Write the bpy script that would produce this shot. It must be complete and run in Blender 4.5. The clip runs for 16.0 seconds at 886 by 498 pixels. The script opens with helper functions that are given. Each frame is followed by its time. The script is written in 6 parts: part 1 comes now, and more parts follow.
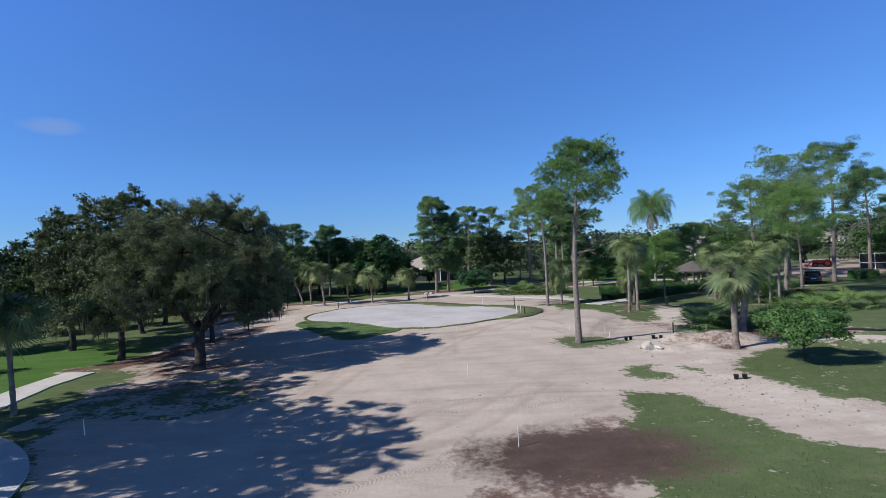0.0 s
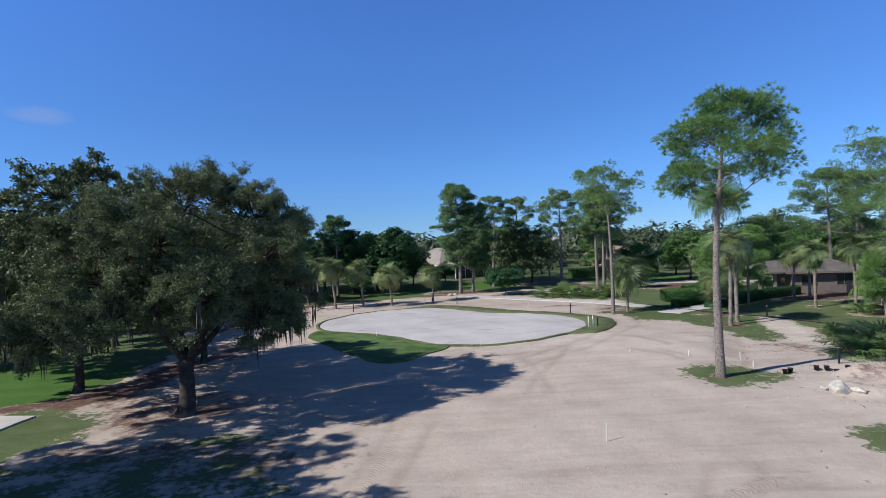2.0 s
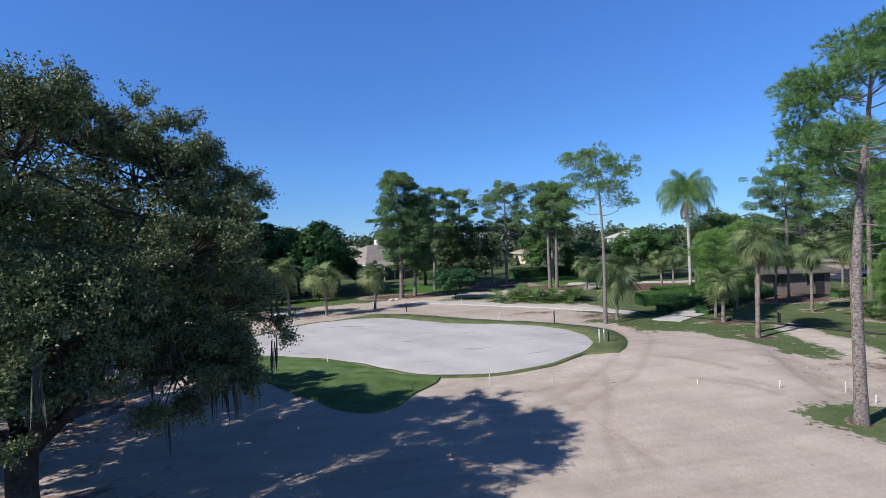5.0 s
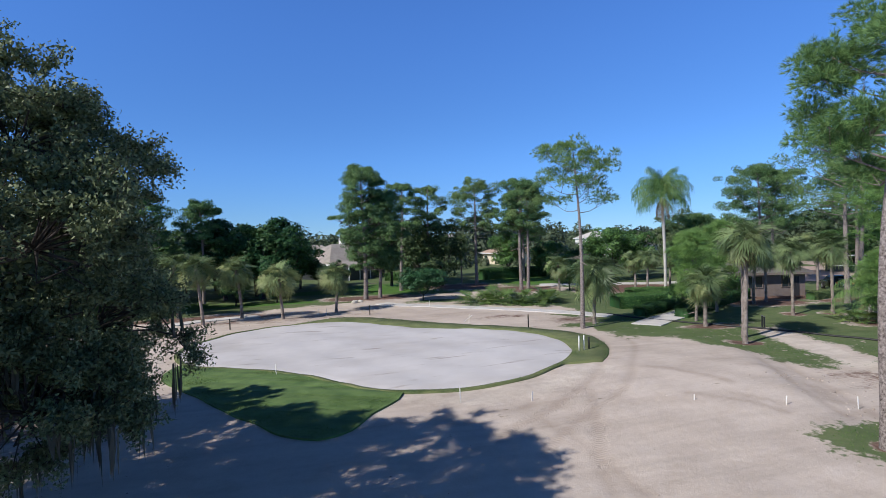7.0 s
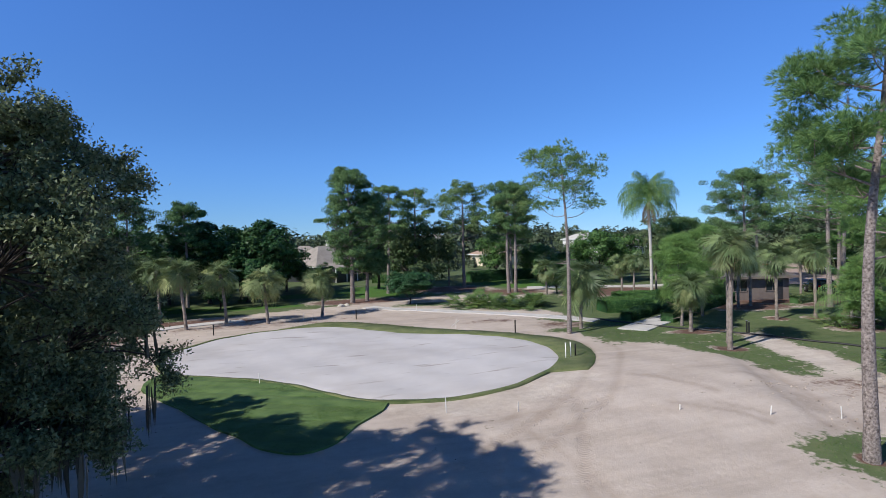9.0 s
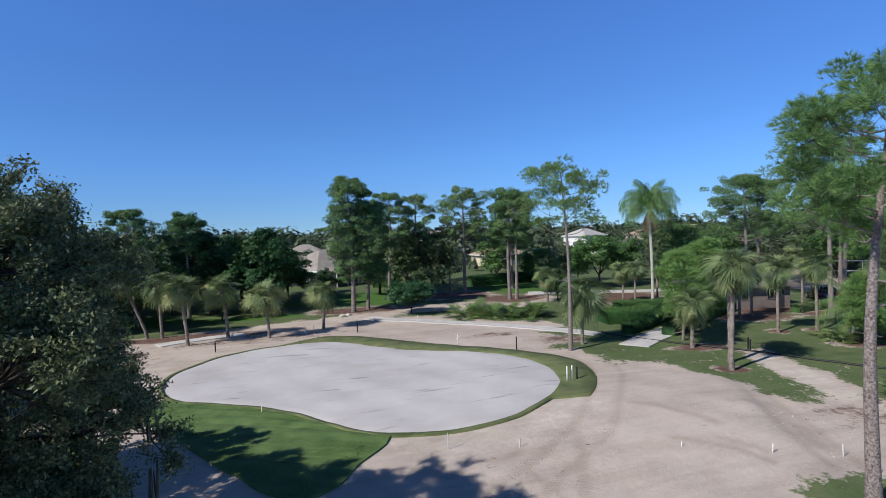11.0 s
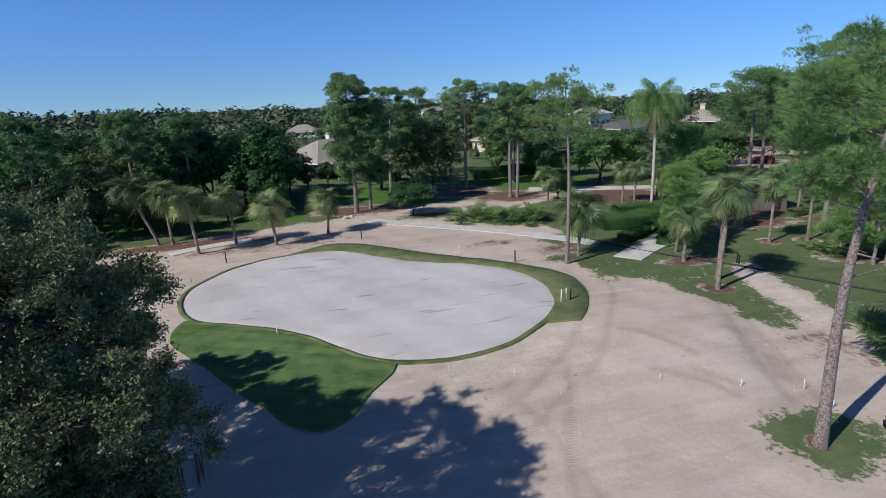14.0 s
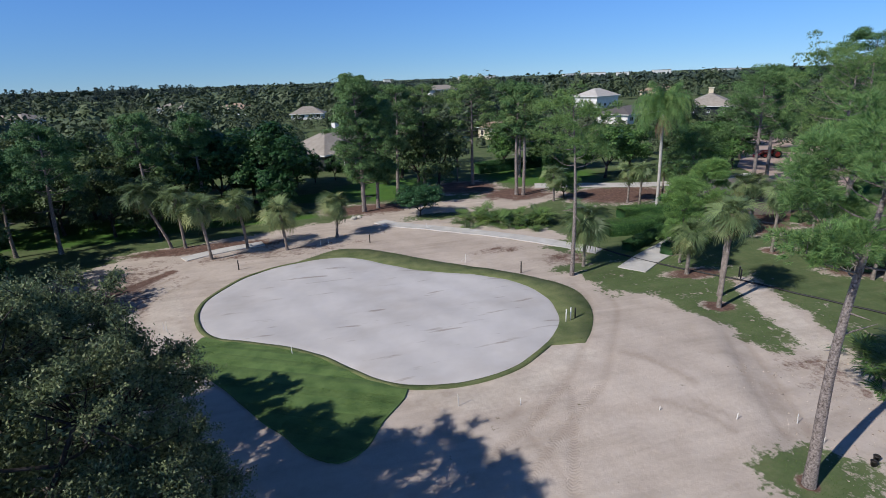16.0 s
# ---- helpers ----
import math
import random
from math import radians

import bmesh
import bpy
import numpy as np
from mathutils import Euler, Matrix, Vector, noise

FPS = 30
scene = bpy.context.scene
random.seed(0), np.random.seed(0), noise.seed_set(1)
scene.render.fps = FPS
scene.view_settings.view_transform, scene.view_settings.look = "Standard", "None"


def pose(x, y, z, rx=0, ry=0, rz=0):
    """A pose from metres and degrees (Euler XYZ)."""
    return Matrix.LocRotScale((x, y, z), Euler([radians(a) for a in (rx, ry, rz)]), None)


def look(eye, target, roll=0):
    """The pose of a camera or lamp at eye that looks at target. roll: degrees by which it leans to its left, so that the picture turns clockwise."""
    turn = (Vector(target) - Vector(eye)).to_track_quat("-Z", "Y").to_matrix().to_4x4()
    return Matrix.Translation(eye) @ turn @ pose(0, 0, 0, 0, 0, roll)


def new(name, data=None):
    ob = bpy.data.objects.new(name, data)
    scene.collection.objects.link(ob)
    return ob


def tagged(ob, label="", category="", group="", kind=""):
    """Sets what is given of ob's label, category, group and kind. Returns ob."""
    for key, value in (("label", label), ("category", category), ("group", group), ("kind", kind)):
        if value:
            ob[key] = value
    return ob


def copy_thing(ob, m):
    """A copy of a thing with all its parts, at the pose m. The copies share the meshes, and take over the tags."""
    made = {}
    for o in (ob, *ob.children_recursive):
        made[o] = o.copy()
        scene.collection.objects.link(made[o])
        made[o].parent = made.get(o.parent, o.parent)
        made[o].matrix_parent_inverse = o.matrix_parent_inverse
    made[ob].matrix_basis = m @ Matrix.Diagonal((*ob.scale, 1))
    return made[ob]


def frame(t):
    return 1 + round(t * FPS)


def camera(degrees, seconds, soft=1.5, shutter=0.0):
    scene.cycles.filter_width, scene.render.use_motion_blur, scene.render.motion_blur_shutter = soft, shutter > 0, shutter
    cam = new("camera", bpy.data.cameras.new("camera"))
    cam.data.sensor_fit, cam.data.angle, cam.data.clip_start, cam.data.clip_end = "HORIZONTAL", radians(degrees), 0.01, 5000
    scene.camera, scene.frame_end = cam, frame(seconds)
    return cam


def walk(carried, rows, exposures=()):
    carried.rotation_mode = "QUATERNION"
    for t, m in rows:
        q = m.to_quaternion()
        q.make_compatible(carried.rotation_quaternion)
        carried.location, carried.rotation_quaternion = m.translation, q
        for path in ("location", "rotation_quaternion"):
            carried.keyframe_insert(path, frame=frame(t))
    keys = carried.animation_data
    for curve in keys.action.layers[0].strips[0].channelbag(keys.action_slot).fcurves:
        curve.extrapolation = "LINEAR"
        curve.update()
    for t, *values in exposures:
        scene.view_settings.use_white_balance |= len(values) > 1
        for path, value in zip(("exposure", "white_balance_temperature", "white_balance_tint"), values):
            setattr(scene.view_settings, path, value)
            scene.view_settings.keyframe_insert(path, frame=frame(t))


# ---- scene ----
cam = camera(79.0, 16.0, 0.7)
PATH = [
    (0, (0.61, -0.035, 7.368), (0.592, 1.965, 7.367), -3.0),
    (0.5, (-0.08, 3.111, 7.307), (-0.095, 5.111, 7.309), -2.7),
    (1, (-1.425, 6.009, 7.434), (-1.453, 8.009, 7.426), -2.5),
    (1.5, (-2.956, 8.627, 7.518), (-2.969, 10.627, 7.5), -2.5),
    (2, (-4.392, 11.002, 7.56), (-4.381, 13.002, 7.539), -2.4),
    (2.5, (-5.618, 13.118, 7.509), (-5.578, 15.117, 7.492), -2.3),
    (3, (-6.712, 14.876, 7.534), (-6.652, 16.875, 7.51), -2.2),
    (3.5, (-7.624, 16.638, 7.584), (-7.489, 18.633, 7.552), -2.1),
    (4, (-8.302, 18.374, 7.575), (-8.137, 20.367, 7.539), -2.1),
    (4.5, (-8.688, 20.028, 7.488), (-8.39, 22.005, 7.45), -1.9),
    (5, (-8.702, 21.729, 7.469), (-8.338, 23.695, 7.43), -2.0),
    (7.5, (-7.724, 25.263, 7.213), (-7.227, 27.2, 7.172), -1.5),
    (8, (-7.674, 25.291, 7.189), (-7.163, 27.224, 7.149), -1.5),
    (8.5, (-7.654, 25.305, 7.337), (-7.138, 27.237, 7.296), -1.5),
    (9, (-7.72, 25.316, 7.637), (-7.199, 27.247, 7.594), -1.5),
    (9.5, (-7.8, 25.417, 8.074), (-7.275, 27.346, 8.033), -1.5),
    (12, (-7.561, 25.326, 10.347), (-7.054, 27.254, 10.192), -2.0),
    (12.5, (-7.63, 25.268, 10.847), (-7.127, 27.188, 10.596), -1.9),
    (13, (-7.715, 25.181, 11.492), (-7.217, 27.086, 11.14), -2.0),
    (13.5, (-7.686, 25.085, 12.101), (-7.195, 26.972, 11.658), -2.0),
    (14, (-7.629, 25.095, 12.716), (-7.149, 26.963, 12.189), -2.1),
    (14.5, (-7.664, 25.08, 13.377), (-7.199, 26.929, 12.772), -2.1),
    (15, (-7.667, 25.062, 14.134), (-7.209, 26.908, 13.517), -2.1),
    (15.5, (-7.76, 25.062, 14.951), (-7.303, 26.908, 14.332), -2.2),
    (16, (-7.835, 25.048, 15.65), (-7.379, 26.897, 15.04), -2.0),
]
walk(cam, [(t, look(eye, target, roll)) for t, eye, target, roll in PATH], [(0, -0.03, 5500, 11), (5, 0.06, 5500, 11), (9, 0.04, 5500, 11), (12, -0.10, 5500, 11), (16, -0.16, 5500, 11)])

# ---------------------------------------------------------------- world, sun
SUN_AZ = 22.0      # the way the shadows fall, degrees from +x towards +y
SUN_EL = 39.0
world = bpy.data.worlds.new("world")
scene.world = world
world.use_nodes = True
wn = world.node_tree
wn.nodes.clear()
sky = wn.nodes.new("ShaderNodeTexSky")
sky.sky_type = "NISHITA"
sky.sun_disc = False
sky.sun_elevation = radians(SUN_EL)
sky.sun_rotation = radians(270.0 - SUN_AZ)
sky.altitude = 0
sky.air_density = 1.0
sky.dust_density = 0.0
sky.ozone_density = 9.0
bg = wn.nodes.new("ShaderNodeBackground")
bg.inputs["Strength"].default_value = 0.118
wout = wn.nodes.new("ShaderNodeOutputWorld")
# a clear sky without the milky band over the horizon: every direction is read a little higher up
wtc = wn.nodes.new("ShaderNodeTexCoord")
wup = wn.nodes.new("ShaderNodeVectorMath")
wup.operation = "ADD"
wup.inputs[1].default_value = (0, 0, 0.045)
wno = wn.nodes.new("ShaderNodeVectorMath")
wno.operation = "NORMALIZE"
wn.links.new(wtc.outputs["Generated"], wup.inputs[0])
wn.links.new(wup.outputs[0], wno.inputs[0])
wn.links.new(wno.outputs[0], sky.inputs["Vector"])
# unseen upper sky dimmed from a third up towards the zenith, to darken shadows
wsep = wn.nodes.new("ShaderNodeSeparateXYZ")
wn.links.new(wtc.outputs["Generated"], wsep.inputs[0])
wgrade = wn.nodes.new("ShaderNodeValToRGB")
wgrade.color_ramp.interpolation = "EASE"
for _ in range(2):
    wgrade.color_ramp.elements.new(0.5)
for el, (p, c) in zip(wgrade.color_ramp.elements, ((0.0, (0.88, 0.87, 0.86)), (0.16, (0.96, 0.99, 1.06)), (0.42, (1.10, 1.14, 1.28)), (0.80, (0.19, 0.17, 0.15)))):
    el.position, el.color = p, (*c, 1)
wn.links.new(wsep.outputs["Z"], wgrade.inputs[0])
wmul = wn.nodes.new("ShaderNodeMix")
wmul.data_type, wmul.blend_type = "RGBA", "MULTIPLY"
wmul.inputs["Factor"].default_value = 1.0
wn.links.new(sky.outputs[0], wmul.inputs["A"])
wn.links.new(wgrade.outputs[0], wmul.inputs["B"])


def cloud(below, way, wide, tall, color, most):
    """Lays one thin torn cloud over the sky, in a given direction."""
    c = Vector(way).normalized()
    right = c.cross(Vector((0, 0, 1))).normalized()
    top = right.cross(c)
    parts = []
    for axis, size in ((right, wide), (top, tall)):
        dot = wn.nodes.new("ShaderNodeVectorMath")
        dot.operation = "DOT_PRODUCT"
        dot.inputs[1].default_value = axis / size
        wn.links.new(wtc.outputs["Generated"], dot.inputs[0])
        sq = wn.nodes.new("ShaderNodeMath")
        sq.operation = "POWER"
        sq.inputs[1].default_value = 2.0
        ab = wn.nodes.new("ShaderNodeMath")
        ab.operation = "ABSOLUTE"
        wn.links.new(dot.outputs["Value"], ab.inputs[0])
        wn.links.new(ab.outputs[0], sq.inputs[0])
        parts.append(sq.outputs[0])
    tear = wn.nodes.new("ShaderNodeTexNoise")
    tear.inputs["Scale"].default_value, tear.inputs["Detail"].default_value = 22.0, 5.0
    wn.links.new(wtc.outputs["Generated"], tear.inputs["Vector"])
    total = wn.nodes.new("ShaderNodeMath")
    wn.links.new(parts[0], total.inputs[0])
    wn.links.new(parts[1], total.inputs[1])
    ragged = wn.nodes.new("ShaderNodeMath")
    ragged.operation = "MULTIPLY_ADD"
    ragged.inputs[1].default_value = 2.2
    wn.links.new(tear.outputs[0], ragged.inputs[0])
    wn.links.new(total.outputs[0], ragged.inputs[2])
    fade = wn.nodes.new("ShaderNodeMapRange")
    fade.interpolation_type = "SMOOTHSTEP"
    fade.inputs["From Min"].default_value, fade.inputs["From Max"].default_value = 1.1, 2.3
    fade.inputs["To Min"].default_value, fade.inputs["To Max"].default_value = most, 0.0
    wn.links.new(ragged.outputs[0], fade.inputs[0])
    # only on the near side of the dome
    side = wn.nodes.new("ShaderNodeVectorMath")
    side.operation = "DOT_PRODUCT"
    side.inputs[1].default_value = c
    wn.links.new(wtc.outputs["Generated"], side.inputs[0])
    front = wn.nodes.new("ShaderNodeMath")
    front.operation = "GREATER_THAN"
    front.inputs[1].default_value = 0.0
    wn.links.new(side.outputs["Value"], front.inputs[0])
    amount = wn.nodes.new("ShaderNodeMath")
    amount.operation = "MULTIPLY"
    wn.links.new(fade.outputs[0], amount.inputs[0])
    wn.links.new(front.outputs[0], amount.inputs[1])
    over = wn.nodes.new("ShaderNodeMix")
    over.data_type = "RGBA"
    over.inputs["B"].default_value = (*color, 1)
    wn.links.new(amount.outputs[0], over.inputs["Factor"])
    wn.links.new(below, over.inputs["A"])
    return over.outputs["Result"]


layer = cloud(wmul.outputs["Result"], (-0.574, 0.792, 0.212), 0.042, 0.014, (3.6, 3.6, 4.2), 0.24)
wn.links.new(layer, bg.inputs[0])
wn.links.new(bg.outputs[0], wout.inputs[0])
sun_data = bpy.data.lights.new("sun", "SUN")
sun_data.energy = 5.0
sun_data.angle = radians(0.53)
sun_data.color = (1.0, 0.86, 0.67)
sun = new("sun", sun_data)
sun.matrix_world = look((0, 0, 60), (60 * math.cos(radians(SUN_AZ)), 60 * math.sin(radians(SUN_AZ)), 60 - 60 * math.tan(radians(SUN_EL))))

# ---------------------------------------------------------------- materials


def mat(name, color, rough=0.8, var=0.25, scale=4.0, bump=0.0, fine=30.0, rand=0.0, island=0.0, second=None, metal=0.0, coat=0.0, trans=0.0, hue=0.0, spec=0.5):
    """Procedural material: base colour varied at two scales, with bump; rand by object, island by loose piece."""
    m = bpy.data.materials.new(name)
    m.use_nodes = True
    nt = m.node_tree
    b = nt.nodes["Principled BSDF"]
    tc = nt.nodes.new("ShaderNodeTexCoord")
    n1 = nt.nodes.new("ShaderNodeTexNoise")
    n1.inputs["Scale"].default_value = scale
    n1.inputs["Detail"].default_value = 4
    nt.links.new(tc.outputs["Object"], n1.inputs["Vector"])
    n2 = nt.nodes.new("ShaderNodeTexNoise")
    n2.inputs["Scale"].default_value = fine
    n2.inputs["Detail"].default_value = 3
    nt.links.new(tc.outputs["Object"], n2.inputs["Vector"])
    add = nt.nodes.new("ShaderNodeMath")
    add.operation = "MULTIPLY_ADD"
    add.inputs[1].default_value = 0.4
    nt.links.new(n2.outputs[0], add.inputs[0])
    nt.links.new(n1.outputs[0], add.inputs[2])
    ramp = nt.nodes.new("ShaderNodeValToRGB")
    c = np.array(color)
    lo = c * (1 - var)
    hi = np.array(second) if second else np.minimum(c * (1 + var), 0.95)
    ramp.color_ramp.elements[0].position = 0.45
    ramp.color_ramp.elements[1].position = 0.95
    ramp.color_ramp.elements[0].color = (*lo, 1)
    ramp.color_ramp.elements[1].color = (*hi, 1)
    nt.links.new(add.outputs[0], ramp.inputs[0])
    out = ramp.outputs[0]
    for amount, kind in ((rand, "obj"), (island, "geo")):
        if amount:
            src = nt.nodes.new("ShaderNodeObjectInfo" if kind == "obj" else "ShaderNodeNewGeometry")
            mr = nt.nodes.new("ShaderNodeMapRange")
            mr.inputs["To Min"].default_value = 1 - amount
            mr.inputs["To Max"].default_value = 1 + amount
            nt.links.new(src.outputs["Random" if kind == "obj" else "Random Per Island"], mr.inputs[0])
            hsv = nt.nodes.new("ShaderNodeHueSaturation")
            nt.links.new(mr.outputs[0], hsv.inputs["Value"])
            if hue:
                mh = nt.nodes.new("ShaderNodeMapRange")
                mh.inputs["To Min"].default_value = 0.5 + hue
                mh.inputs["To Max"].default_value = 0.5 - hue
                nt.links.new(src.outputs["Random" if kind == "obj" else "Random Per Island"], mh.inputs[0])
                nt.links.new(mh.outputs[0], hsv.inputs["Hue"])
            nt.links.new(out, hsv.inputs["Color"])
            out = hsv.outputs[0]
    nt.links.new(out, b.inputs["Base Color"])
    b.inputs["Roughness"].default_value = rough
    b.inputs["Metallic"].default_value = metal
    b.inputs["Specular IOR Level"].default_value = min(spec, 0.22) if trans and spec == 0.5 else spec
    b.inputs["Coat Weight"].default_value = coat
    if bump:
        bp = nt.nodes.new("ShaderNodeBump")
        bp.inputs["Strength"].default_value = bump
        bp.inputs["Distance"].default_value = 0.05
        nt.links.new(add.outputs[0], bp.inputs["Height"])
        nt.links.new(bp.outputs[0], b.inputs["Normal"])
    if trans:
        tr = nt.nodes.new("ShaderNodeBsdfTranslucent")
        nt.links.new(out, tr.inputs["Color"])
        mix = nt.nodes.new("ShaderNodeMixShader")
        mix.inputs[0].default_value = trans
        o = nt.nodes["Material Output"]
        nt.links.new(b.outputs[0], mix.inputs[1])
        nt.links.new(tr.outputs[0], mix.inputs[2])
        nt.links.new(mix.outputs[0], o.inputs[0])
    return m


OAK_LEAF = mat("oak_leaf", (0.150, 0.190, 0.090), 0.5, 0.3, 0.6, 0, 3, island=0.45, hue=0.02, trans=0.17, spec=0.3)
DARK_LEAF = mat("dark_leaf", (0.052, 0.115, 0.038), 0.45, 0.35, 0.5, 0, 3, island=0.45, hue=0.02, trans=0.2, rand=0.2)
OLIVE_LEAF = mat("olive_leaf", (0.098, 0.146, 0.060), 0.5, 0.35, 0.5, 0, 3, island=0.45, hue=0.025, trans=0.2, rand=0.25)
BRIGHT_LEAF = mat("bright_leaf", (0.100, 0.195, 0.055), 0.45, 0.3, 0.8, 0, 4, island=0.45, hue=0.02, trans=0.25)
PINE_LEAF = mat("pine_needle", (0.180, 0.300, 0.100), 0.55, 0.3, 0.7, 0, 3, island=0.4, hue=0.02, trans=0.27, rand=0.12)
PINE_FAR = mat("pine_needle_mass", (0.118, 0.205, 0.072), 0.55, 0.35, 0.7, 0, 3, island=0.45, hue=0.02, trans=0.16, rand=0.2)
PINE_YOUNG = mat("pine_needle_young", (0.22, 0.36, 0.11), 0.6, 0.25, 0.7, 0, 3, island=0.35, hue=0.02, trans=0.32)
# green shifted towards blue-grey: distance haze put into the leaf colour
FAR_LEAF_HAZED = mat("far_leaf_hazed", (0.044, 0.068, 0.050), 0.8, 0.3, 0.012, 0, 0.05, island=0.12)
FAR_LEAF = mat("far_leaf", (0.050, 0.088, 0.042), 0.7, 0.6, 0.07, 0, 0.22, island=0.3, hue=0.02, second=(0.115, 0.155, 0.070))
FROND = mat("palm_frond", (0.150, 0.212, 0.090), 0.45, 0.25, 1.5, 0, 8, rand=0.5, island=0.25, hue=0.02, trans=0.2)
FROND_YELLOW = mat("palm_frond_pale", (0.25, 0.29, 0.12), 0.5, 0.25, 1.5, 0, 8, rand=0.3, island=0.25, hue=0.015, trans=0.2)
FROND_DEAD = mat("palm_frond_dead", (0.24, 0.17, 0.095), 0.8, 0.3, 2, 0, 9, rand=0.3, island=0.25)
FROND_FEATHER = mat("feather_frond", (0.170, 0.285, 0.090), 0.6, 0.25, 1.5, 0, 8, rand=0.2, island=0.3, hue=0.02, trans=0.25)
MOSS = mat("spanish_moss", (0.085, 0.087, 0.068), 0.95, 0.25, 2, 0, 12, island=0.3)
PINE_BARK = mat("pine_bark", (0.145, 0.110, 0.095), 0.95, 0.55, 13.0, 1.0, 40, second=(0.40, 0.35, 0.32), spec=0.2)
OAK_BARK = mat("oak_bark", (0.048, 0.040, 0.034), 0.95, 0.4, 3.5, 0.9, 18, second=(0.10, 0.088, 0.078), spec=0.2)
PALM_BARK = mat("palm_bark", (0.20, 0.163, 0.133), 0.95, 0.4, 3.0, 0.9, 25, second=(0.36, 0.31, 0.27), spec=0.2)
ROYAL_BARK = mat("royal_palm_bark", (0.46, 0.43, 0.38), 0.8, 0.25, 2.0, 0.3, 14)
GREEN_SAND = mat("green_sand", (0.545, 0.525, 0.52), 0.95, 0.10, 0.25, 0.10, 1.3)
SOD = mat("sod", (0.080, 0.155, 0.038), 0.9, 0.3, 1.1, 0.7, 18, rand=0.15, second=(0.140, 0.215, 0.060))
SOD_DRY = mat("sod_dry", (0.108, 0.148, 0.050), 0.9, 0.32, 0.9, 0.7, 14, second=(0.195, 0.215, 0.088))
CONCRETE = mat("path_concrete", (0.56, 0.54, 0.51), 0.9, 0.14, 0.9, 0.1, 14, rand=0.05)
STAKE = mat("stake_paint", (0.78, 0.77, 0.72), 0.7, 0.12, 8, 0, 40)
POST_BLACK = mat("post_black", (0.018, 0.018, 0.018), 0.6, 0.3, 6, 0, 40)
ROCK = mat("boulder_rock", (0.58, 0.55, 0.48), 0.95, 0.35, 2.2, 0.8, 14)
WALL_TAN = mat("stucco_brown", (0.19, 0.155, 0.135), 0.9, 0.15, 2, 0.15, 40)
WALL_WHITE = mat("stucco_white", (0.74, 0.72, 0.68), 0.9, 0.08, 0.8, 0.1, 30)
WALL_CREAM = mat("stucco_cream", (0.66, 0.58, 0.42), 0.9, 0.1, 0.8, 0.1, 30)
ROOF_TILE = mat("roof_tile", (0.33, 0.295, 0.25), 0.85, 0.18, 0.9, 0.25, 11, rand=0.08)
ROOF_WHITE = mat("roof_white", (0.50, 0.475, 0.435), 0.85, 0.12, 0.9, 0.2, 11)
ROOF_TAN = mat("roof_tan", (0.40, 0.29, 0.215), 0.85, 0.18, 0.9, 0.25, 11)
ROOF_GREY = mat("roof_shingle", (0.13, 0.118, 0.112), 0.9, 0.22, 1.2, 0.3, 14, rand=0.12)
TRIM = mat("trim_white", (0.76, 0.75, 0.72), 0.7, 0.06, 2, 0, 20)
SCREEN = mat("dark_screen", (0.03, 0.033, 0.035), 0.4, 0.2, 2, 0, 20)
GLASS_DARK = mat("window_glass", (0.02, 0.028, 0.034), 0.06, 0.15, 1, 0, 10)
RED_PAINT = mat("tractor_red", (0.44, 0.045, 0.030), 0.4, 0.18, 3, 0, 20, coat=0.3)
TYRE = mat("tyre_rubber", (0.02, 0.02, 0.02), 0.9, 0.3, 6, 0.2, 40)
STEEL = mat("grey_steel", (0.30, 0.30, 0.30), 0.5, 0.2, 4, 0, 30, metal=0.6)
CAR_PAINT = mat("car_paint_black", (0.012, 0.013, 0.016), 0.22, 0.2, 1, 0, 30, coat=0.8)
RED_LIGHT = mat("tail_light", (0.35, 0.01, 0.01), 0.2, 0.1, 3, 0, 20)
PLASTIC_BLACK = mat("pot_plastic", (0.015, 0.015, 0.015), 0.5, 0.2, 4, 0, 30)
SEAT_DARK = mat("seat_vinyl", (0.03, 0.03, 0.032), 0.6, 0.2, 4, 0, 30)


def math_node(nt, op, a, b=None, clamp=False):
    n = nt.nodes.new("ShaderNodeMath")
    n.operation, n.use_clamp = op, clamp
    for i, v in enumerate((a, b)):
        if v is None:
            continue
        if isinstance(v, (int, float)):
            n.inputs[i].default_value = v
        else:
            nt.links.new(v, n.inputs[i])
    return n.outputs[0]


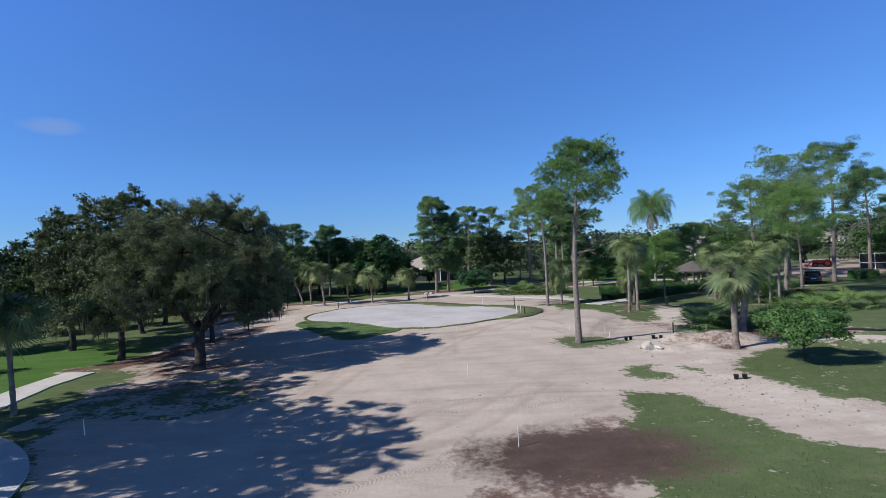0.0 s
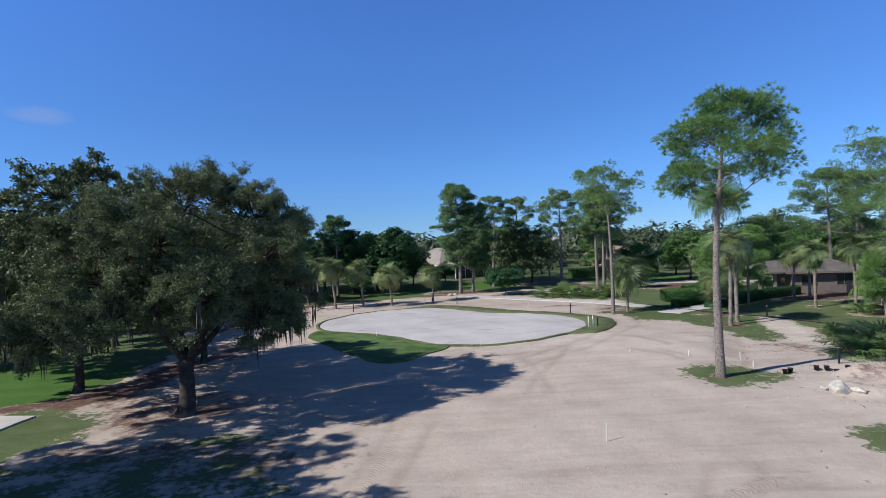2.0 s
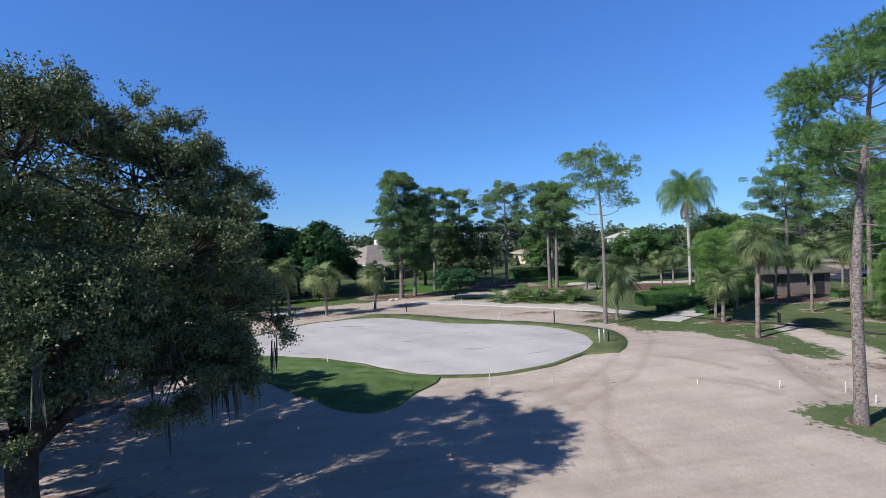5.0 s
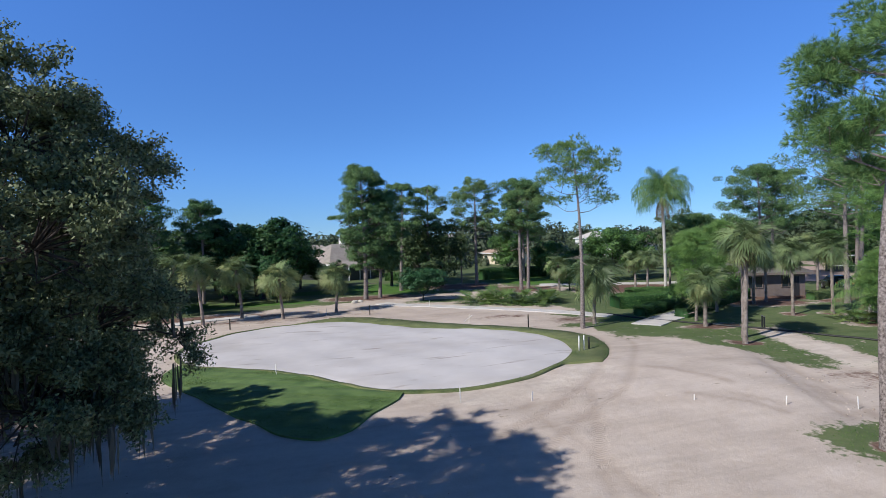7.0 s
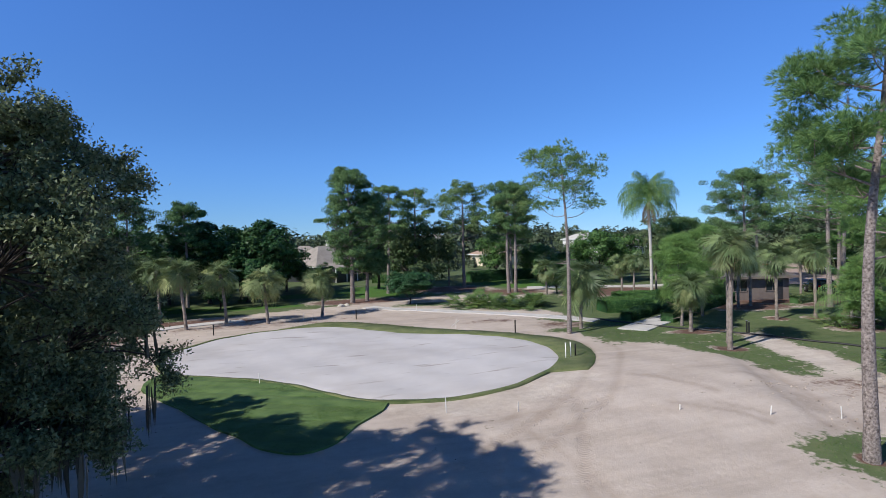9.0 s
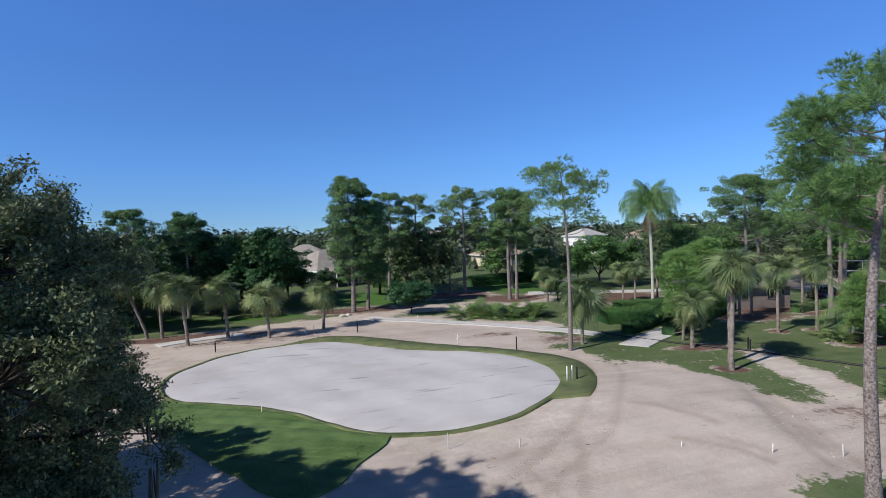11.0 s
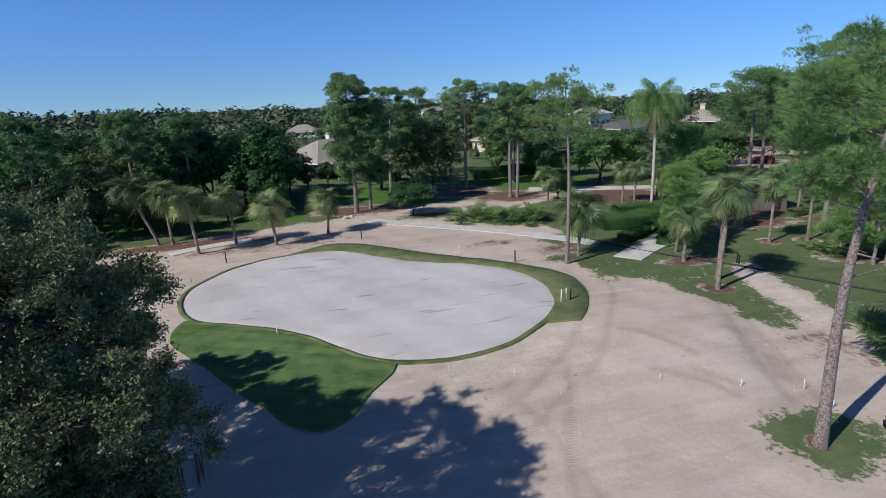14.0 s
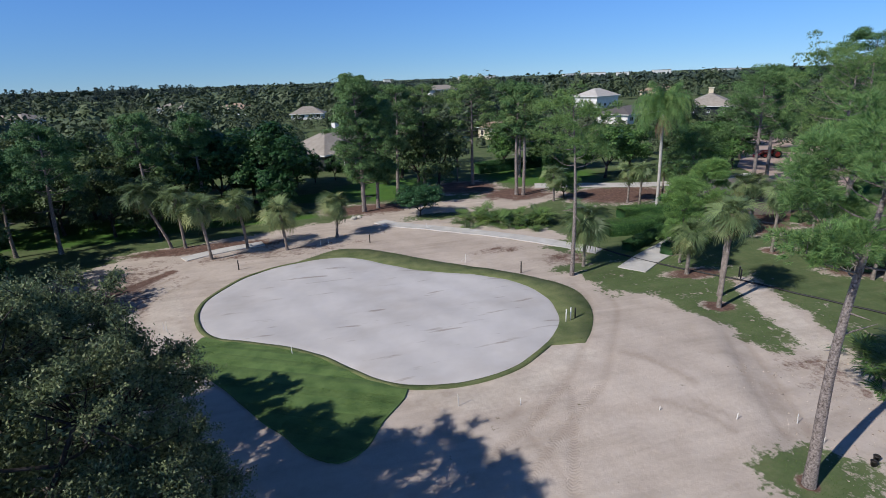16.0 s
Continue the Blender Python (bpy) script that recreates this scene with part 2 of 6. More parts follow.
def ground_material():
    """Sand, grass, mulch and wet soil, laid by the masks stored on the ground and broken up by noise."""
    m = bpy.data.materials.new("ground_cover")
    m.use_nodes = True
    nt = m.node_tree
    b = nt.nodes["Principled BSDF"]
    tc = nt.nodes.new("ShaderNodeTexCoord")

    def nz(scale, detail=5, rough=0.55):
        n = nt.nodes.new("ShaderNodeTexNoise")
        n.inputs["Scale"].default_value = scale
        n.inputs["Detail"].default_value = detail
        n.inputs["Roughness"].default_value = rough
        nt.links.new(tc.outputs["Object"], n.inputs["Vector"])
        return n.outputs[0]

    big, mid, fine, grain = nz(0.12), nz(0.7, 6), nz(3.5, 6, 0.65), nz(22, 4, 0.7)

    def streak(turn, sx, sy):
        mp = nt.nodes.new("ShaderNodeMapping")
        mp.inputs["Rotation"].default_value = (0, 0, radians(turn))
        mp.inputs["Scale"].default_value = (sx, sy, 1)
        nt.links.new(tc.outputs["Object"], mp.inputs["Vector"])
        n = nt.nodes.new("ShaderNodeTexNoise")
        n.inputs["Scale"].default_value = 1.0
        n.inputs["Detail"].default_value = 5
        n.inputs["Distortion"].default_value = 0.6
        nt.links.new(mp.outputs[0], n.inputs["Vector"])
        return n.outputs[0]

    lines = math_node(nt, "ADD", math_node(nt, "MULTIPLY", streak(-52, 0.16, 1.6), 0.5), math_node(nt, "MULTIPLY", streak(-15, 0.14, 0.9), 0.5))

    def ramp(src, *stops):
        r = nt.nodes.new("ShaderNodeValToRGB")
        while len(r.color_ramp.elements) < len(stops):
            r.color_ramp.elements.new(0.5)
        for e, (p, c) in zip(r.color_ramp.elements, stops):
            e.position, e.color = p, (*c, 1)
        nt.links.new(src, r.inputs[0])
        return r.outputs[0]

    def mask(name, noise_amount=0.5, sharp=5.0):
        a = nt.nodes.new("ShaderNodeAttribute")
        a.attribute_name = name
        blend = math_node(nt, "ADD", math_node(nt, "MULTIPLY", mid, 0.5), math_node(nt, "MULTIPLY", fine, 0.5))
        v = math_node(nt, "ADD", a.outputs["Fac"], math_node(nt, "MULTIPLY", math_node(nt, "SUBTRACT", blend, 0.5), noise_amount * 2))
        return math_node(nt, "ADD", math_node(nt, "MULTIPLY", math_node(nt, "SUBTRACT", v, 0.5), sharp), 0.5, True)

    def mix(f, a, c):
        n = nt.nodes.new("ShaderNodeMix")
        n.data_type = "RGBA"
        nt.links.new(f, n.inputs["Factor"])
        nt.links.new(a, n.inputs["A"])
        nt.links.new(c, n.inputs["B"])
        return n.outputs["Result"]

    mixed = math_node(nt, "ADD", math_node(nt, "MULTIPLY", mid, 0.46), math_node(nt, "ADD", math_node(nt, "MULTIPLY", fine, 0.36), math_node(nt, "MULTIPLY", grain, 0.18)))
    sand = ramp(mixed, (0.32, (0.455, 0.385, 0.325)), (0.50, (0.54, 0.468, 0.403)), (0.68, (0.60, 0.532, 0.468)))
    pale = ramp(mixed, (0.30, (0.44, 0.37, 0.31)), (0.6, (0.64, 0.575, 0.50)), (0.75, (0.70, 0.64, 0.57)))
    grass = ramp(mixed, (0.30, (0.076, 0.112, 0.044)), (0.50, (0.112, 0.152, 0.062)), (0.70, (0.180, 0.192, 0.098)))
    lawn = ramp(mixed, (0.30, (0.055, 0.125, 0.022)), (0.55, (0.085, 0.175, 0.030)), (0.75, (0.125, 0.205, 0.045)))
    mulch = ramp(fine, (0.30, (0.085, 0.052, 0.040)), (0.55, (0.175, 0.108, 0.084)), (0.75, (0.28, 0.195, 0.16)))
    wet = ramp(mixed, (0.30, (0.070, 0.048, 0.040)), (0.55, (0.115, 0.080, 0.068)), (0.75, (0.22, 0.165, 0.14)))
    col = mix(mask("pale", 1.2, 2.5), sand, pale)
    col = mix(mask("dirt", 1.3, 2.5), col, mulch)
    col = mix(mask("grass", 1.35, 5.0), col, grass)
    col = mix(mask("lawn", 0.9, 5.0), col, lawn)
    col = mix(mask("wet", 0.9, 2.2), col, wet)
    tr = nt.nodes.new("ShaderNodeAttribute")
    tr.attribute_name = "track"
    tread = math_node(nt, "MULTIPLY", tr.outputs["Fac"], math_node(nt, "ADD", math_node(nt, "MULTIPLY", fine, 0.8), 0.25), True)
    lug = nt.nodes.new("ShaderNodeAttribute")
    lug.attribute_name = "lug"
    run = nt.nodes.new("ShaderNodeAttribute")
    run.attribute_name = "along"
    bars = math_node(nt, "MULTIPLY_ADD", math_node(nt, "SINE", math_node(nt, "MULTIPLY", run.outputs["Fac"], 36.0)), 0.5)
    bars.node.inputs[2].default_value = 0.5
    print_mark = math_node(nt, "MULTIPLY", math_node(nt, "MULTIPLY", bars, lug.outputs["Fac"]), math_node(nt, "ADD", mid, 0.35), True)
    smear_attr = nt.nodes.new("ShaderNodeAttribute")
    smear_attr.attribute_name = "smear"
    smeared = math_node(nt, "MULTIPLY", smear_attr.outputs["Fac"], math_node(nt, "ADD", math_node(nt, "MULTIPLY", mid, 0.7), 0.30), True)
    tread = math_node(nt, "MAXIMUM", math_node(nt, "MAXIMUM", math_node(nt, "MULTIPLY", tread, 0.66), smeared), math_node(nt, "MULTIPLY", print_mark, 0.7))
    dark = ramp(tread, (0.0, (1, 1, 1)), (1.0, (0.70, 0.655, 0.62)))
    mul = nt.nodes.new("ShaderNodeMix")
    mul.data_type, mul.blend_type = "RGBA", "MULTIPLY"
    mul.inputs["Factor"].default_value = 1.0
    nt.links.new(col, mul.inputs["A"])
    nt.links.new(dark, mul.inputs["B"])
    tone = ramp(math_node(nt, "ADD", math_node(nt, "MULTIPLY", big, 0.4), math_node(nt, "MULTIPLY", lines, 0.6)), (0.36, (0.80, 0.785, 0.77)), (0.50, (0.97, 0.965, 0.96)), (0.64, (1.07, 1.07, 1.07)))
    mul2 = nt.nodes.new("ShaderNodeMix")
    mul2.data_type, mul2.blend_type = "RGBA", "MULTIPLY"
    mul2.inputs["Factor"].default_value = 1.0
    nt.links.new(mul.outputs["Result"], mul2.inputs["A"])
    nt.links.new(tone, mul2.inputs["B"])
    nt.links.new(mul2.outputs["Result"], b.inputs["Base Color"])
    b.inputs["Roughness"].default_value = 0.95
    b.inputs["Specular IOR Level"].default_value = 0.2
    height = math_node(nt, "ADD", math_node(nt, "SUBTRACT", math_node(nt, "MULTIPLY", lines, 0.22), math_node(nt, "MULTIPLY", print_mark, 0.20)), math_node(nt, "ADD", math_node(nt, "MULTIPLY", fine, 0.5), math_node(nt, "MULTIPLY", grain, 0.22)))
    bp = nt.nodes.new("ShaderNodeBump")
    bp.inputs["Strength"].default_value = 0.46
    bp.inputs["Distance"].default_value = 0.10
    nt.links.new(height, bp.inputs["Height"])
    nt.links.new(bp.outputs[0], b.inputs["Normal"])
    return m


GROUND = ground_material()


def smudge(m, turn, sx, sy, lo, hi, dark):
    """Adds drawn-out dark smudges of soil to a material."""
    nt = m.node_tree
    b = nt.nodes["Principled BSDF"]
    src = b.inputs["Base Color"].links[0].from_socket
    tc = nt.nodes.new("ShaderNodeTexCoord")
    mp = nt.nodes.new("ShaderNodeMapping")
    mp.inputs["Rotation"].default_value = (0, 0, radians(turn))
    mp.inputs["Scale"].default_value = (sx, sy, 1)
    nt.links.new(tc.outputs["Object"], mp.inputs["Vector"])
    n = nt.nodes.new("ShaderNodeTexNoise")
    n.inputs["Scale"].default_value, n.inputs["Detail"].default_value = 1.0, 6
    nt.links.new(mp.outputs[0], n.inputs["Vector"])
    r = nt.nodes.new("ShaderNodeValToRGB")
    r.color_ramp.elements[0].position, r.color_ramp.elements[1].position = lo, hi
    r.color_ramp.elements[0].color, r.color_ramp.elements[1].color = (1, 1, 1, 1), (*dark, 1)
    nt.links.new(n.outputs[0], r.inputs[0])
    mul = nt.nodes.new("ShaderNodeMix")
    mul.data_type, mul.blend_type = "RGBA", "MULTIPLY"
    mul.inputs["Factor"].default_value = 1.0
    nt.links.new(src, mul.inputs["A"])
    nt.links.new(r.outputs[0], mul.inputs["B"])
    nt.links.new(mul.outputs["Result"], b.inputs["Base Color"])


smudge(GREEN_SAND, 12, 0.30, 1.5, 0.625, 0.70, (0.66, 0.62, 0.59))
smudge(GREEN_SAND, -25, 0.16, 0.30, 0.50, 0.72, (0.86, 0.84, 0.82))

# ---------------------------------------------------------------- mesh helpers


def mesh_of(name, v, f, material, smooth=False):
    """A mesh from an array of places and an array of triangles or of quads."""
    v = np.asarray(v, dtype=np.float32).reshape(-1, 3)
    f = np.asarray(f, dtype=np.int32)
    k = f.shape[1]
    me = bpy.data.meshes.new(name)
    me.vertices.add(len(v))
    me.vertices.foreach_set("co", v.ravel())
    me.loops.add(f.size)
    me.loops.foreach_set("vertex_index", f.ravel())
    me.polygons.add(len(f))
    me.polygons.foreach_set("loop_start", np.arange(0, f.size, k, dtype=np.int32))
    me.polygons.foreach_set("loop_total", np.full(len(f), k, dtype=np.int32))
    if smooth:
        me.polygons.foreach_set("use_smooth", np.ones(len(f), dtype=bool))
    me.update(calc_edges=True)
    me.materials.append(material)
    return me


def thing(name, label, category, x, y, z=None, rz=0.0, group="", kind="", s=1.0):
    """An empty at the base of a thing."""
    ob = new(name)
    ob.empty_display_size = 0.3
    ob.matrix_basis = pose(x, y, ground_z(x, y) if z is None else z, 0, 0, rz) @ Matrix.Scale(s, 4)
    return tagged(ob, label, category, group, kind)


def piece(name, me, parent, label="", m=None):
    ob = new(name, me)
    ob.parent = parent
    if m is not None:
        ob.matrix_basis = m
    if label:
        ob["label"] = label
    return ob


def part(name, bm, material, parent, label="", smooth=False):
    me = bpy.data.meshes.new(name)
    if smooth:
        for fc in bm.faces:
            fc.smooth = True
    bm.to_mesh(me)
    bm.free()
    me.materials.append(material)
    return piece(name, me, parent, label)


def join(*vf):
    """Joins pairs of places and faces into one pair."""
    vs, fs, n = [], [], 0
    for v, f in vf:
        vs.append(np.asarray(v).reshape(-1, 3))
        fs.append(np.asarray(f) + n)
        n += len(vs[-1])
    return np.concatenate(vs), np.concatenate(fs)


def tube(pts, radii, sides=8):
    """Quads round a line of points."""
    p = np.asarray(pts, float)
    n = len(p)
    tan = np.gradient(p, axis=0)
    tan /= np.linalg.norm(tan, axis=1)[:, None] + 1e-9
    ref = np.where(np.abs(tan[:, 2:3]) > 0.9, np.array([[1.0, 0, 0]]), np.array([[0, 0, 1.0]]))
    a = np.cross(tan, ref)
    a /= np.linalg.norm(a, axis=1)[:, None] + 1e-9
    b = np.cross(tan, a)
    th = np.linspace(0, 2 * np.pi, sides, endpoint=False)
    r = np.asarray(radii, float)[:, None, None]
    v = p[:, None, :] + r * (a[:, None, :] * np.cos(th)[None, :, None] + b[:, None, :] * np.sin(th)[None, :, None])
    i = np.arange(n - 1)[:, None] * sides
    j = np.arange(sides)[None, :]
    j2 = (j + 1) % sides
    f = np.stack([i + j, i + j2, i + sides + j2, i + sides + j], -1).reshape(-1, 4)
    return v.reshape(-1, 3), f


def unit(a):
    return a / (np.linalg.norm(a, axis=-1, keepdims=True) + 1e-9)


def leaf_quads(c, rng, length, width, up=0.6, out=None, tri=False):
    """A small pointed leaf of four corners at each place, turned up and outwards."""
    n = len(c)
    nor = unit(rng.normal(size=(n, 3)) * (1.0 if out is None else 0.42) + np.array([0, 0, up]) + (0 if out is None else out))
    u = unit(np.cross(nor, rng.normal(size=(n, 3))))
    w = np.cross(nor, u)
    ln = (length * rng.uniform(0.6, 1.3, n))[:, None]
    wd = (width * rng.uniform(0.7, 1.3, n))[:, None]
    if tri:
        v = np.stack([c - u * ln * 0.45 - w * wd * 0.55, c - u * ln * 0.3 + w * wd * 0.55, c + u * ln * 0.55], 1)
        return v.reshape(-1, 3), np.arange(3 * n).reshape(-1, 3)
    v = np.stack([c - u * ln * 0.5, c + w * wd * 0.5 + u * ln * 0.05, c + u * ln * 0.5, c - w * wd * 0.5 + u * ln * 0.05], 1)
    return v.reshape(-1, 3), np.arange(4 * n).reshape(-1, 4)


def needles(c, axis, rng, k, length, width):
    """k thin needles fanning out round the axis at each place."""
    n = len(c)
    d = unit(axis[:, None, :] * 0.85 + rng.normal(size=(n, k, 3)) * 0.36 + np.array([0, 0, 0.05]))
    side = unit(np.cross(d, rng.normal(size=(n, k, 3))))
    ln = length * rng.uniform(0.7, 1.15, (n, k, 1))
    base = c[:, None, :] + d * 0.03
    droop = np.array([0, 0, -1.0]) * ln * 0.12
    v = np.stack([base - side * width, base + side * width, base + d * ln + droop], 2)
    return v.reshape(-1, 3), np.arange(3 * n * k).reshape(-1, 3)


def box(bm, x0, y0, z0, x1, y1, z1, bevel=0.0):
    """Adds a box, with bevelled edges if asked."""
    m = Matrix.Translation(((x0 + x1) / 2, (y0 + y1) / 2, (z0 + z1) / 2)) @ Matrix.Diagonal((x1 - x0, y1 - y0, z1 - z0, 1))
    geo = bmesh.ops.create_cube(bm, size=1.0, matrix=m)
    if bevel:
        edges = list({e for vv in geo["verts"] for e in vv.link_edges})
        bmesh.ops.bevel(bm, geom=edges, offset=bevel, segments=2, affect="EDGES", profile=0.6)
    return bm


def boxed(name, x0, y0, z0, x1, y1, z1, material, parent, bevel=0.0, label=""):
    return part(name, box(bmesh.new(), x0, y0, z0, x1, y1, z1, bevel), material, parent, label)


def rod(name, pts, radii, material, parent, sides=10, label=""):
    v, f = tube(pts, radii, sides)
    n = len(pts)
    ob = piece(name, mesh_of(name, v, f, material, True), parent, label)
    bm = bmesh.new()
    bm.from_mesh(ob.data)
    bmesh.ops.holes_fill(bm, edges=[e for e in bm.edges if e.is_boundary], sides=0)
    bm.to_mesh(ob.data)
    bm.free()
    return ob


def spline(pts, n, closed=False):
    """A smooth line through the points, n steps for each."""
    p = np.asarray(pts, float)
    out = []
    k = len(p)
    for i in range(k if closed else k - 1):
        if closed:
            a, b, c, d = p[i - 1], p[i], p[(i + 1) % k], p[(i + 2) % k]
        else:
            a, b, c, d = p[max(i - 1, 0)], p[i], p[i + 1], p[min(i + 2, k - 1)]
        for t in np.linspace(0, 1, n, endpoint=False):
            out.append(0.5 * (2 * b + (c - a) * t + (2 * a - 5 * b + 4 * c - d) * t * t + (3 * b - a - 3 * c + d) * t ** 3))
    if not closed:
        out.append(p[-1])
    return np.array(out)


def poly_distance(px, py, poly):
    """Signed distance to a closed outline, positive inside."""
    best = np.full(px.shape, 1e9)
    inside = np.zeros(px.shape, bool)
    k = len(poly)
    for i in range(k):
        (ax, ay), (bx, by) = poly[i], poly[(i + 1) % k]
        dx, dy = bx - ax, by - ay
        t = np.clip(((px - ax) * dx + (py - ay) * dy) / (dx * dx + dy * dy + 1e-9), 0, 1)
        best = np.minimum(best, np.hypot(px - ax - t * dx, py - ay - t * dy))
        if ay != by:
            inside ^= ((ay > py) != (by > py)) & (px < (bx - ax) * (py - ay) / (by - ay) + ax)
    return np.where(inside, best, -best)


def line_distance(px, py, line):
    best = np.full(px.shape, 1e9)
    for (ax, ay), (bx, by) in zip(line[:-1], line[1:]):
        dx, dy = bx - ax, by - ay
        t = np.clip(((px - ax) * dx + (py - ay) * dy) / (dx * dx + dy * dy + 1e-9), 0, 1)
        best = np.minimum(best, np.hypot(px - ax - t * dx, py - ay - t * dy))
    return best


# ---------------------------------------------------------------- ground


def hump(x, y, cx, cy, rx, ry, h):
    return h * np.exp(-(((x - cx) / rx) ** 2 + ((y - cy) / ry) ** 2))


def height(x, y):
    """The height of the ground: nearly flat, with the shaped fairway, spoil heaps and a slight fall towards the start."""
    x, y = np.asarray(x, float), np.asarray(y, float)
    z = 0.10 + hump(x, y, 7, 51, 9, 12, 0.22) - hump(x, y, 3, 16, 14, 8, 0.45)
    z = z + 0.05 * np.sin(x * 0.31 + 1.3) * np.cos(y * 0.23)
    near = np.exp(-((x / 45) ** 2 + ((y - 50) / 55) ** 2))
    z = z + near * 0.018 * (np.sin(x * 1.7 + y * 0.9) + np.sin(x * 0.8 - y * 2.1 + 2))
    z = z + hump(x, y, 16.4, 37.6, 1.1, 0.6, 0.6) + hump(x, y, 18.2, 36.5, 1.3, 0.7, 0.75) + hump(x, y, 20.3, 36.4, 1.2, 0.8, 0.6) + hump(x, y, 14.6, 34.6, 0.9, 0.5, 0.35) + hump(x, y, 15.4, 31.0, 0.9, 0.35, 0.25) + hump(x, y, 16.8, 34.9, 0.8, 0.5, 0.35)
    # the graded pad ends in a low bank along its east side
    sd = (x - 12.9) * 0.888 - (y - 44.5) * 0.459
    u = np.clip((sd + 1.1) / 2.2, 0, 1)
    z = z + 0.34 * (1 - u * u * (3 - 2 * u)) * np.exp(-((y - 47) / 7.5) ** 2) * np.exp(-(np.minimum(sd, 0) / 9) ** 2)
    z = z - hump(x, y, 17.2, 38.9, 2.6, 0.35, 0.35) - hump(x, y, 20.2, 37.6, 1.8, 0.35, 0.3)
    z = z + hump(x, y, 26, 34, 3.5, 1.1, 0.45)
    return z


def ground_z(x, y):
    return float(height(x, y))


def grid_axis(lo, a, b, hi, step):
    core = np.arange(a, b + step / 2, step)
    out, d, x = [], step, b
    while x < hi:
        d *= 1.22
        x += d
        out.append(min(x, hi))
    left, d, x = [], step, a
    while x > lo:
        d *= 1.22
        x -= d
        left.append(max(x, lo))
    return np.concatenate([left[::-1], core, out])


SAND_AREA = [(-3, -9), (-8.5, -6), (-12.2, 1), (-13.4, 9), (-13.4, 16), (-15.4, 20), (-17.8, 22.8), (-17.5, 25.4), (-13.0, 25.2), (-10.4, 26.4), (-14.0, 28.0), (-20.5, 30.5), (-22.5, 37), (-24, 44), (-25, 55), (-29.5, 63), (-30, 75), (-25, 80), (-14, 84.5), (-3, 88), (4, 92), (13, 92), (24, 97), (27, 90),
             (18, 85), (10, 82.5), (16.5, 74), (17, 67), (12, 62.8), (12.6, 59), (15.2, 55.3), (16.4, 49.4), (17.4, 46), (21.8, 56), (24.5, 57), (22.2, 49), (20.4, 43), (24.5, 37), (19.5, 33.5), (15.6, 29), (16.8, 24), (19, 21), (16, 16), (13, 19.5), (11.3, 25.5), (9, 26), (6.7, 20), (5.6, 14), (6.9, 8), (6.0, 1), (3, -6)]
PALE_LINES = [[(-3.0, 48.3), (0.0, 47.5), (3.0, 48.3), (5.6, 49.8)], [(19, 42), (19.2, 46), (21, 51), (23.2, 56.5)], [(12.5, 30), (14.2, 26), (16.5, 20.5), (20, 15)], [(13.5, 36), (17, 33.5), (22, 35), (30, 33.5)], [(-4, 86), (1, 82.5), (6, 79.5), (12, 78)], [(6, 87), (13, 90), (24, 93)], [(-25, 66), (-20, 70), (-18, 60)]]
GRASS_SPOTS = [(10.3, 38.2, 2.3, 1.9), (11.9, 29.3, 1.9, 1.5), (13.5, 63.0, 3.0, 1.0), (16.2, 58.2, 3.6, 1.6), (18.6, 51.5, 1.6, 4.0), (6.0, 12.5, 2.0, 2.0), (16.0, 68.5, 3.0, 2.0), (7.0, 84.6, 4.5, 1.5), (-14.5, 27.0, 3.0, 1.0), (-22, 34, 2.0, 3.0), (-15.0, 29.4, 3.8, 1.7), (-11.6, 27.4, 2.2, 1.1), (-13.2, 32.4, 1.6, 0.8)]
DIRT_SPOTS = [(18.2, 53.0, 1.2, 1.0), (-29.0, 68.0, 1.6, 6.0), (-1.0, 91.5, 6.0, 3.0), (19.5, 93.0, 5.0, 4.0), (35.0, 68.0, 4.5, 2.6), (41.0, 71.0, 6.0, 2.4), (31.5, 87.0, 8.0, 5.0), (-18.5, 80.5, 8.0, 1.6), (34.5, 56.0, 4.0, 2.2), (24.5, 38.5, 5.0, 2.5), (31.0, 61.5, 1.0, 1.0), (34.0, 60.6, 1.0, 1.0), (9.6, 38.1, 0.5, 0.5), (18.4, 34.3, 0.9, 0.8), (-22.0, 44, 1.4, 6), (21, 59, 2.5, 1.2), (43.0, 67, 3.5, 1.3), (13.5, 100, 6, 5), (-23.6, 39.8, 1.3, 2.6)]
LAWN_SPOTS = [(6.0, 103.0, 11.0, 8.0), (28.0, 104.0, 9.0, 7.0), (-33.0, 92.0, 14.0, 5.5), (-9.0, 101.0, 7.0, 3.0), (-33.0, 41.0, 9.0, 9.0), (-29, 30, 5, 8), (-24.5, 40.5, 2.0, 1.5), (-14, 90.5, 9, 1.6)]
DIRT_LINES = [([(-26.5, 37.8), (-23.6, 40.0), (-22.0, 44.5), (-20.6, 50.0), (-19.0, 56.5)], 1.0), ([(-26.0, 60.0), (-24.5, 68.0), (-20.5, 74.0)], 0.8)]
SMEARS = [([(8.2, 48.9), (9.2, 47.6), (9.9, 45.1)], 0.30, 1.0), ([(7.2, 44.4), (8.5, 42.9), (9.1, 41.3)], 0.22, 0.9), ([(8.9, 43.9), (9.7, 42.2)], 0.18, 0.8), ([(3.6, 44.9), (6.6, 43.8)], 0.45, 0.4), ([(12.6, 47.3), (14.9, 47.0)], 0.3, 0.5), ([(13.4, 44.0), (12.4, 42.2)], 0.5, 0.7)]
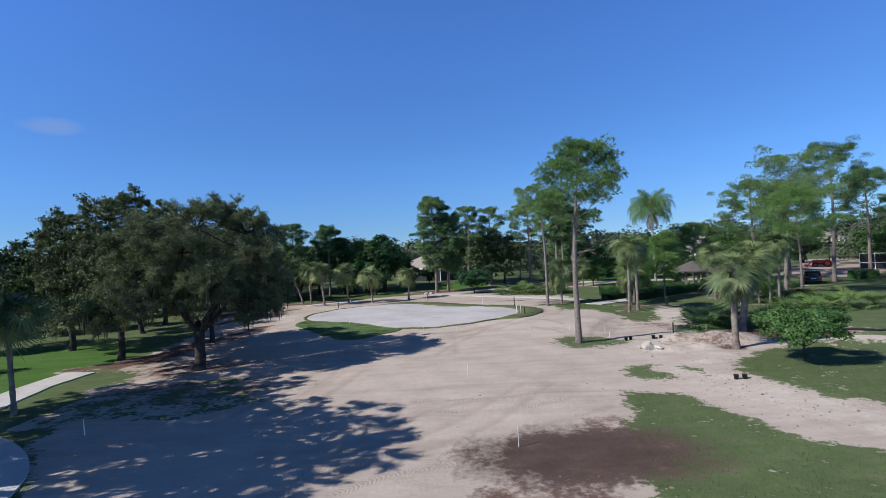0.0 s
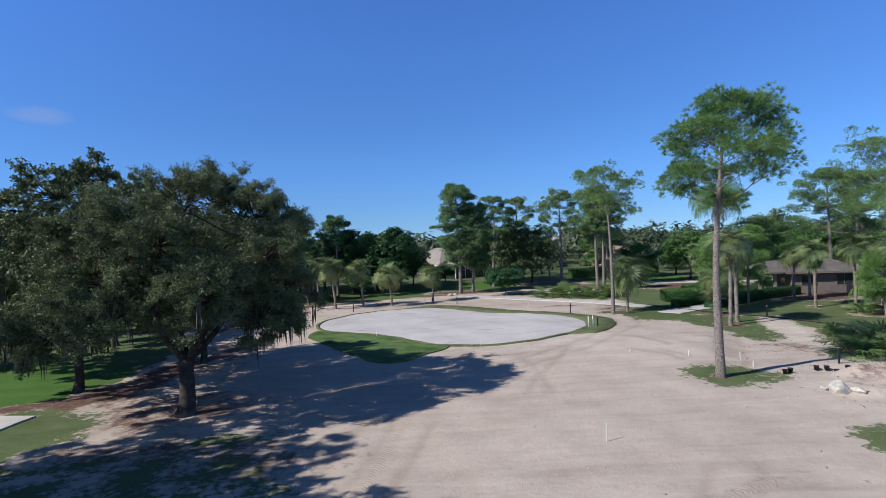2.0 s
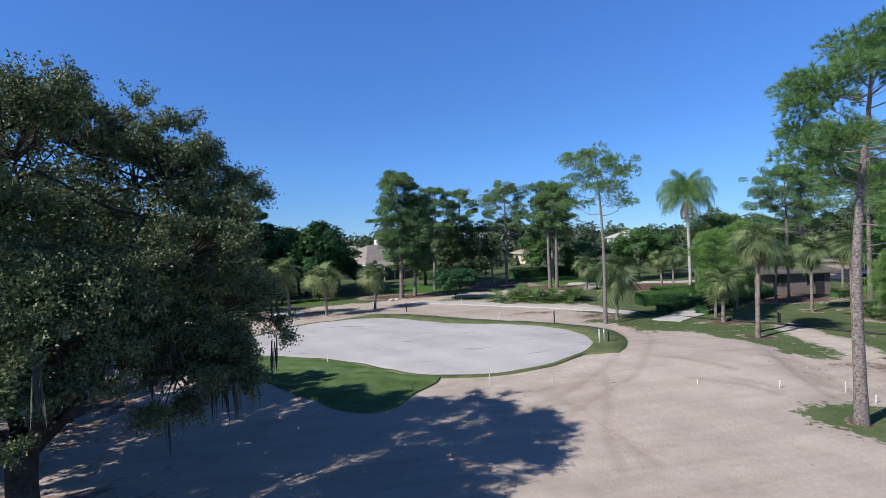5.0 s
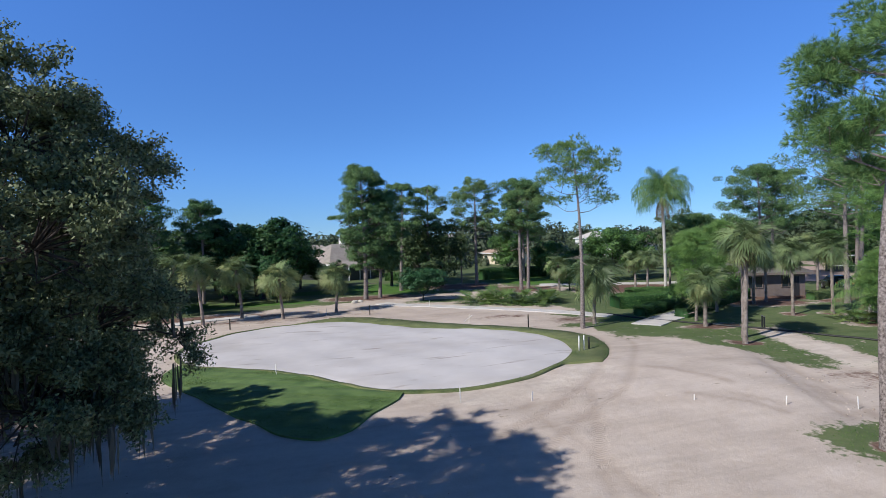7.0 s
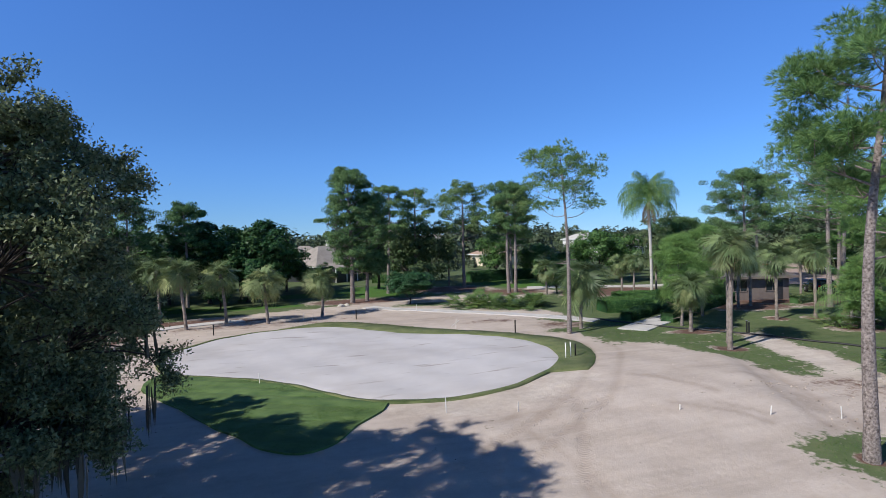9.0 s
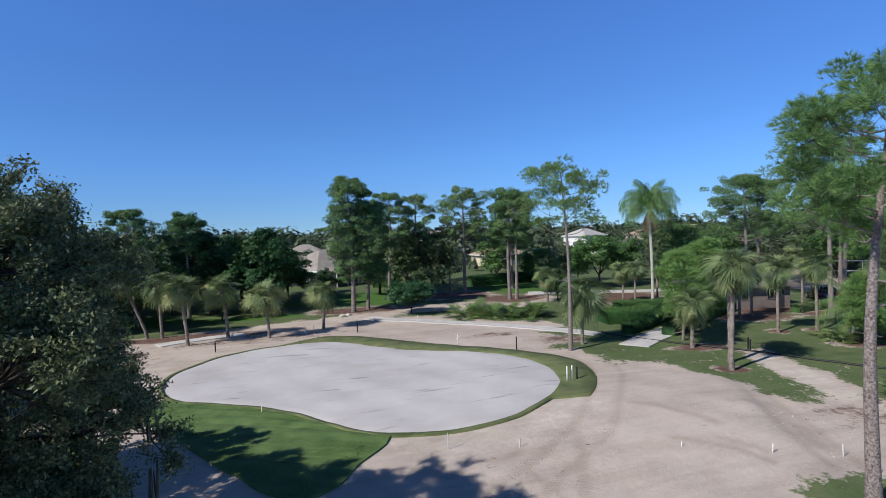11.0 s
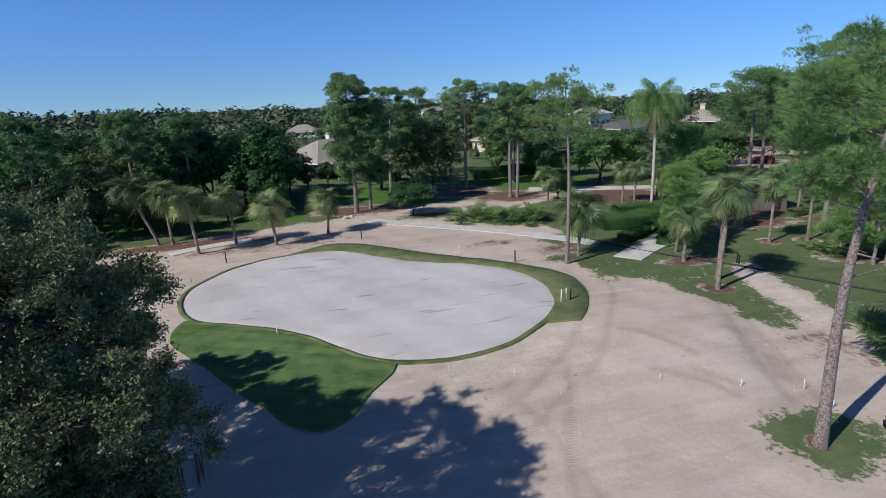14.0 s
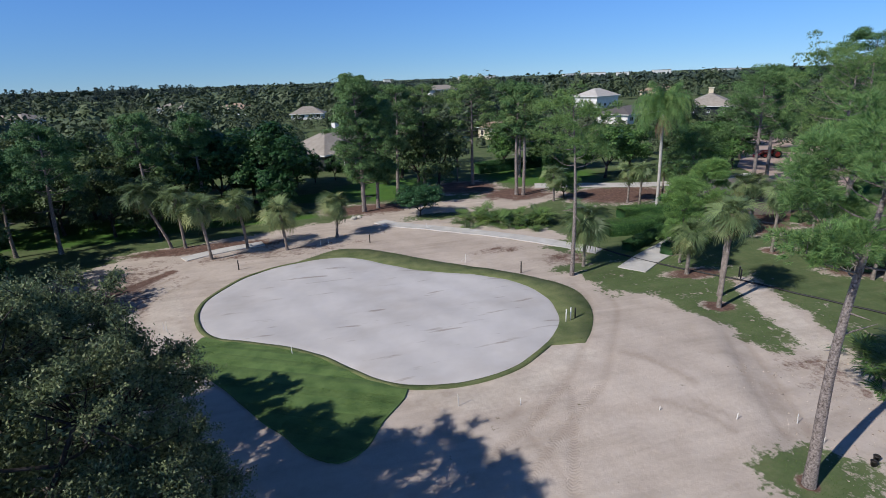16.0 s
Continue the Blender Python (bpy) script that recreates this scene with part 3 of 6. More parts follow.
# brown soil; the oak and west spots carry some shade in their colour
SOIL_SPOTS = [(-23.5, 70.0, 4.0, 8.0, 0.50), (-20.5, 51.0, 3.0, 9.0, 0.50), (-17.5, 37.0, 4.5, 3.5, 0.60), (-22.3, 41.0, 2.2, 3.0, 0.6), (-14.5, 30.0, 6.0, 3.4, 0.60), (3.6, 16.4, 4.0, 1.4, 0.56), (7.6, 21.8, 2.4, 1.6, 0.5), (19.0, 36.6, 4.5, 1.8, 0.45), (17.5, 44.5, 2.0, 3.0, 0.42), (14.5, 65.6, 4.0, 2.0, 0.62), (15.2, 60.8, 3.0, 1.6, 0.52), (18.6, 61.0, 3.4, 1.6, 0.62), (21.5, 57.0, 2.2, 1.6, 0.55), (8.6, 70.0, 3.0, 1.4, 0.45), (-12, 77, 9, 2, 0.45)]
TRACK_LINES = [[(-1.8, 42.6), (-1.1, 43.5), (0.6, 44.5), (3.8, 47), (6.6, 50.3), (9.2, 54.1), (10.6, 57), (11.0, 60)], [(-0.8, 41.1), (0.6, 42.5), (2.7, 44.2), (5.6, 46.4), (9.1, 51.1), (11.7, 55.1), (12.3, 58)], [(0.4, 44.2), (0.7, 42.9), (0.8, 41.1), (0.8, 37)], [(3.9, 46.5), (2.2, 43), (0.6, 40), (-0.4, 37)], [(15.5, 49.3), (12.6, 44.2), (11, 40.6)], [(16.2, 48.6), (13.8, 43.4), (11.9, 39.9)], [(1.2, 46.4), (0.1, 45.4), (-1.0, 45.6)], [(-2.5, 22.5), (1.0, 25.5), (7, 26.5), (11, 25.4)], [(-7, 20.5), (-1.5, 20.8), (2.5, 21.5), (7.5, 24)],
               [(-10.0, 25.0), (-8.5, 30), (-7.9, 34)], [(-8.4, 25.0), (-7.1, 30), (-6.6, 34)], [(-6.6, 26.0), (-5.6, 30), (-5.0, 33)], [(-21, 62), (-22.5, 68), (-19.5, 73)], [(-19.5, 60.5), (-20.5, 67), (-17.5, 71.5)], [(-20, 30), (-19, 38), (-19.5, 48), (-17, 58)], [(-18, 30.5), (-17.4, 40), (-17.6, 48), (-15.4, 57)], [(-5, 19.5), (0, 22.5), (4, 28)], [(-3.6, 18.6), (1.5, 22), (5.6, 28)]]

xs = grid_axis(-4200, -34, 40, 4200, 0.22)
ys = grid_axis(-500, 13, 90, 4600, 0.28)
GX, GY = np.meshgrid(xs, ys)
GZ = height(GX, GY)


def wobble(x, y, k):
    return 0.5 * np.sin(x * k + 1.7 * np.sin(y * k * 0.7)) + 0.5 * np.sin(y * k * 1.3 + 2.1 * np.sin(x * k * 0.6 + 1))


edge = poly_distance(GX, GY, SAND_AREA) + 0.35 * wobble(GX, GY, 1.1)
M_GRASS = np.clip(0.5 - edge / 1.8, 0, 1)
for cx, cy, rx, ry in GRASS_SPOTS:
    M_GRASS = np.maximum(M_GRASS, np.clip(1.25 - np.hypot((GX - cx) / rx, (GY - cy) / ry) * 0.75, 0, 1))
M_GRASS = np.where((GX > 10) & (GY > 20) & (GY < 66) & (GX < 26), np.minimum(M_GRASS, 0.78), M_GRASS)
M_GRASS = np.where((GX > -20) & (GX < -8) & (GY > 24) & (GY < 34), np.minimum(M_GRASS, 0.48), M_GRASS)
M_GRASS = np.where((GX > 4) & (GX < 20) & (GY < 30), np.minimum(M_GRASS, 0.86), M_GRASS)
M_PALE = np.zeros_like(GX)
for ln in PALE_LINES:
    w = np.clip(1.2 - line_distance(GX, GY, ln) / 1.5, 0, 1)
    M_PALE = np.maximum(M_PALE, w)
    M_GRASS = np.minimum(M_GRASS, 1 - np.clip(1.15 - line_distance(GX, GY, ln) / 1.6, 0, 1) * 0.85)
M_DIRT = np.zeros_like(GX)
for cx, cy, rx, ry in DIRT_SPOTS:
    w = np.clip(1.5 - np.hypot((GX - cx) / rx, (GY - cy) / ry), 0, 1)
    M_DIRT = np.maximum(M_DIRT, w)
    M_GRASS = np.minimum(M_GRASS, 1 - w)
for ln, w in DIRT_LINES:
    w = np.clip(1.35 - line_distance(GX, GY, spline(ln, 5)) / w, 0, 1)
    M_DIRT = np.maximum(M_DIRT, 0.9 * w)
    M_GRASS = np.minimum(M_GRASS, 1 - w)
M_LAWN = np.zeros_like(GX)
for cx, cy, rx, ry in LAWN_SPOTS:
    w = np.clip(1.5 - np.hypot((GX - cx) / rx, (GY - cy) / ry), 0, 1)
    M_LAWN = np.maximum(M_LAWN, w * np.clip(1 - M_DIRT, 0, 1))
M_WET = np.clip(1.45 - np.hypot((GX - 5.2) / 4.6, (GY - 19.3) / 2.7), 0, 1)
M_WET = np.maximum(M_WET, 0.46 * np.clip(1.5 - np.hypot((GX + 25) / 4.6, (GY - 69) / 9.0), 0, 1))
M_TRACK = np.zeros_like(GX)
for ln in TRACK_LINES:
    ln = spline(ln, 8)
    M_TRACK = np.maximum(M_TRACK, np.clip(1.25 - line_distance(GX, GY, ln) / 0.27, 0, 1))
GZ = GZ - 0.02 * M_TRACK
# soft dark smears on the sand, and the browner mound behind the green
M_SMEAR = np.zeros_like(GX)
for ln, w, k in SMEARS:
    M_SMEAR = np.maximum(M_SMEAR, k * np.clip(1.4 - line_distance(GX, GY, spline(ln, 6)) / w, 0, 1))
M_SMEAR = np.maximum(M_SMEAR, 0.42 * np.clip(1.6 - np.hypot((GX - 1.5) / 8.5, (GY - 75.5 + 0.55 * (GX - 1.5)) / 3.2), 0, 1))
for cx, cy, rx, ry, k in SOIL_SPOTS:
    M_DIRT = np.maximum(M_DIRT, k * np.clip(1.5 - np.hypot((GX - cx) / rx, (GY - cy) / ry), 0, 1))
# lug prints of a tractor tyre: how far along the print, and how strong
LUG_LINES = [[(-5.6, 19.2), (-3.7, 19.1), (-1.9, 20.1), (0.0, 20.0), (2.6, 20.6)], [(-3.4, 21.8), (-1.8, 20.8), (-1.0, 20.2), (0.0, 18.9)], [(-3.5, 17.0), (-2.0, 18.2), (0.0, 18.9), (2.4, 19.6)], [(-1.2, 24.5), (2.5, 24.2), (6.0, 25.4)], [(-1.4, 26.0), (2.2, 25.8), (5.4, 27.0)], [(-1.8, 42.6), (-1.1, 43.5), (0.6, 44.5), (3.8, 47.0)], [(-0.8, 41.1), (0.6, 42.5), (2.7, 44.2), (5.6, 46.4)], [(3.9, 46.5), (2.2, 43.0), (0.6, 40.0)], [(-7.4, 26.5), (-6.6, 31.0), (-6.0, 34.5)]]
M_LUG, M_ALONG = np.zeros_like(GX), np.zeros_like(GX)
for ln in LUG_LINES:
    ln = spline(ln, 8)
    best, run = np.full(GX.shape, 1e9), 0.0
    along = np.zeros_like(GX)
    for (ax, ay), (bx, by) in zip(ln[:-1], ln[1:]):
        dx, dy = bx - ax, by - ay
        seg = math.hypot(dx, dy)
        u = ((GX - ax) * dx + (GY - ay) * dy) / (seg * seg)
        dd = np.hypot(GX - ax - np.clip(u, 0, 1) * dx, GY - ay - np.clip(u, 0, 1) * dy)
        along = np.where(dd < best, run + u * seg + 0.9 * dd, along)
        best = np.minimum(best, dd)
        run += seg
    w = np.clip(1.5 - best / 0.22, 0, 1) * (0.8 if ln[0][1] > 30 else 1.0)
    M_ALONG = np.where(w >= M_LUG, along, M_ALONG)
    M_LUG = np.maximum(M_LUG, w)

ni, nj = GX.shape
idx = np.arange(ni * nj).reshape(ni, nj)
quads = np.stack([idx[:-1, :-1], idx[:-1, 1:], idx[1:, 1:], idx[1:, :-1]], -1).reshape(-1, 4)
gm = mesh_of("ground", np.stack([GX, GY, GZ], -1), quads, GROUND, True)
for key, arr in (("grass", M_GRASS), ("pale", M_PALE), ("dirt", M_DIRT), ("lawn", M_LAWN), ("wet", M_WET), ("track", M_TRACK), ("lug", M_LUG), ("smear", M_SMEAR), ("along", M_ALONG)):
    at = gm.attributes.new(key, "FLOAT", "POINT")
    at.data.foreach_set("value", arr.astype(np.float32).ravel())
tagged(new("ground", gm), "graded pale sand fairway with patchy grass and tyre tracks", "ground", kind="structure")

# ---------------------------------------------------------------- putting green, sod, paths
GREEN = [(-16.4, 63.4), (-16.1, 66.1), (-14.4, 69.3), (-11.8, 71.6), (-7.9, 72.8), (-4.9, 72.4), (-2.2, 69.7), (0.3, 67.2), (2.8, 65.4), (5.2, 63.7), (7.1, 61.3), (7.8, 58.2), (7.4, 55.4), (6.6, 53.5), (5.0, 51.6),
         (2.8, 49.9), (0.9, 49.1), (-1.1, 49.0), (-2.6, 49.2), (-4.0, 49.7), (-5.6, 51.1), (-7.0, 53.0), (-8.5, 54.9), (-10.5, 56.5), (-12.6, 57.8), (-14.4, 58.8), (-15.6, 60.4)]
rim = spline(GREEN, 8, True)[::-1]
heart = np.array([-4.0, 60.5])


def green_z(x, y):
    return height(x, y) + 0.10


rings = []
for k in np.linspace(1, 0.0, 26):
    p = heart + (rim - heart) * k
    rings.append(np.column_stack([p, green_z(p[:, 0], p[:, 1]) - (0.05 if k == 1 else 0) + 0.02 * wobble(p[:, 0], p[:, 1], 0.5)]))
rv = np.concatenate(rings)
ns = len(rim)
ii, jj = np.arange(25)[:, None] * ns, np.arange(ns)[None, :]
j2 = (jj + 1) % ns
rf = np.stack([ii + jj, ii + j2, ii + ns + j2, ii + ns + jj], -1).reshape(-1, 4)
tagged(new("putting_green", mesh_of("putting_green", rv, rf, GREEN_SAND, True)), "smooth pale sand base of a bare putting green", "green", kind="structure")

# narrow sod collar all round, wide on the far and east side
tang = np.roll(rim, -1, 0) - np.roll(rim, 1, 0)
tang /= np.linalg.norm(tang, axis=1)[:, None]
outw = np.column_stack([-tang[:, 1], tang[:, 0]])
if ((rim + outw - heart) ** 2).sum() < ((rim - heart) ** 2).sum():
    outw = -outw
EAST_RIM = [(-8.9, 73.3), (-8.6, 74.9), (-4.6, 75.3), (-1.6, 73.2), (1.8, 69.5), (5.4, 65.9), (8.2, 62.7), (10.2, 60.0), (10.4, 57.0), (9.5, 54.3), (7.9, 51.8), (6.4, 50.1)]
east_rim = spline(EAST_RIM, 6)
wid = np.full(len(rim), 0.33)
for i, p in enumerate(rim):
    if p[0] > -9.2 and (p[1] > 58 or p[0] > 5.2) and not (p[0] < -3 and p[1] < 66):
        d = np.hypot(*(east_rim - p).T)
        wid[i] = max(0.33, d.min())
wid = (np.roll(wid, 1) + wid + np.roll(wid, -1)) / 3
cs = [(0.0, 0.0), (0.02, 0.045), (0.5, 0.05), (0.97, 0.04), (1.0, -0.07)]
cv = []
for a, dz in cs:
    p = rim + outw * (wid * a)[:, None]
    cv.append(np.column_stack([p, height(p[:, 0], p[:, 1]) + 0.05 + dz + 0.012 * wobble(p[:, 0], p[:, 1], 3.0)]))
cv = np.concatenate(cv)
ii = np.arange(len(cs) - 1)[:, None] * ns
cf = np.stack([ii + jj, ii + j2, ii + ns + j2, ii + ns + jj], -1).reshape(-1, 4)
tagged(new("sod_collar", mesh_of("sod_collar", cv, cf, SOD_DRY, True)), "band of fresh green sod round the sand green", "sod", kind="structure")

APRON = [(-4.0, 49.3), (-5.6, 47.0), (-6.6, 45.3), (-7.9, 44.6), (-9.2, 45.6), (-10.3, 47.4), (-11.3, 48.8), (-13.3, 52.2), (-15.8, 56.2), (-15.6, 59.2), (-14.4, 58.5), (-12.6, 57.5), (-10.5, 56.2), (-8.5, 54.6), (-7.0, 52.7), (-5.6, 50.8)]


def clip_poly(poly, nx, ny, d):
    out = []
    for i in range(len(poly)):
        a, b = poly[i], poly[(i + 1) % len(poly)]
        da, db = a[0] * nx + a[1] * ny - d, b[0] * nx + b[1] * ny - d
        if da <= 0:
            out.append(a)
        if (da < 0) != (db < 0) and da != db:
            t = da / (da - db)
            out.append((a[0] + (b[0] - a[0]) * t, a[1] + (b[1] - a[1]) * t))
    return out


apron = tagged(new("sod_apron"), "fresh green sod laid in strips beside the green", "sod", kind="structure")
rng = np.random.default_rng(5)
apron_line = [tuple(p) for p in spline(APRON, 3, True)]
sx, sy = math.cos(radians(62)), math.sin(radians(62))
for k in range(-60, 140):
    d0 = k * 0.62
    strip = clip_poly(clip_poly(apron_line, sx, sy, d0 + 0.612), -sx, -sy, -d0)
    if len(strip) < 3:
        continue
    bm = bmesh.new()
    dz = rng.uniform(0.07, 0.085)
    verts = [bm.verts.new((x, y, height(x, y) + dz)) for x, y in strip]
    fc = bm.faces.new(verts)
    if fc.normal.z < 0:
        fc.normal_flip()
    fc.normal_update()
    if fc.normal.z < 0:
        bmesh.ops.reverse_faces(bm, faces=[fc])
    ex = bmesh.ops.extrude_face_region(bm, geom=[fc])
    for vv in ex["geom"]:
        if isinstance(vv, bmesh.types.BMVert):
            vv.co.z -= 0.12
    bmesh.ops.recalc_face_normals(bm, faces=bm.faces)
    part("sod_strip", bm, SOD, apron)

def slab_path(name, label, line, width, joint=2.4, t=0.07):
    """A concrete path of slabs with open joints along a line."""
    root = tagged(new(name), label, "path", kind="structure")
    p = spline(line, 12)
    s = np.concatenate([[0], np.cumsum(np.hypot(*np.diff(p, axis=0).T))])
    n = max(1, int(round(s[-1] / joint)))
    cuts = np.linspace(0, s[-1], n + 1)
    for a, b in zip(cuts[:-1], cuts[1:]):
        u = np.linspace(a + 0.012, b - 0.012, 4)
        c = np.column_stack([np.interp(u, s, p[:, 0]), np.interp(u, s, p[:, 1])])
        tg = np.column_stack([np.interp(u + 0.2, s, p[:, 0]) - np.interp(u - 0.2, s, p[:, 0]), np.interp(u + 0.2, s, p[:, 1]) - np.interp(u - 0.2, s, p[:, 1])])
        tg /= np.linalg.norm(tg, axis=1)[:, None]
        nr = np.column_stack([-tg[:, 1], tg[:, 0]]) * width / 2
        top = [(*(c[i] + nr[i] * sd), ) for sd in (1,) for i in range(4)] + [(*(c[i] - nr[i]), ) for i in range(3, -1, -1)]
        bm = bmesh.new()
        fc = bm.faces.new([bm.verts.new((x, y, height(x, y) + t)) for x, y in top])
        ex = bmesh.ops.extrude_face_region(bm, geom=[fc])
        for vv in ex["geom"]:
            if isinstance(vv, bmesh.types.BMVert):
                vv.co.z -= t + 0.12
        bmesh.ops.recalc_face_normals(bm, faces=bm.faces)
        part("slab", bm, CONCRETE, root)
    return root


slab_path("cart_path", "pale concrete cart path beyond the green", [(-0.5, 84.5), (1.0, 82.4), (5.5, 79.0), (10.2, 74.8), (14.7, 69.6), (17.0, 66.5)], 1.7)
slab_path("cart_path", "short strip of pale concrete among the palms", [(-20.0, 77.4), (-17.0, 79.0), (-13.0, 80.4)], 1.5)
slab_path("walkway", "concrete walkway between clipped hedges", [(16.8, 61.2), (20.2, 63.6), (24.5, 66.2), (31.0, 70.4), (38.5, 75.2)], 2.3)
slab_path("cart_path", "concrete cart path ending at bare soil", [(-23.0, 20.0), (-24.6, 28.5), (-25.3, 33.0), (-25.1, 36.8)], 2.2)
slab_path("cart_path", "curved concrete cart path in dappled shade", [(-21.0, 22.6), (-18.2, 20.9), (-15.9, 18.3), (-14.9, 15.0), (-14.7, 10.0)], 2.6)
slab_path("road", "narrow paved drive beyond the palms", [(24.0, 97.0), (36.0, 92.0), (48.0, 90.0), (62.0, 92.0)], 3.2, 6.0, 0.03)

# ---------------------------------------------------------------- trees


def stem(rng, h, lean=(0, 0), wander=0.25, n=9):
    z = np.linspace(0, 1, n)
    x = lean[0] * z ** 1.2 + wander * np.sin(z * rng.uniform(2, 5) + rng.uniform(0, 6)) * z
    y = lean[1] * z ** 1.2 + wander * np.sin(z * rng.uniform(2, 5) + rng.uniform(0, 6)) * z
    return np.column_stack([x, y, z * h])


def pine(x, y, h, base=0.5, spread=3.5, limbs=20, k=10, nl=0.38, nw=0.03, lean=(0, 0), seed=1, r0=None, label="tall slash pine with a bare scaly trunk", leaf=None, tight=1.0, fullness=1.0, twigs=4, dead=3, wander=0.25):
    """A slash pine: bare trunk, crooked limbs, tufts of long needles at the twig ends."""
    far = nw > 0.02
    rng = np.random.default_rng(seed)
    root = thing("pine_tree", label, "tree", x, y)
    st = stem(rng, h * 0.90, lean, wander, 12)
    st[0, 2] = -0.3
    r0 = r0 or 0.05 + 0.0125 * h
    rad = r0 * (1 - 0.80 * np.linspace(0, 1, 12) ** 1.3)
    rad[0] *= 1.25
    piece("trunk", mesh_of("trunk", *tube(st, rad, 14), PINE_BARK, True), root)
    zz = np.linspace(0, 1, 12)

    def on_stem(f):
        return np.array([np.interp(f, zz, st[:, i]) for i in range(3)])

    wood, places, axes = [], [], []
    limbs = int(limbs * (1.3 if far else 1.0))
    for i in range(limbs):
        f = base + (1 - base) * ((i + rng.uniform(0.1, 0.9)) / limbs)
        q = (f - base) / (1 - base)
        az = i * 2.4 + rng.uniform(-0.5, 0.5)
        prof = (0.55 + 0.45 * math.sin(math.pi * min(q * 0.85 + 0.18, 1))) * (1.0 if q < 0.8 else 1.0 - 1.9 * (q - 0.8))
        ln = spread * prof * rng.uniform(0.6, 1.15)
        el = rng.uniform(-0.22, 0.30) + 0.50 * q
        a = on_stem(f * 0.985)
        hd = np.array([math.cos(az), math.sin(az), 0])
        t = np.linspace(0, 1, 7)
        kink = rng.uniform(-0.6, 0.6)
        sd = np.array([-hd[1], hd[0], 0])
        up = ln * (math.sin(el) * t + 0.22 * t ** 2.5) - 0.10 * ln * np.sin(np.pi * t) * rng.uniform(-0.5, 1.2)
        pts = a + np.outer(t * ln * math.cos(el), hd) + np.outer(np.sin(t * 2.6) * kink * ln * 0.4, sd)
        pts[:, 2] += up
        br = max(0.03, r0 * (1 - 0.7 * f) * 0.36)
        wood.append(tube(pts, br * (1 - 0.75 * t), 6))
        ends = [(pts[-1], unit(pts[-1] - pts[-2]))]
        for j in range(twigs + (1 if far else 0)):
            tt = rng.uniform(0.4, 0.97)
            p0 = np.array([np.interp(tt, t, pts[:, c]) for c in range(3)])
            d = unit(hd * rng.uniform(0.1, 0.9) + sd * rng.choice([-1, 1]) * rng.uniform(0.3, 1.0) + np.array([0, 0, rng.uniform(0.0, 0.7)]))
            l2 = ln * rng.uniform(0.2, 0.42) + 0.25
            u = np.linspace(0, 1, 4)
            tp = p0 + np.outer(u * l2, d)
            tp[:, 2] += 0.15 * l2 * u ** 2
            wood.append(tube(tp, br * 0.45 * (1 - 0.7 * u), 5))
            ends.append((tp[-1], d))
        for e, d in ends:
            nt = int((170 if far else 46) * fullness * rng.uniform(0.7, 1.3))
            sp = (0.34 + 0.060 * spread) * tight * rng.uniform(0.65, 1.35)
            ball = unit(rng.normal(size=(nt, 3))) * (rng.random((nt, 1)) ** (0.2 if far else 0.33))
            ball[:, 2] = np.where(ball[:, 2] < -0.45, -0.7 * ball[:, 2], ball[:, 2])
            places.append(e + ball * np.array([sp * 1.25, sp * 1.25, sp * 0.9]))
            axes.append(unit(d * 0.15 + ball + np.array([0, 0, 0.15 if far else 0.22])))
    for i in range(dead):
        f = rng.uniform(base * 0.55, base)
        az = rng.uniform(0, 6.28)
        a = on_stem(f)
        t = np.linspace(0, 1, 5)
        ln = rng.uniform(0.5, 1.6)
        pts = a + np.outer(t * ln, (math.cos(az), math.sin(az), rng.uniform(-0.35, 0.15)))
        wood.append(tube(pts, 0.05 * (1 - 0.8 * t), 5))
    piece("branchwork", mesh_of("branchwork", *join(*wood), PINE_BARK, True), root)["kind"] = "stuff"
    c, ax = np.concatenate(places), np.concatenate(axes)
    tufts = leaf_quads(c, rng, nl * 0.48, nl * 0.23, 0.15, 1.0 * ax, True) if far else needles(c, ax, rng, k, nl * 0.8, nw)
    piece("needles", mesh_of("needles", *tufts, leaf or (PINE_FAR if far else PINE_LEAF)), root, "clumps of long green needles")["kind"] = "stuff"
    return root


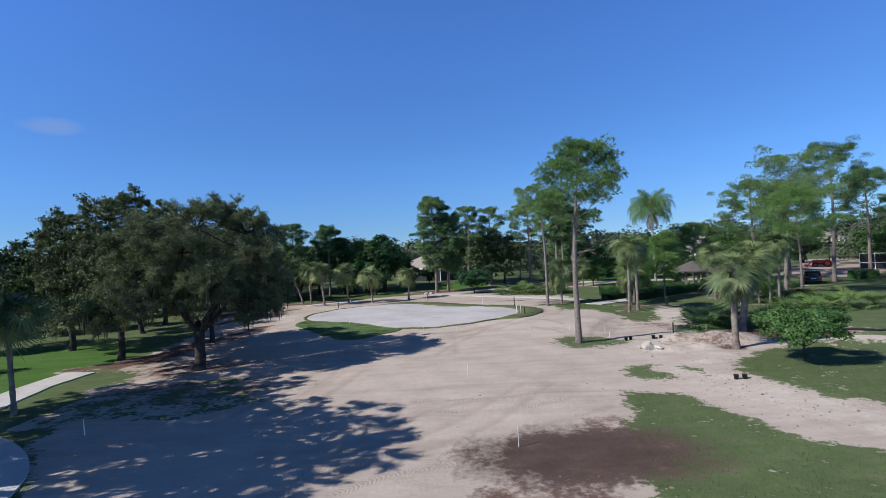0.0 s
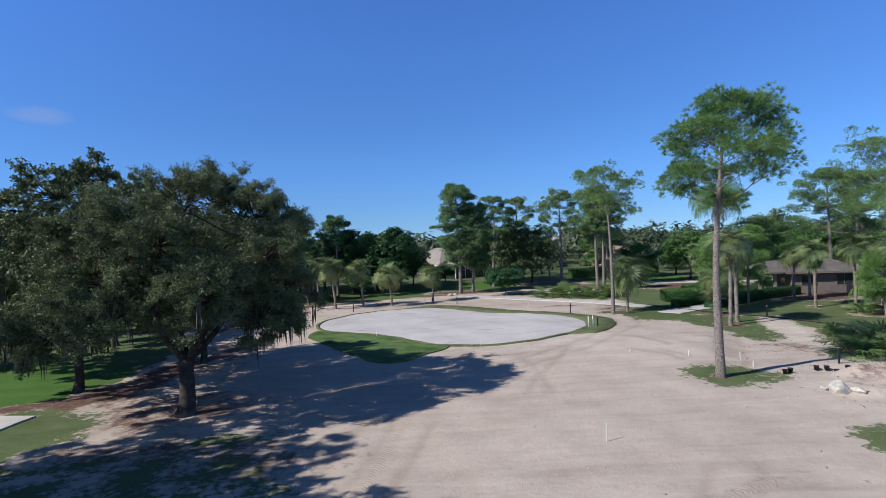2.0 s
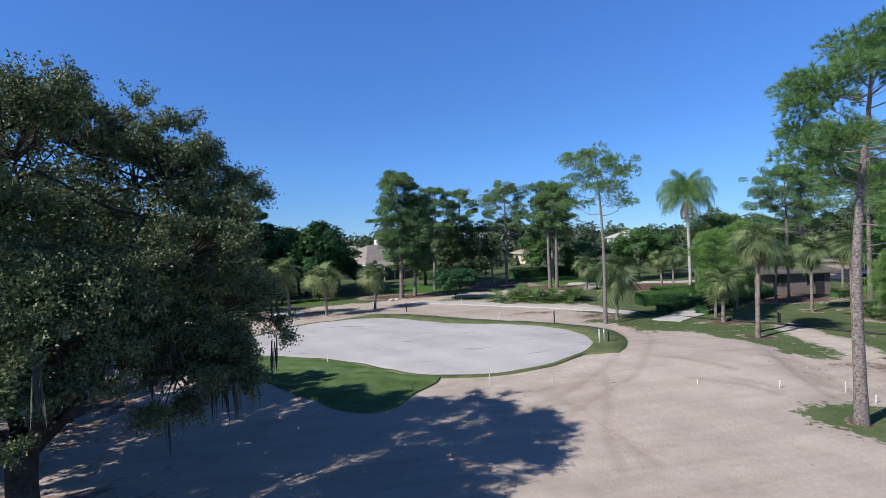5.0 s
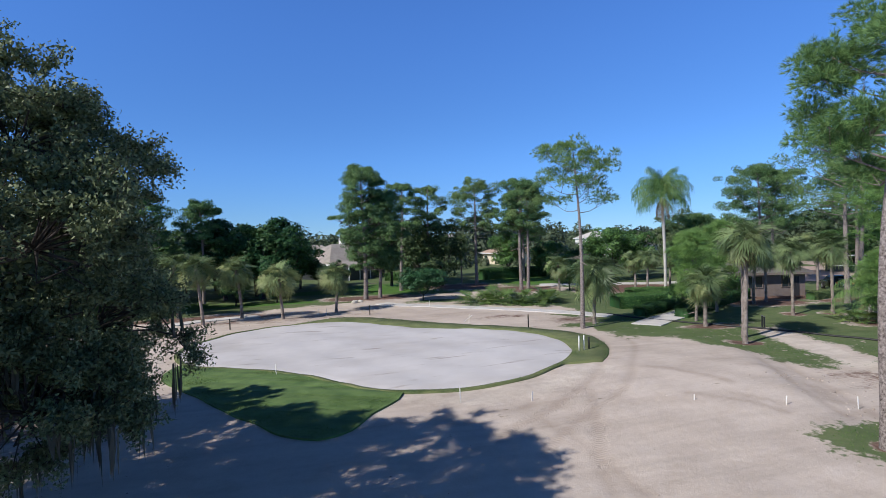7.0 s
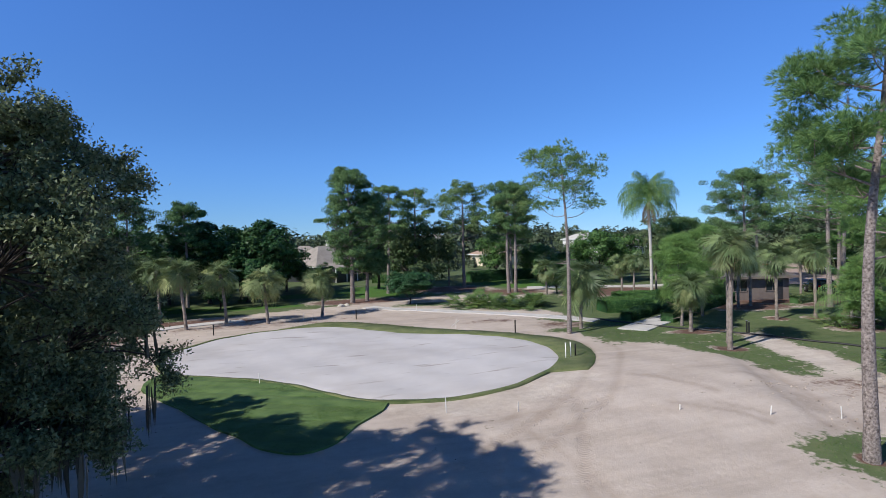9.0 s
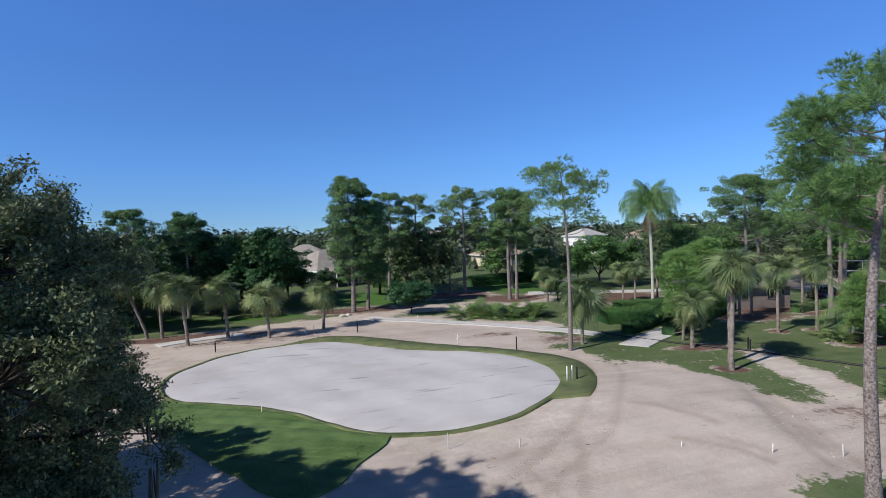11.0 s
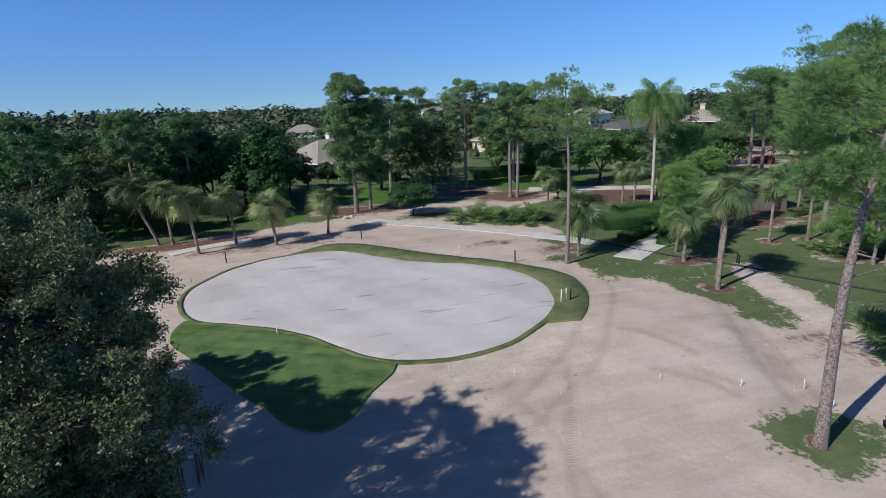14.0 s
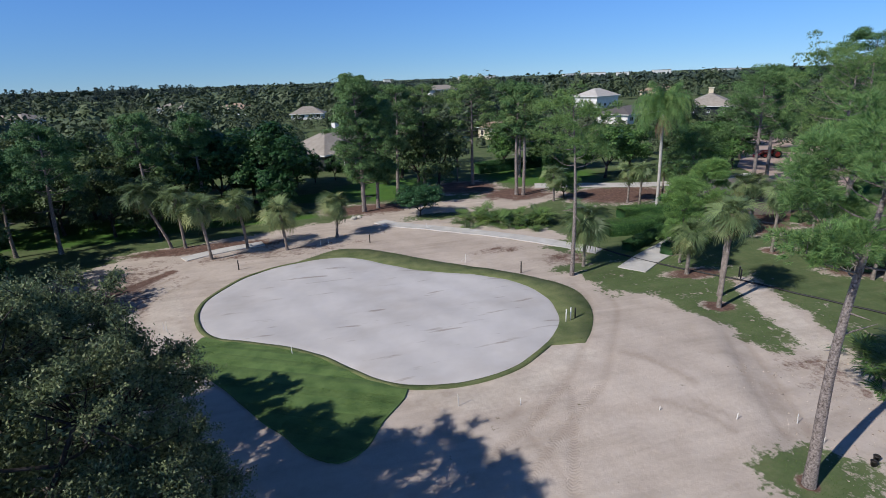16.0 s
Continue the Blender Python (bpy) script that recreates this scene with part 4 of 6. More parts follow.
def broadleaf(x, y, h, r, clumps=60, leaves=400, ll=0.18, lw=0.09, bottom=0.3, trunk=0.3, leaf=None, bark=None, seed=1, label="dense dark green broadleaf tree", flat=1.0, moss=0, shift=(0, 0), name="tree", lift=0.25, clump=0.2, fork=None, group="", zmin=None, lobes=15, twiggy=True, tri=False, low=1.55, inner=0):
    """A broadleaf tree: forked tapered trunk, spreading limbs and clumps of small leaves with gaps between them."""
    rng = np.random.default_rng(seed)
    root = thing(name, label, "tree", x, y, group=group)
    zc = h * (1 + bottom) / 2
    rz = h * (1 - bottom) / 2
    lobe_c, lobe_r = [], []
    for i in range(lobes):
        q = (i + 0.5) / lobes
        dz = 1 - low * q
        az = i * 2.39996 + rng.uniform(-0.35, 0.35)
        rh = math.sqrt(max(0.0, 1 - dz * dz))
        lr = rng.uniform(0.30, 0.44)
        lobe_c.append((rh * math.cos(az) * r * (1 - lr) * rng.uniform(0.85, 1.08), rh * math.sin(az) * r * (1 - lr) * rng.uniform(0.85, 1.08), zc + dz * rz * (1 - lr) * rng.uniform(0.9, 1.06)))
        lobe_r.append(lr * r)
    lobe_c = np.array(lobe_c)
    cen, outs = [], []
    while len(cen) < clumps:
        j = int(rng.integers(0, lobes))
        d = unit(rng.normal(size=3) + np.array([0, 0, 0.35]) + 0.6 * unit(lobe_c[j] - np.array([0, 0, zc * 0.8])))
        rr = rng.uniform(0.55, 0.9)
        p = lobe_c[j] + d * lobe_r[j] * rr * np.array([1, 1, 0.85])
        p[:2] += np.array(shift) * (p[2] / h)
        if p[2] < (zmin or h * bottom * 0.75) or p[2] > h - clump * r * 0.6:
            continue
        cen.append(p)
        outs.append(d)
    outs = np.array(outs)
    cen = np.array(cen)
    fk = fork or h * 0.24
    st = np.column_stack([0.12 * h * 0.2 * np.sin(np.linspace(0, 2, 6)) + shift[0] * np.linspace(0, 0.25, 6), shift[1] * np.linspace(0, 0.25, 6), np.linspace(-0.3, fk, 6)])
    tr = [tube(st, trunk * np.array([1.55, 1.12, 1.0, 0.95, 0.93, 0.96]), 14)]
    limbs = []
    nl = 6
    for i in range(nl):
        az = i * 6.283 / nl + rng.uniform(-0.4, 0.4)
        e = np.array([math.cos(az) * r * 0.55 + shift[0] * 0.5, math.sin(az) * r * 0.55 + shift[1] * 0.5, fk + (h - fk) * rng.uniform(0.4, 0.75)])
        t = np.linspace(0, 1, 7)[:, None]
        a = st[-1] - np.array([0, 0, 0.15])
        m = a + (e - a) * np.array([0.6, 0.6, 0.35]) + rng.normal(size=3) * 0.06 * r
        pts = (1 - t) ** 2 * a + 2 * t * (1 - t) * m + t ** 2 * e
        limbs.append(pts)
        tr.append(tube(pts, trunk * 0.55 * (1 - 0.8 * t[:, 0]), 8))
    piece("trunk", mesh_of("trunk", *join(*tr), bark or OAK_BARK, True), root)
    allp = np.concatenate(limbs)
    wood = []
    for p in cen:
        i = np.argmin(((allp - p) ** 2).sum(1) + 0.4 * np.maximum(0, allp[:, 2] - p[2]) ** 2)
        t = np.linspace(0, 1, 5)[:, None]
        m = (allp[i] + p) / 2 + rng.normal(size=3) * 0.15 + np.array([0, 0, -0.15])
        pts = (1 - t) ** 2 * allp[i] + 2 * t * (1 - t) * m + t ** 2 * p
        wood.append(tube(pts if twiggy else pts[::2], trunk * 0.16 * (1 - 0.8 * (t[:, 0] if twiggy else t[::2, 0])), 5 if twiggy else 3))
        for _ in range(2 if twiggy else 0):
            e = p + rng.normal(size=3) * clump * r * 0.35
            wood.append(tube(p + np.outer(np.linspace(0, 1, 3), e - p), trunk * 0.05 * np.array([1, 0.6, 0.3]), 4))
    piece("branchwork", mesh_of("branchwork", *join(*wood), bark or OAK_BARK, True), root)["kind"] = "stuff"
    n = len(cen)
    cr = clump * r * rng.uniform(0.75, 1.35, n)
    per = np.maximum(20, (leaves * (cr / (clump * r)) ** 2).astype(int))
    who = np.repeat(np.arange(n), per)
    d = unit(rng.normal(size=(len(who), 3)))
    d[:, 2] = np.where(d[:, 2] < -0.2, -d[:, 2] * 0.6, d[:, 2])
    rad = cr[who] * rng.uniform(0.25, 1.0, len(who)) ** 0.55
    # sprigs: pull the leaves towards a few directions for each clump, for a ragged outline
    sprig = unit(rng.normal(size=(n, 9, 3)) + np.array([0, 0, lift]))
    pick = sprig[who, rng.integers(0, 9, len(who))]
    d = unit(d * 0.55 + pick * 0.75)
    rad = rad * (1 + 0.25 * rng.random(len(who)))
    pos = cen[who] + d * rad[:, None] * np.array([1.1, 1.1, 0.8])
    if inner:
        who = np.concatenate([who, rng.integers(0, n, inner)])
        d = np.concatenate([d, unit(rng.normal(size=(inner, 3)))])
        pull = rng.uniform(0.45, 0.85, (inner, 1))
        axis = np.array([0, 0, zc * 0.95])
        pos = np.concatenate([pos, axis + (cen[who[-inner:]] - axis) * pull + rng.normal(size=(inner, 3)) * 0.3])
        sizes = np.concatenate([np.ones(len(who) - inner), np.full(inner, 3.2)])
    else:
        sizes = np.ones(len(who))
    piece("crown", mesh_of("crown", *leaf_quads(pos, rng, ll * sizes, lw * sizes, 0.35, 0.5 * d + 0.5 * outs[who], tri), leaf or OAK_LEAF), root)["kind"] = "stuff"
    if moss:
        hang = cen[(cen[:, 2] < h * 0.55) & (np.hypot(cen[:, 0], cen[:, 1]) > r * 0.35)]
        pm = hang[rng.integers(0, len(hang), moss)] + rng.normal(size=(moss, 3)) * np.array([0.6, 0.6, 0.1]) - np.array([0, 0, clump * r * 0.5])
        pm = np.repeat(pm, 7, 0) + rng.normal(size=(moss * 7, 3)) * np.array([0.10, 0.10, 0.12])
        ln = rng.uniform(0.4, 1.5, (moss, 1)).repeat(7, 0) * rng.uniform(0.6, 1.0, (moss * 7, 1))
        ln = np.minimum(ln, np.maximum(0.2, pm[:, 2:3] - 1.2))
        sd = unit(rng.normal(size=(moss * 7, 3)) * np.array([1, 1, 0.0])) * 0.03
        dn = np.array([0, 0, -1.0]) * ln + rng.normal(size=(moss * 7, 3)) * np.array([0.06, 0.06, 0])
        v = np.stack([pm - sd * 0.6, pm + sd * 0.6, pm + dn * 0.55 + sd * 1.3, pm + dn, pm + dn * 0.55 - sd * 1.3], 1)
        f = np.concatenate([np.array([[0, 1, 2], [0, 2, 4], [4, 2, 3]]) + 5 * i for i in range(moss * 7)])
        piece("moss", mesh_of("moss", v, f, MOSS), root, "hanging grey-green moss strands")["kind"] = "stuff"
    return root


def live_oak(x, y, h, r, lobes=18, sprays=26, twigs=7, leaves=32, ll=0.13, lw=0.075, trunk=0.4, fork=2.6, lean=(0.0, 0.0), zmin=2.5, seed=1, moss=0, label="live oak", leaf=None, low=1.7, inner=4000, shift=(0.0, 0.0), extra=(), tri=True):
    """A live oak: short leaning trunk, crooked limbs and rounded lobes of leafy sprays with gaps between them."""
    rng = np.random.default_rng(seed)
    root = thing("oak_tree", label, "tree", x, y)
    lean = np.array([lean[0], lean[1], 0.0])
    t6 = np.linspace(0, 1, 7)
    st = np.outer(t6 ** 1.4, lean) + np.column_stack([0.10 * np.sin(t6 * 5), 0.08 * np.sin(t6 * 4 + 1), -0.3 + t6 * (fork + 0.3)])
    tr = [tube(st, trunk * np.array([1.6, 1.15, 1.0, 0.95, 0.92, 0.95, 0.8]), 14)]
    zc, rz = (h + zmin) / 2, (h - zmin) / 2
    lob = []
    for i in range(lobes):
        dz = 1 - low * (i + 0.5) / lobes
        az = i * 2.39996 + rng.uniform(-0.3, 0.3)
        rh = math.sqrt(max(0.0, 1 - dz * dz)) ** 0.8 if dz > 0 else 1.0 - 0.22 * dz * dz
        lr = r * rng.uniform(0.27, 0.40)
        lob.append((np.array([rh * math.cos(az) * (r - lr) * rng.uniform(0.88, 1.05), rh * math.sin(az) * (r - lr) * rng.uniform(0.88, 1.05), zc + dz * (rz - lr * 0.75)]) + lean, lr))
    lob = [(q + np.array([shift[0], shift[1], 0.0]), lr) for q, lr in lob]
    lob += [(np.array(q[:3]), q[3]) for q in extra]
    limb_pts, limb_rad = [], []
    wood = []
    for i in range(7):
        az = i * 0.8976 + rng.uniform(-0.3, 0.3)
        e = np.array([math.cos(az) * r * 0.5, math.sin(az) * r * 0.5, fork + (h - fork) * rng.uniform(0.38, 0.75)]) + lean
        t = np.linspace(0, 1, 10)
        a = st[-1] - np.array([0, 0, rng.uniform(0.1, 0.7)])
        pts = a + np.outer(t, e - a)
        side = unit(np.cross(e - a, (0, 0, 1)))
        pts += np.outer(np.sin(t * rng.uniform(4, 7)) * t * 0.09 * r, side) + np.outer(np.sin(t * np.pi) * -0.05 * r, (0, 0, 1))
        rd = trunk * 0.5 * (1 - 0.78 * t)
        tr.append(tube(pts, rd, 9))
        limb_pts.append(pts[2:])
        limb_rad.append(rd[2:])
    piece("trunk", mesh_of("trunk", *join(*tr), OAK_BARK, True), root)
    lp, lrd = np.concatenate(limb_pts), np.concatenate(limb_rad)
    tips, outs = [], []
    for c, lr in lob:
        i = np.argmin(((lp - c) ** 2).sum(1))
        t = np.linspace(0, 1, 7)
        pts = lp[i] + np.outer(t, c - lp[i]) + np.outer(np.sin(t * 5) * t * (1 - t), rng.normal(size=3) * 0.5)
        wood.append(tube(pts, lrd[i] * 0.6 * (1 - 0.7 * t) + 0.012, 7))
        for j in range(sprays):
            d = rng.normal(size=3) + 0.75 * unit(c - np.array([0, 0, zc * 0.75])) + np.array([0, 0, 0.45])
            d = unit(d)
            p = c + d * lr * rng.uniform(0.45, 1.0) * np.array([1.08, 1.08, 0.82])
            if p[2] < zmin:
                continue
            m = (c + p) / 2 + rng.normal(size=3) * 0.14 * lr
            wood.append(tube(np.array([c + (p - c) * 0.08, m, p]), 0.036 * np.array([0.9, 0.55, 0.25]), 4))
            tips.append(p)
            outs.append(d)
    tips, outs = np.array(tips), np.array(outs)
    n = len(tips)
    td = unit(outs[:, None] * 0.5 + rng.normal(size=(n, twigs, 3)) * np.array([0.75, 0.75, 0.5]) + np.array([0, 0, 0.12]))
    tl = rng.uniform(0.45, 1.05, (n, twigs, 1)) * (0.10 * r)
    a = np.repeat(tips, twigs, 0)
    e = a + (td * tl).reshape(-1, 3)
    for p, q in zip(a, e):
        wood.append(tube(np.array([p, q]), np.array([0.014, 0.006]), 3))
    piece("branchwork", mesh_of("branchwork", *join(*wood), OAK_BARK, True), root)["kind"] = "stuff"
    u = rng.uniform(0.15, 1.08, (len(a), leaves, 1))
    pos = a[:, None] + (e - a)[:, None] * u + rng.normal(size=(len(a), leaves, 3)) * 0.085 * np.array([1, 1, 0.8])
    pos = pos.reshape(-1, 3)
    if inner:
        k = rng.integers(0, n, inner)
        core = np.array([0, 0, zc * 0.9]) + lean
        pos = np.concatenate([pos, core + (tips[k] - core) * rng.uniform(0.3, 0.82, (inner, 1)) + rng.normal(size=(inner, 3)) * 0.3])
    size = np.concatenate([np.ones(len(pos) - inner), np.full(inner, 1.8)])
    piece("crown", mesh_of("crown", *leaf_quads(pos, rng, ll * size, lw * size, 0.12, None, tri), leaf or OAK_LEAF), root)["kind"] = "stuff"
    if moss:
        hang = tips[tips[:, 2] < h * 0.5]
        pm = hang[rng.integers(0, len(hang), moss)] + rng.normal(size=(moss, 3)) * np.array([0.2, 0.2, 0.05])
        pm = np.repeat(pm, 6, 0) + rng.normal(size=(moss * 6, 3)) * np.array([0.07, 0.07, 0.05])
        ln = rng.uniform(0.3, 1.5, (moss, 1)).repeat(6, 0) * rng.uniform(0.6, 1.0, (moss * 6, 1))
        ln = np.minimum(ln, np.maximum(0.2, pm[:, 2:3] - 1.2))
        sd = unit(rng.normal(size=(moss * 6, 3)) * np.array([1, 1, 0.0])) * 0.024
        dn = np.array([0, 0, -1.0]) * ln + rng.normal(size=(moss * 6, 3)) * np.array([0.05, 0.05, 0])
        v = np.stack([pm - sd * 0.6, pm + sd * 0.6, pm + dn * 0.55 + sd * 1.3, pm + dn, pm + dn * 0.55 - sd * 1.3], 1)
        f = np.concatenate([np.array([[0, 1, 2], [0, 2, 4], [4, 2, 3]]) + 5 * i for i in range(moss * 6)])
        piece("moss", mesh_of("moss", v, f, MOSS), root, "hanging grey-green moss strands")["kind"] = "stuff"
    return root


def fan_frond(rng, pet, blade, leaflets=22, droop=0.5):
    """A palmetto frond along +x: a stalk and a folded fan of drooping segments."""
    t = np.linspace(0, 1, 5)
    stalk = tube(np.column_stack([t * pet, 0 * t, -0.20 * pet * t ** 2]), 0.022 * (1 - 0.5 * t), 4)
    hub = np.array([pet, 0, -0.20 * pet])
    k = len(stalk[0])
    ring = np.array([[k - 4 + i, k - 4 + (i + 1) % 4, k] for i in range(4)])
    vs, fs, n = [stalk[0], hub[None]], [np.concatenate([stalk[1][:, [0, 1, 2]], stalk[1][:, [0, 2, 3]], ring])], k + 1
    pitch = 0.40 + 0.40 * droop
    fwd, nor = np.array([math.cos(pitch), 0, -math.sin(pitch)]), np.array([math.sin(pitch), 0, math.cos(pitch)])
    for i in range(leaflets):
        a = (i / (leaflets - 1) - 0.5) * radians(250) + rng.uniform(-0.05, 0.05)
        ln = blade * (0.66 + 0.34 * math.cos(a * 0.62)) * rng.uniform(0.82, 1.1)
        d = fwd * math.cos(a) + np.array([0, math.sin(a), 0]) + nor * 0.22 * abs(math.sin(a))
        s = np.array([0, math.cos(a), 0]) - fwd * math.sin(a)
        w = 0.80 * ln * 0.45 * radians(250) / leaflets / 2
        dr = droop * rng.uniform(0.3, 1.6)
        p1 = hub + d * ln * 0.45
        p2 = hub + d * ln * 0.74 + np.array([0, 0, -0.14 * dr * ln])
        p3 = hub + d * ln * 0.86 + np.array([0, 0, -0.56 * dr * ln])
        vs.append(np.array([p1 - s * w, p1 + s * w, p2 - s * w * 0.6, p2 + s * w * 0.6, p3]))
        fs.append(np.array([[k - n, 0, 1], [0, 2, 3], [0, 3, 1], [2, 4, 3]]) + n)
        n += 5
    return np.concatenate(vs), np.concatenate(fs)


_rng = np.random.default_rng(77)
FANS = [mesh_of("fan_frond", *fan_frond(_rng, p, b, 26, dr), FROND) for p, b, dr in ((0.85, 1.0, 0.6), (1.0, 1.05, 0.9), (0.7, 1.05, 0.75), (0.9, 1.0, 1.2))]
FANS_PALE = [mesh_of("fan_frond", *fan_frond(_rng, p, b, 26, dr), FROND_YELLOW) for p, b, dr in ((0.95, 1.0, 0.9), (1.05, 0.95, 1.3))]
FANS_DEAD = [mesh_of("fan_frond", *fan_frond(_rng, p, b, 14, dr), FROND_DEAD) for p, b, dr in ((0.8, 0.85, 1.6), (0.9, 0.8, 1.9))]


def sabal(x, y, h, size=1.0, seed=1, pale=0.2, dead=5, lean=(0, 0), n=46, label="sabal palm with a fibrous trunk and fan fronds", group="sabal palms", r=0.125, droop=0.0):
    """A cabbage palm; h is the height of the top of its crown."""
    rng = np.random.default_rng(seed + 900)
    root = thing("sabal_palm", label, "palm", x, y, group=group)
    th = max(0.6, h - 1.55 * size)
    st = stem(rng, th, lean, 0.10, 16)
    st[0, 2] = -0.25
    rad = r * (1.0 + 0.10 * np.sin(np.arange(16) * 2.4)) * np.concatenate([[1.35, 1.12], np.ones(10), [1.04, 1.12, 1.2, 0.9]])
    piece("trunk", mesh_of("trunk", *tube(st, rad, 12), PALM_BARK, True), root)
    top = Vector(st[-1])
    for i in range(n + dead):
        az = i * 2.39996 + rng.uniform(-0.2, 0.2)
        if i < n:
            q = i / n
            el = 90 - 146 * q ** 1.1 + rng.uniform(-18, 18) - droop * 25
            pool = FANS_PALE if rng.random() < pale * (0.2 + 0.6 * q) else FANS
            nm, sc = "frond", size * rng.uniform(0.68, 1.15) * (0.72 + 0.28 * min(1, q * 3))
        else:
            el, pool, nm, sc = -rng.uniform(48, 78), FANS_DEAD, "dead_frond", size * rng.uniform(0.75, 0.95)
        me = pool[int(rng.integers(0, len(pool)))]
        m = Matrix.Translation(top + Vector((0, 0, -0.3 * size * rng.random()))) @ Matrix.Rotation(az, 4, "Z") @ Matrix.Rotation(-radians(el), 4, "Y") @ Matrix.Rotation(radians(rng.uniform(-65, 65)), 4, "X") @ Matrix.Scale(sc, 4)
        piece(nm, me, root, "dry brown hanging frond" if nm == "dead_frond" else "", m)
    return root


def feather_frond(rng, ln, el, bend, leaflets=54, width=1.3):
    """A pinnate frond that rises at el degrees, arches over by bend degrees and lets its leaflets hang."""
    t = np.linspace(0, 1, 12)
    ang = np.radians(el - bend * t ** 1.4)
    step = ln / 11
    line = np.column_stack([np.concatenate([[0], np.cumsum(np.cos(ang[1:]) * step)]), 0 * t, np.concatenate([[0], np.cumsum(np.sin(ang[1:]) * step)])])
    rib = tube(line, 0.03 * (1 - 0.8 * t), 4)
    vs, fs, n = [rib[0]], [np.concatenate([rib[1][:, [0, 1, 2]], rib[1][:, [0, 2, 3]]])], len(rib[0])
    for i in range(leaflets):
        u = 0.14 + 0.86 * (i + 0.5) / leaflets
        p = np.array([np.interp(u, t, line[:, c]) for c in range(3)])
        d = unit(np.array([np.interp(min(u + 0.03, 1), t, line[:, c]) for c in range(3)]) - np.array([np.interp(u - 0.03, t, line[:, c]) for c in range(3)]))
        for sgn in (-1, 1):
            l2 = width * (0.5 + 0.6 * math.sin(math.pi * min(u * 0.85 + 0.1, 1))) * rng.uniform(0.8, 1.15)
            o = unit(d * 0.5 + np.array([0, sgn * 1.0, rng.uniform(-0.2, 0.3)]))
            m = p + o * l2 * 0.32 + np.array([0, 0, -l2 * 0.10])
            e = p + o * l2 * 0.42 + np.array([0, 0, -l2 * rng.uniform(0.6, 1.05)])
            w = d * 0.013
            vs.append(np.array([p - w * 0.5, p + w * 0.5, m - w, m + w, e]))
            fs.append(np.array([[0, 1, 3], [0, 3, 2], [2, 3, 4]]) + n)
            n += 5
    return np.concatenate(vs), np.concatenate(fs)


FEATHERS = [mesh_of("feather_frond", *feather_frond(_rng, l, e, bd), FROND_FEATHER) for l, e, bd in ((3.3, 88, 60), (3.8, 84, 112), (4.2, 76, 142), (4.2, 64, 150), (3.9, 46, 140), (3.4, 20, 108))]
FEATHER_DEAD = mesh_of("feather_frond", *feather_frond(_rng, 2.7, -30, 58, 60, 0.6), FROND_DEAD)


def feather_palm(x, y, h, size=1.0, seed=1, n=18, r=0.16, label="tall queen palm with a smooth pale trunk and arching feathery fronds", bark=None):
    rng = np.random.default_rng(seed + 300)
    root = thing("feather_palm", label, "palm", x, y)
    th = h - 3.2 * size
    st = stem(rng, th, (0, 0), 0.12, 14)
    st[0, 2] = -0.25
    piece("trunk", mesh_of("trunk", *tube(st, r * np.concatenate([[1.5, 1.15], np.ones(10), [0.9, 0.75]]), 12), bark or ROYAL_BARK, True), root)
    for i in range(n):
        az = i * 2.39996 + rng.uniform(-0.25, 0.25)
        k = min(5, int(6 * (i + rng.uniform(0, 1)) / n))
        m = Matrix.Translation(Vector(st[-1]) + Vector((0, 0, 0.35 * size * (1 - i / n)))) @ Matrix.Rotation(az, 4, "Z") @ Matrix.Rotation(radians(rng.uniform(-14, 14)), 4, "X") @ Matrix.Scale(size * rng.uniform(0.85, 1.1), 4)
        piece("frond", FEATHERS[k], root, "", m)
    for i in range(int(n / 6)):
        m = Matrix.Translation(Vector(st[-1])) @ Matrix.Rotation(i * 2.4 + 0.5, 4, "Z") @ Matrix.Rotation(radians(float(rng.uniform(5, 28))), 4, "Y") @ Matrix.Scale(size * rng.uniform(0.8, 1.0), 4)
        piece("dead_frond", FEATHER_DEAD, root, "dry brown hanging frond", m)
    return root

# ---------------------------------------------------------------- trees in their places
live_oak(-16.6, 35.9, 11.6, 6.6, 28, 24, 8, 86, 0.080, 0.048, 0.36, 2.9, (0.25, 0.5), 2.3, 11, 180, "large live oak with hanging moss beside bare sand", low=1.95, inner=24000, shift=(-0.3, 1.0),
         extra=((-3.4, -3.4, 4.3, 1.9), (-0.6, -4.2, 4.9, 1.8), (-4.9, -1.0, 4.0, 1.8), (2.4, -3.2, 5.6, 1.8), (3.9, 0.4, 4.4, 1.5), (2.6, 4.2, 4.4, 1.6), (-1.8, -2.4, 6.2, 1.9)))
live_oak(-24.5, 20.5, 12.0, 6.2, 20, 13, 6, 13, 0.25, 0.16, 0.35, 2.6, (0.2, 0.2), 2.6, 20, 0, "live oak shading the curved path")
live_oak(-29.2, 23.2, 16.6, 6.1, 19, 13, 6, 12, 0.25, 0.16, 0.4, 4.0, (0.2, 0.2), 5.5, 18, 0, "tall live oak shading the lawn")
live_oak(-25.0, 41.0, 13.0, 6.0, 26, 18, 6, 24, 0.18, 0.11, 0.24, 2.8, (0.4, 0.1), 1.8, 12, 130, "live oak draped with moss", low=1.9, inner=6000)
live_oak(-20.8, 47.4, 8.6, 3.4, 17, 15, 6, 24, 0.15, 0.09, 0.2, 2.6, (0.1, 0.3), 2.4, 13, 80, "smaller live oak with moss behind the large oak", low=1.9, inner=6000)
live_oak(-33.0, 47.0, 11.0, 6.0, 20, 16, 6, 18, 0.22, 0.14, 0.25, 2.8, (0.2, 0.2), 2.4, 14, 50, "dark live oak in shade", OLIVE_LEAF, low=1.9)
